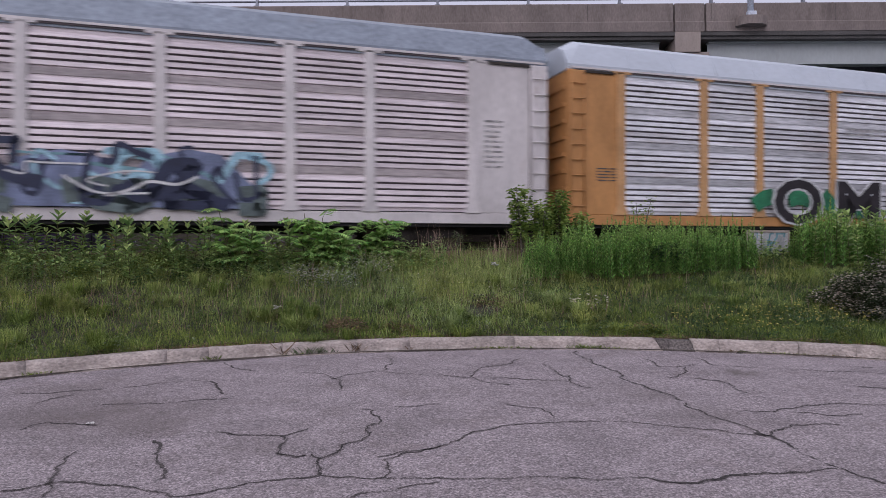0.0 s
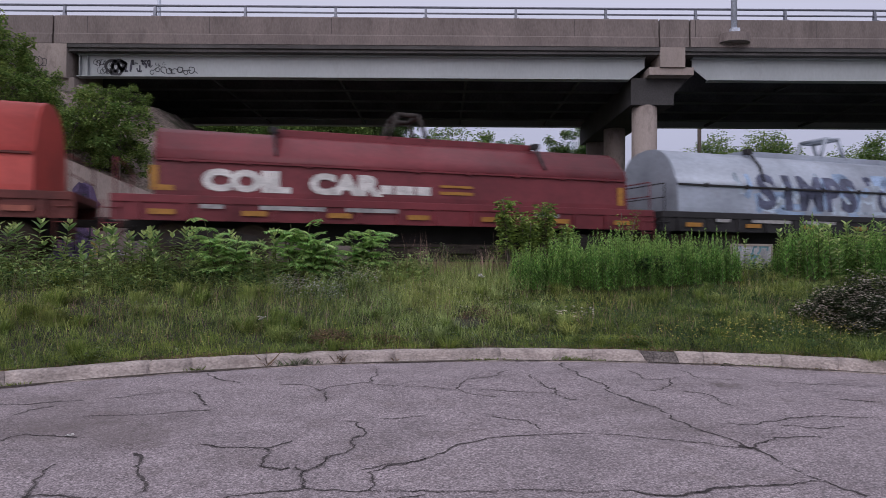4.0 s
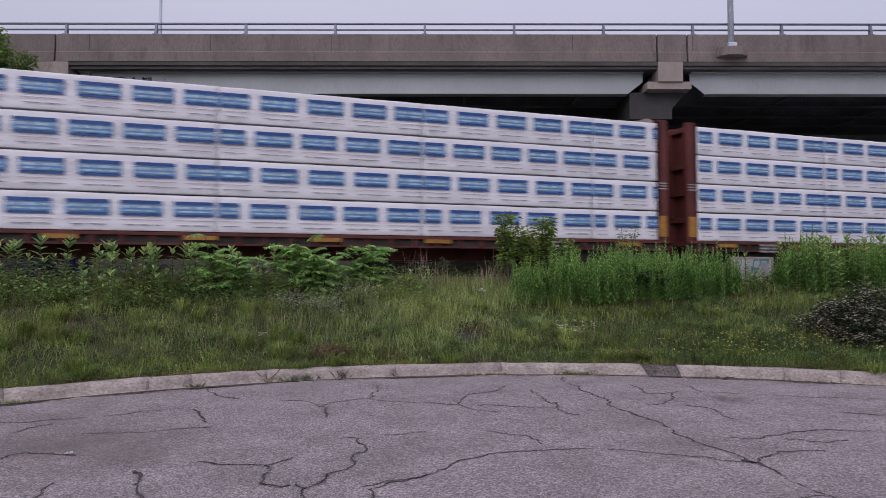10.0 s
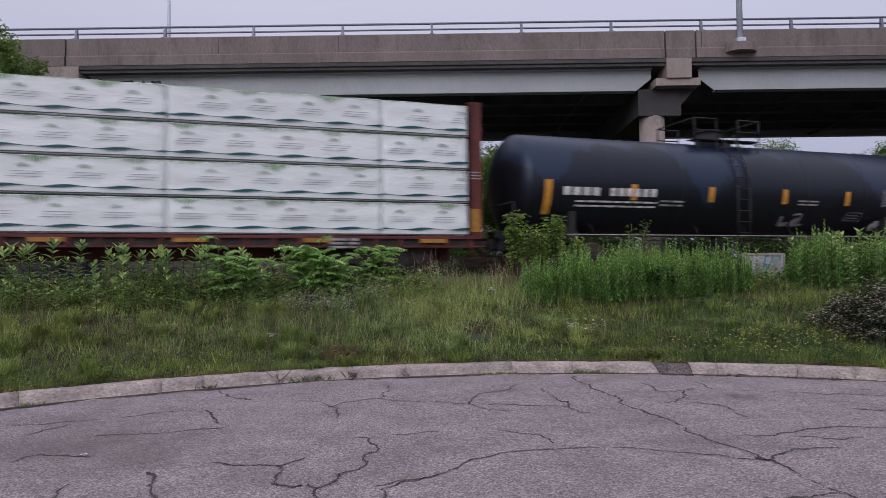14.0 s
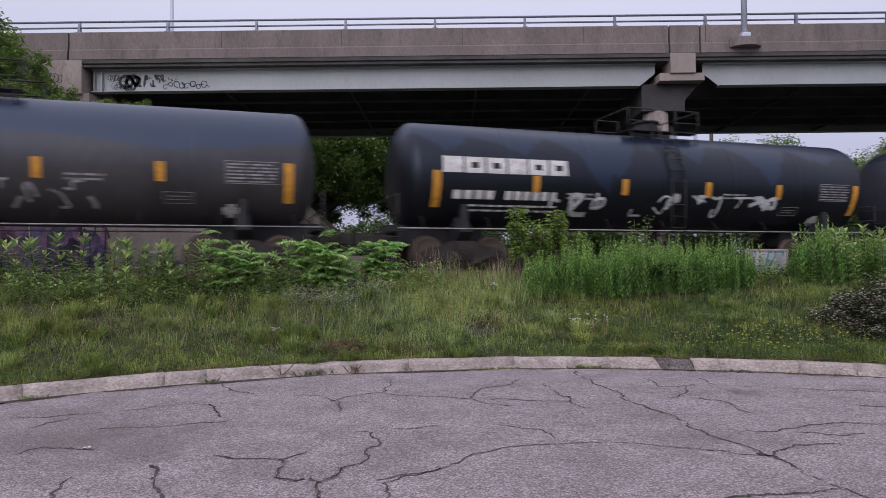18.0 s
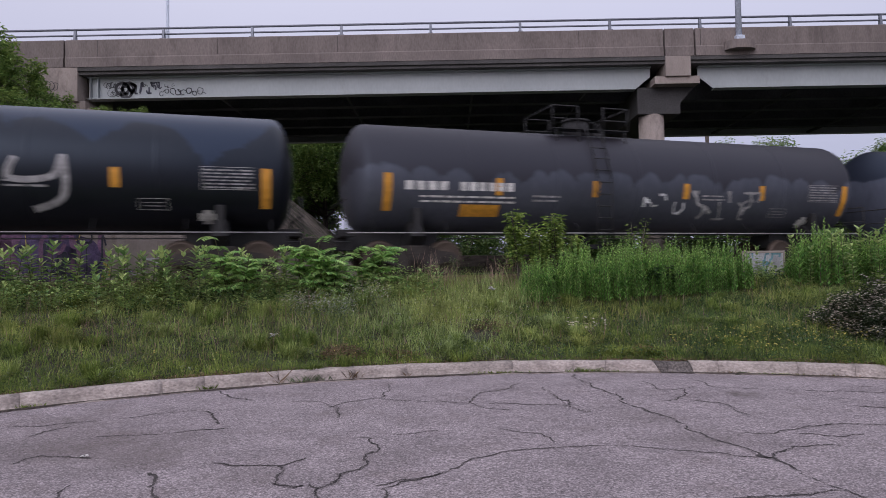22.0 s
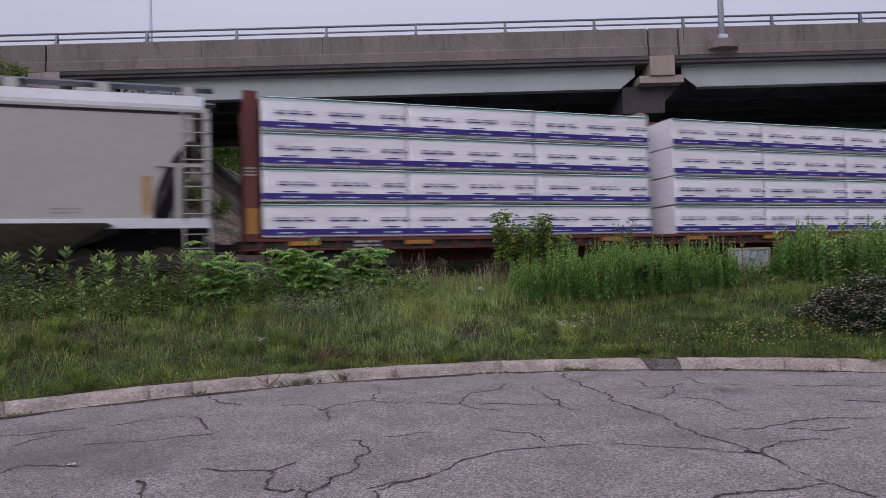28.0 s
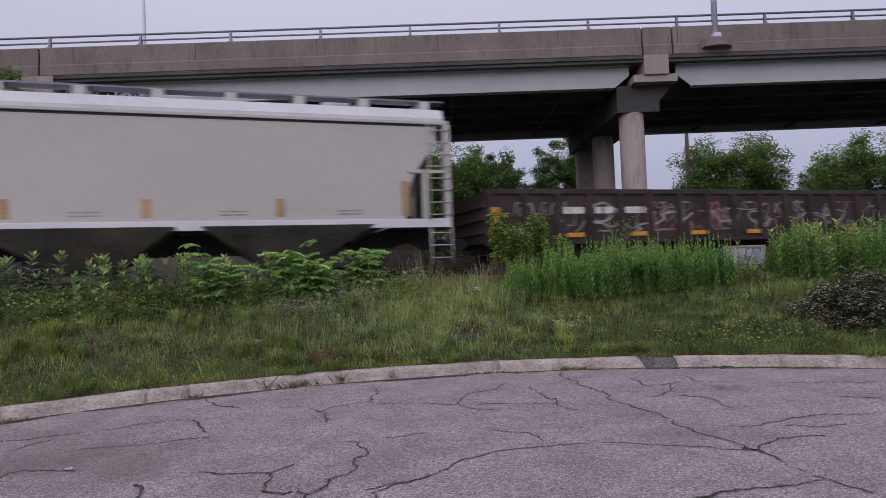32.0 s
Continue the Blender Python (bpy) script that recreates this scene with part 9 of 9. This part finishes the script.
crack([(2.28, 7.11), (2.31, 6.85), (2.30, 6.50), (2.39, 6.28), (2.44, 6.08), (2.52, 5.91), (2.61, 5.52)], 0.018)
crack([(1.41, 5.98), (1.82, 5.84), (2.05, 5.78), (2.27, 5.71), (2.45, 5.58), (2.61, 5.52)], 0.01)
crack([(2.55, 5.61), (2.66, 5.53), (2.68, 5.25), (2.69, 4.95), (2.73, 4.80), (2.78, 4.67), (2.85, 4.53), (2.89, 4.43)], 0.036)
crack([(2.74, 4.73), (2.55, 4.68), (2.37, 4.65), (2.17, 4.63), (1.95, 4.58), (1.80, 4.49), (1.66, 4.43), (1.52, 4.42), (1.40, 4.46), (1.34, 4.52)], 0.02)
crack([(1.34, 4.52), (1.15, 4.51), (0.95, 4.49), (0.76, 4.50), (0.53, 4.52), (0.26, 4.50), (-0.01, 4.48), (-0.20, 4.49), (-0.48, 4.50), (-0.71, 4.52), (-0.93, 4.54), (-1.17, 4.46), (-1.34, 4.40), (-1.50, 4.29), (-1.65, 4.19), (-1.79, 4.14)], 0.016)
crack([(-1.79, 4.14), (-2.00, 4.24), (-2.17, 4.31), (-2.40, 4.36), (-2.57, 4.39), (-2.72, 4.38), (-2.83, 4.26), (-2.96, 4.22)], 0.015)
crack([(2.66, 9.27), (2.73, 8.96), (2.68, 8.68), (2.92, 8.64), (3.10, 8.72), (3.23, 8.84)], 0.009)
crack([(2.47, 7.91), (2.70, 7.98), (2.90, 8.26), (3.03, 8.64)], 0.009)
crack([(3.43, 9.32), (3.42, 8.88), (3.54, 8.72), (3.81, 8.64), (4.14, 8.56), (4.46, 8.48), (4.74, 8.33), (5.09, 8.33), (5.53, 8.26)], 0.011)
crack([(2.88, 7.91), (3.13, 7.78), (3.13, 7.39), (3.19, 7.11)], 0.012)
crack([(2.81, 6.39), (3.05, 6.32), (3.28, 6.45), (3.52, 6.59), (3.78, 6.66), (4.06, 6.66), (4.42, 6.61)], 0.01)
crack([(3.29, 6.32), (3.48, 6.22), (3.68, 6.20), (3.87, 6.26)], 0.01)
crack([(2.61, 5.52), (2.87, 5.75), (3.19, 5.89), (3.44, 5.89)], 0.011)
crack([(4.54, 7.53), (4.72, 7.41), (4.90, 7.33)], 0.008)
crack([(5.26, 8.71), (5.48, 8.60)], 0.01)
crack([(-0.10, 5.22), (-0.27, 5.07), (-0.40, 5.03), (-0.52, 4.87), (-0.45, 4.63), (-0.48, 4.50)], 0.01)
crack([(-0.65, 4.14), (-0.56, 4.23), (-0.31, 4.34), (-0.09, 4.43)], 0.01)


def gutter_dirt():
    """A ragged line of dirt where the kerb meets the asphalt."""
    bm, prev = nbm(), None
    for i in range(700):
        a = -1.0 + 2.0 * i / 699
        w = max(-0.045, 0.010 + 0.055 * noise.noise((a * 16, 0.4, 1.0)) + 0.035 * noise.noise((a * 110, 0.1, 5.0)))
        v = [bm.verts.new((CX + r * math.sin(a), CY + r * math.cos(a), 0.019)) for r in (CR - 0.03, CR - 0.075 - w)]
        if prev:
            bm.faces.new((prev[0], v[0], v[1], prev[1]))
        prev = v
    part("gutter_dirt", bm, M["gutter"], road, "dark dirt along the foot of the kerb")


gutter_dirt()

# ---- what moves: the train, at a steady pace along the track ----
def motions():
    for ob, mid in CARS:
        walk(ob, [(t, Matrix.Translation(on_track(mid - SPEED * t)) @ pose(0, 0, 0, 0, 0, ANG)) for t in (0, 16, 32)])
    for ob, s, side, z in BUNDLES:
        walk(ob, [(t, place_bundle(ob, s, side, z, t)) for t in (0, 16, 32)])

    # all wheelsets roll alike: one turn in space for the first, shared by the rest
    first, rate = WHEELS[0], math.degrees(SPEED / 0.465)
    walk(first, [(t / 30, pose(0, 0, 0, 0, -rate * t / 30, 0)) for t in range(0, 961)])
    keys = first.animation_data
    for w in WHEELS[1:]:
        data = w.animation_data_create()
        w.rotation_mode = "QUATERNION"
        data.action, data.action_slot = keys.action, keys.action_slot


motions()
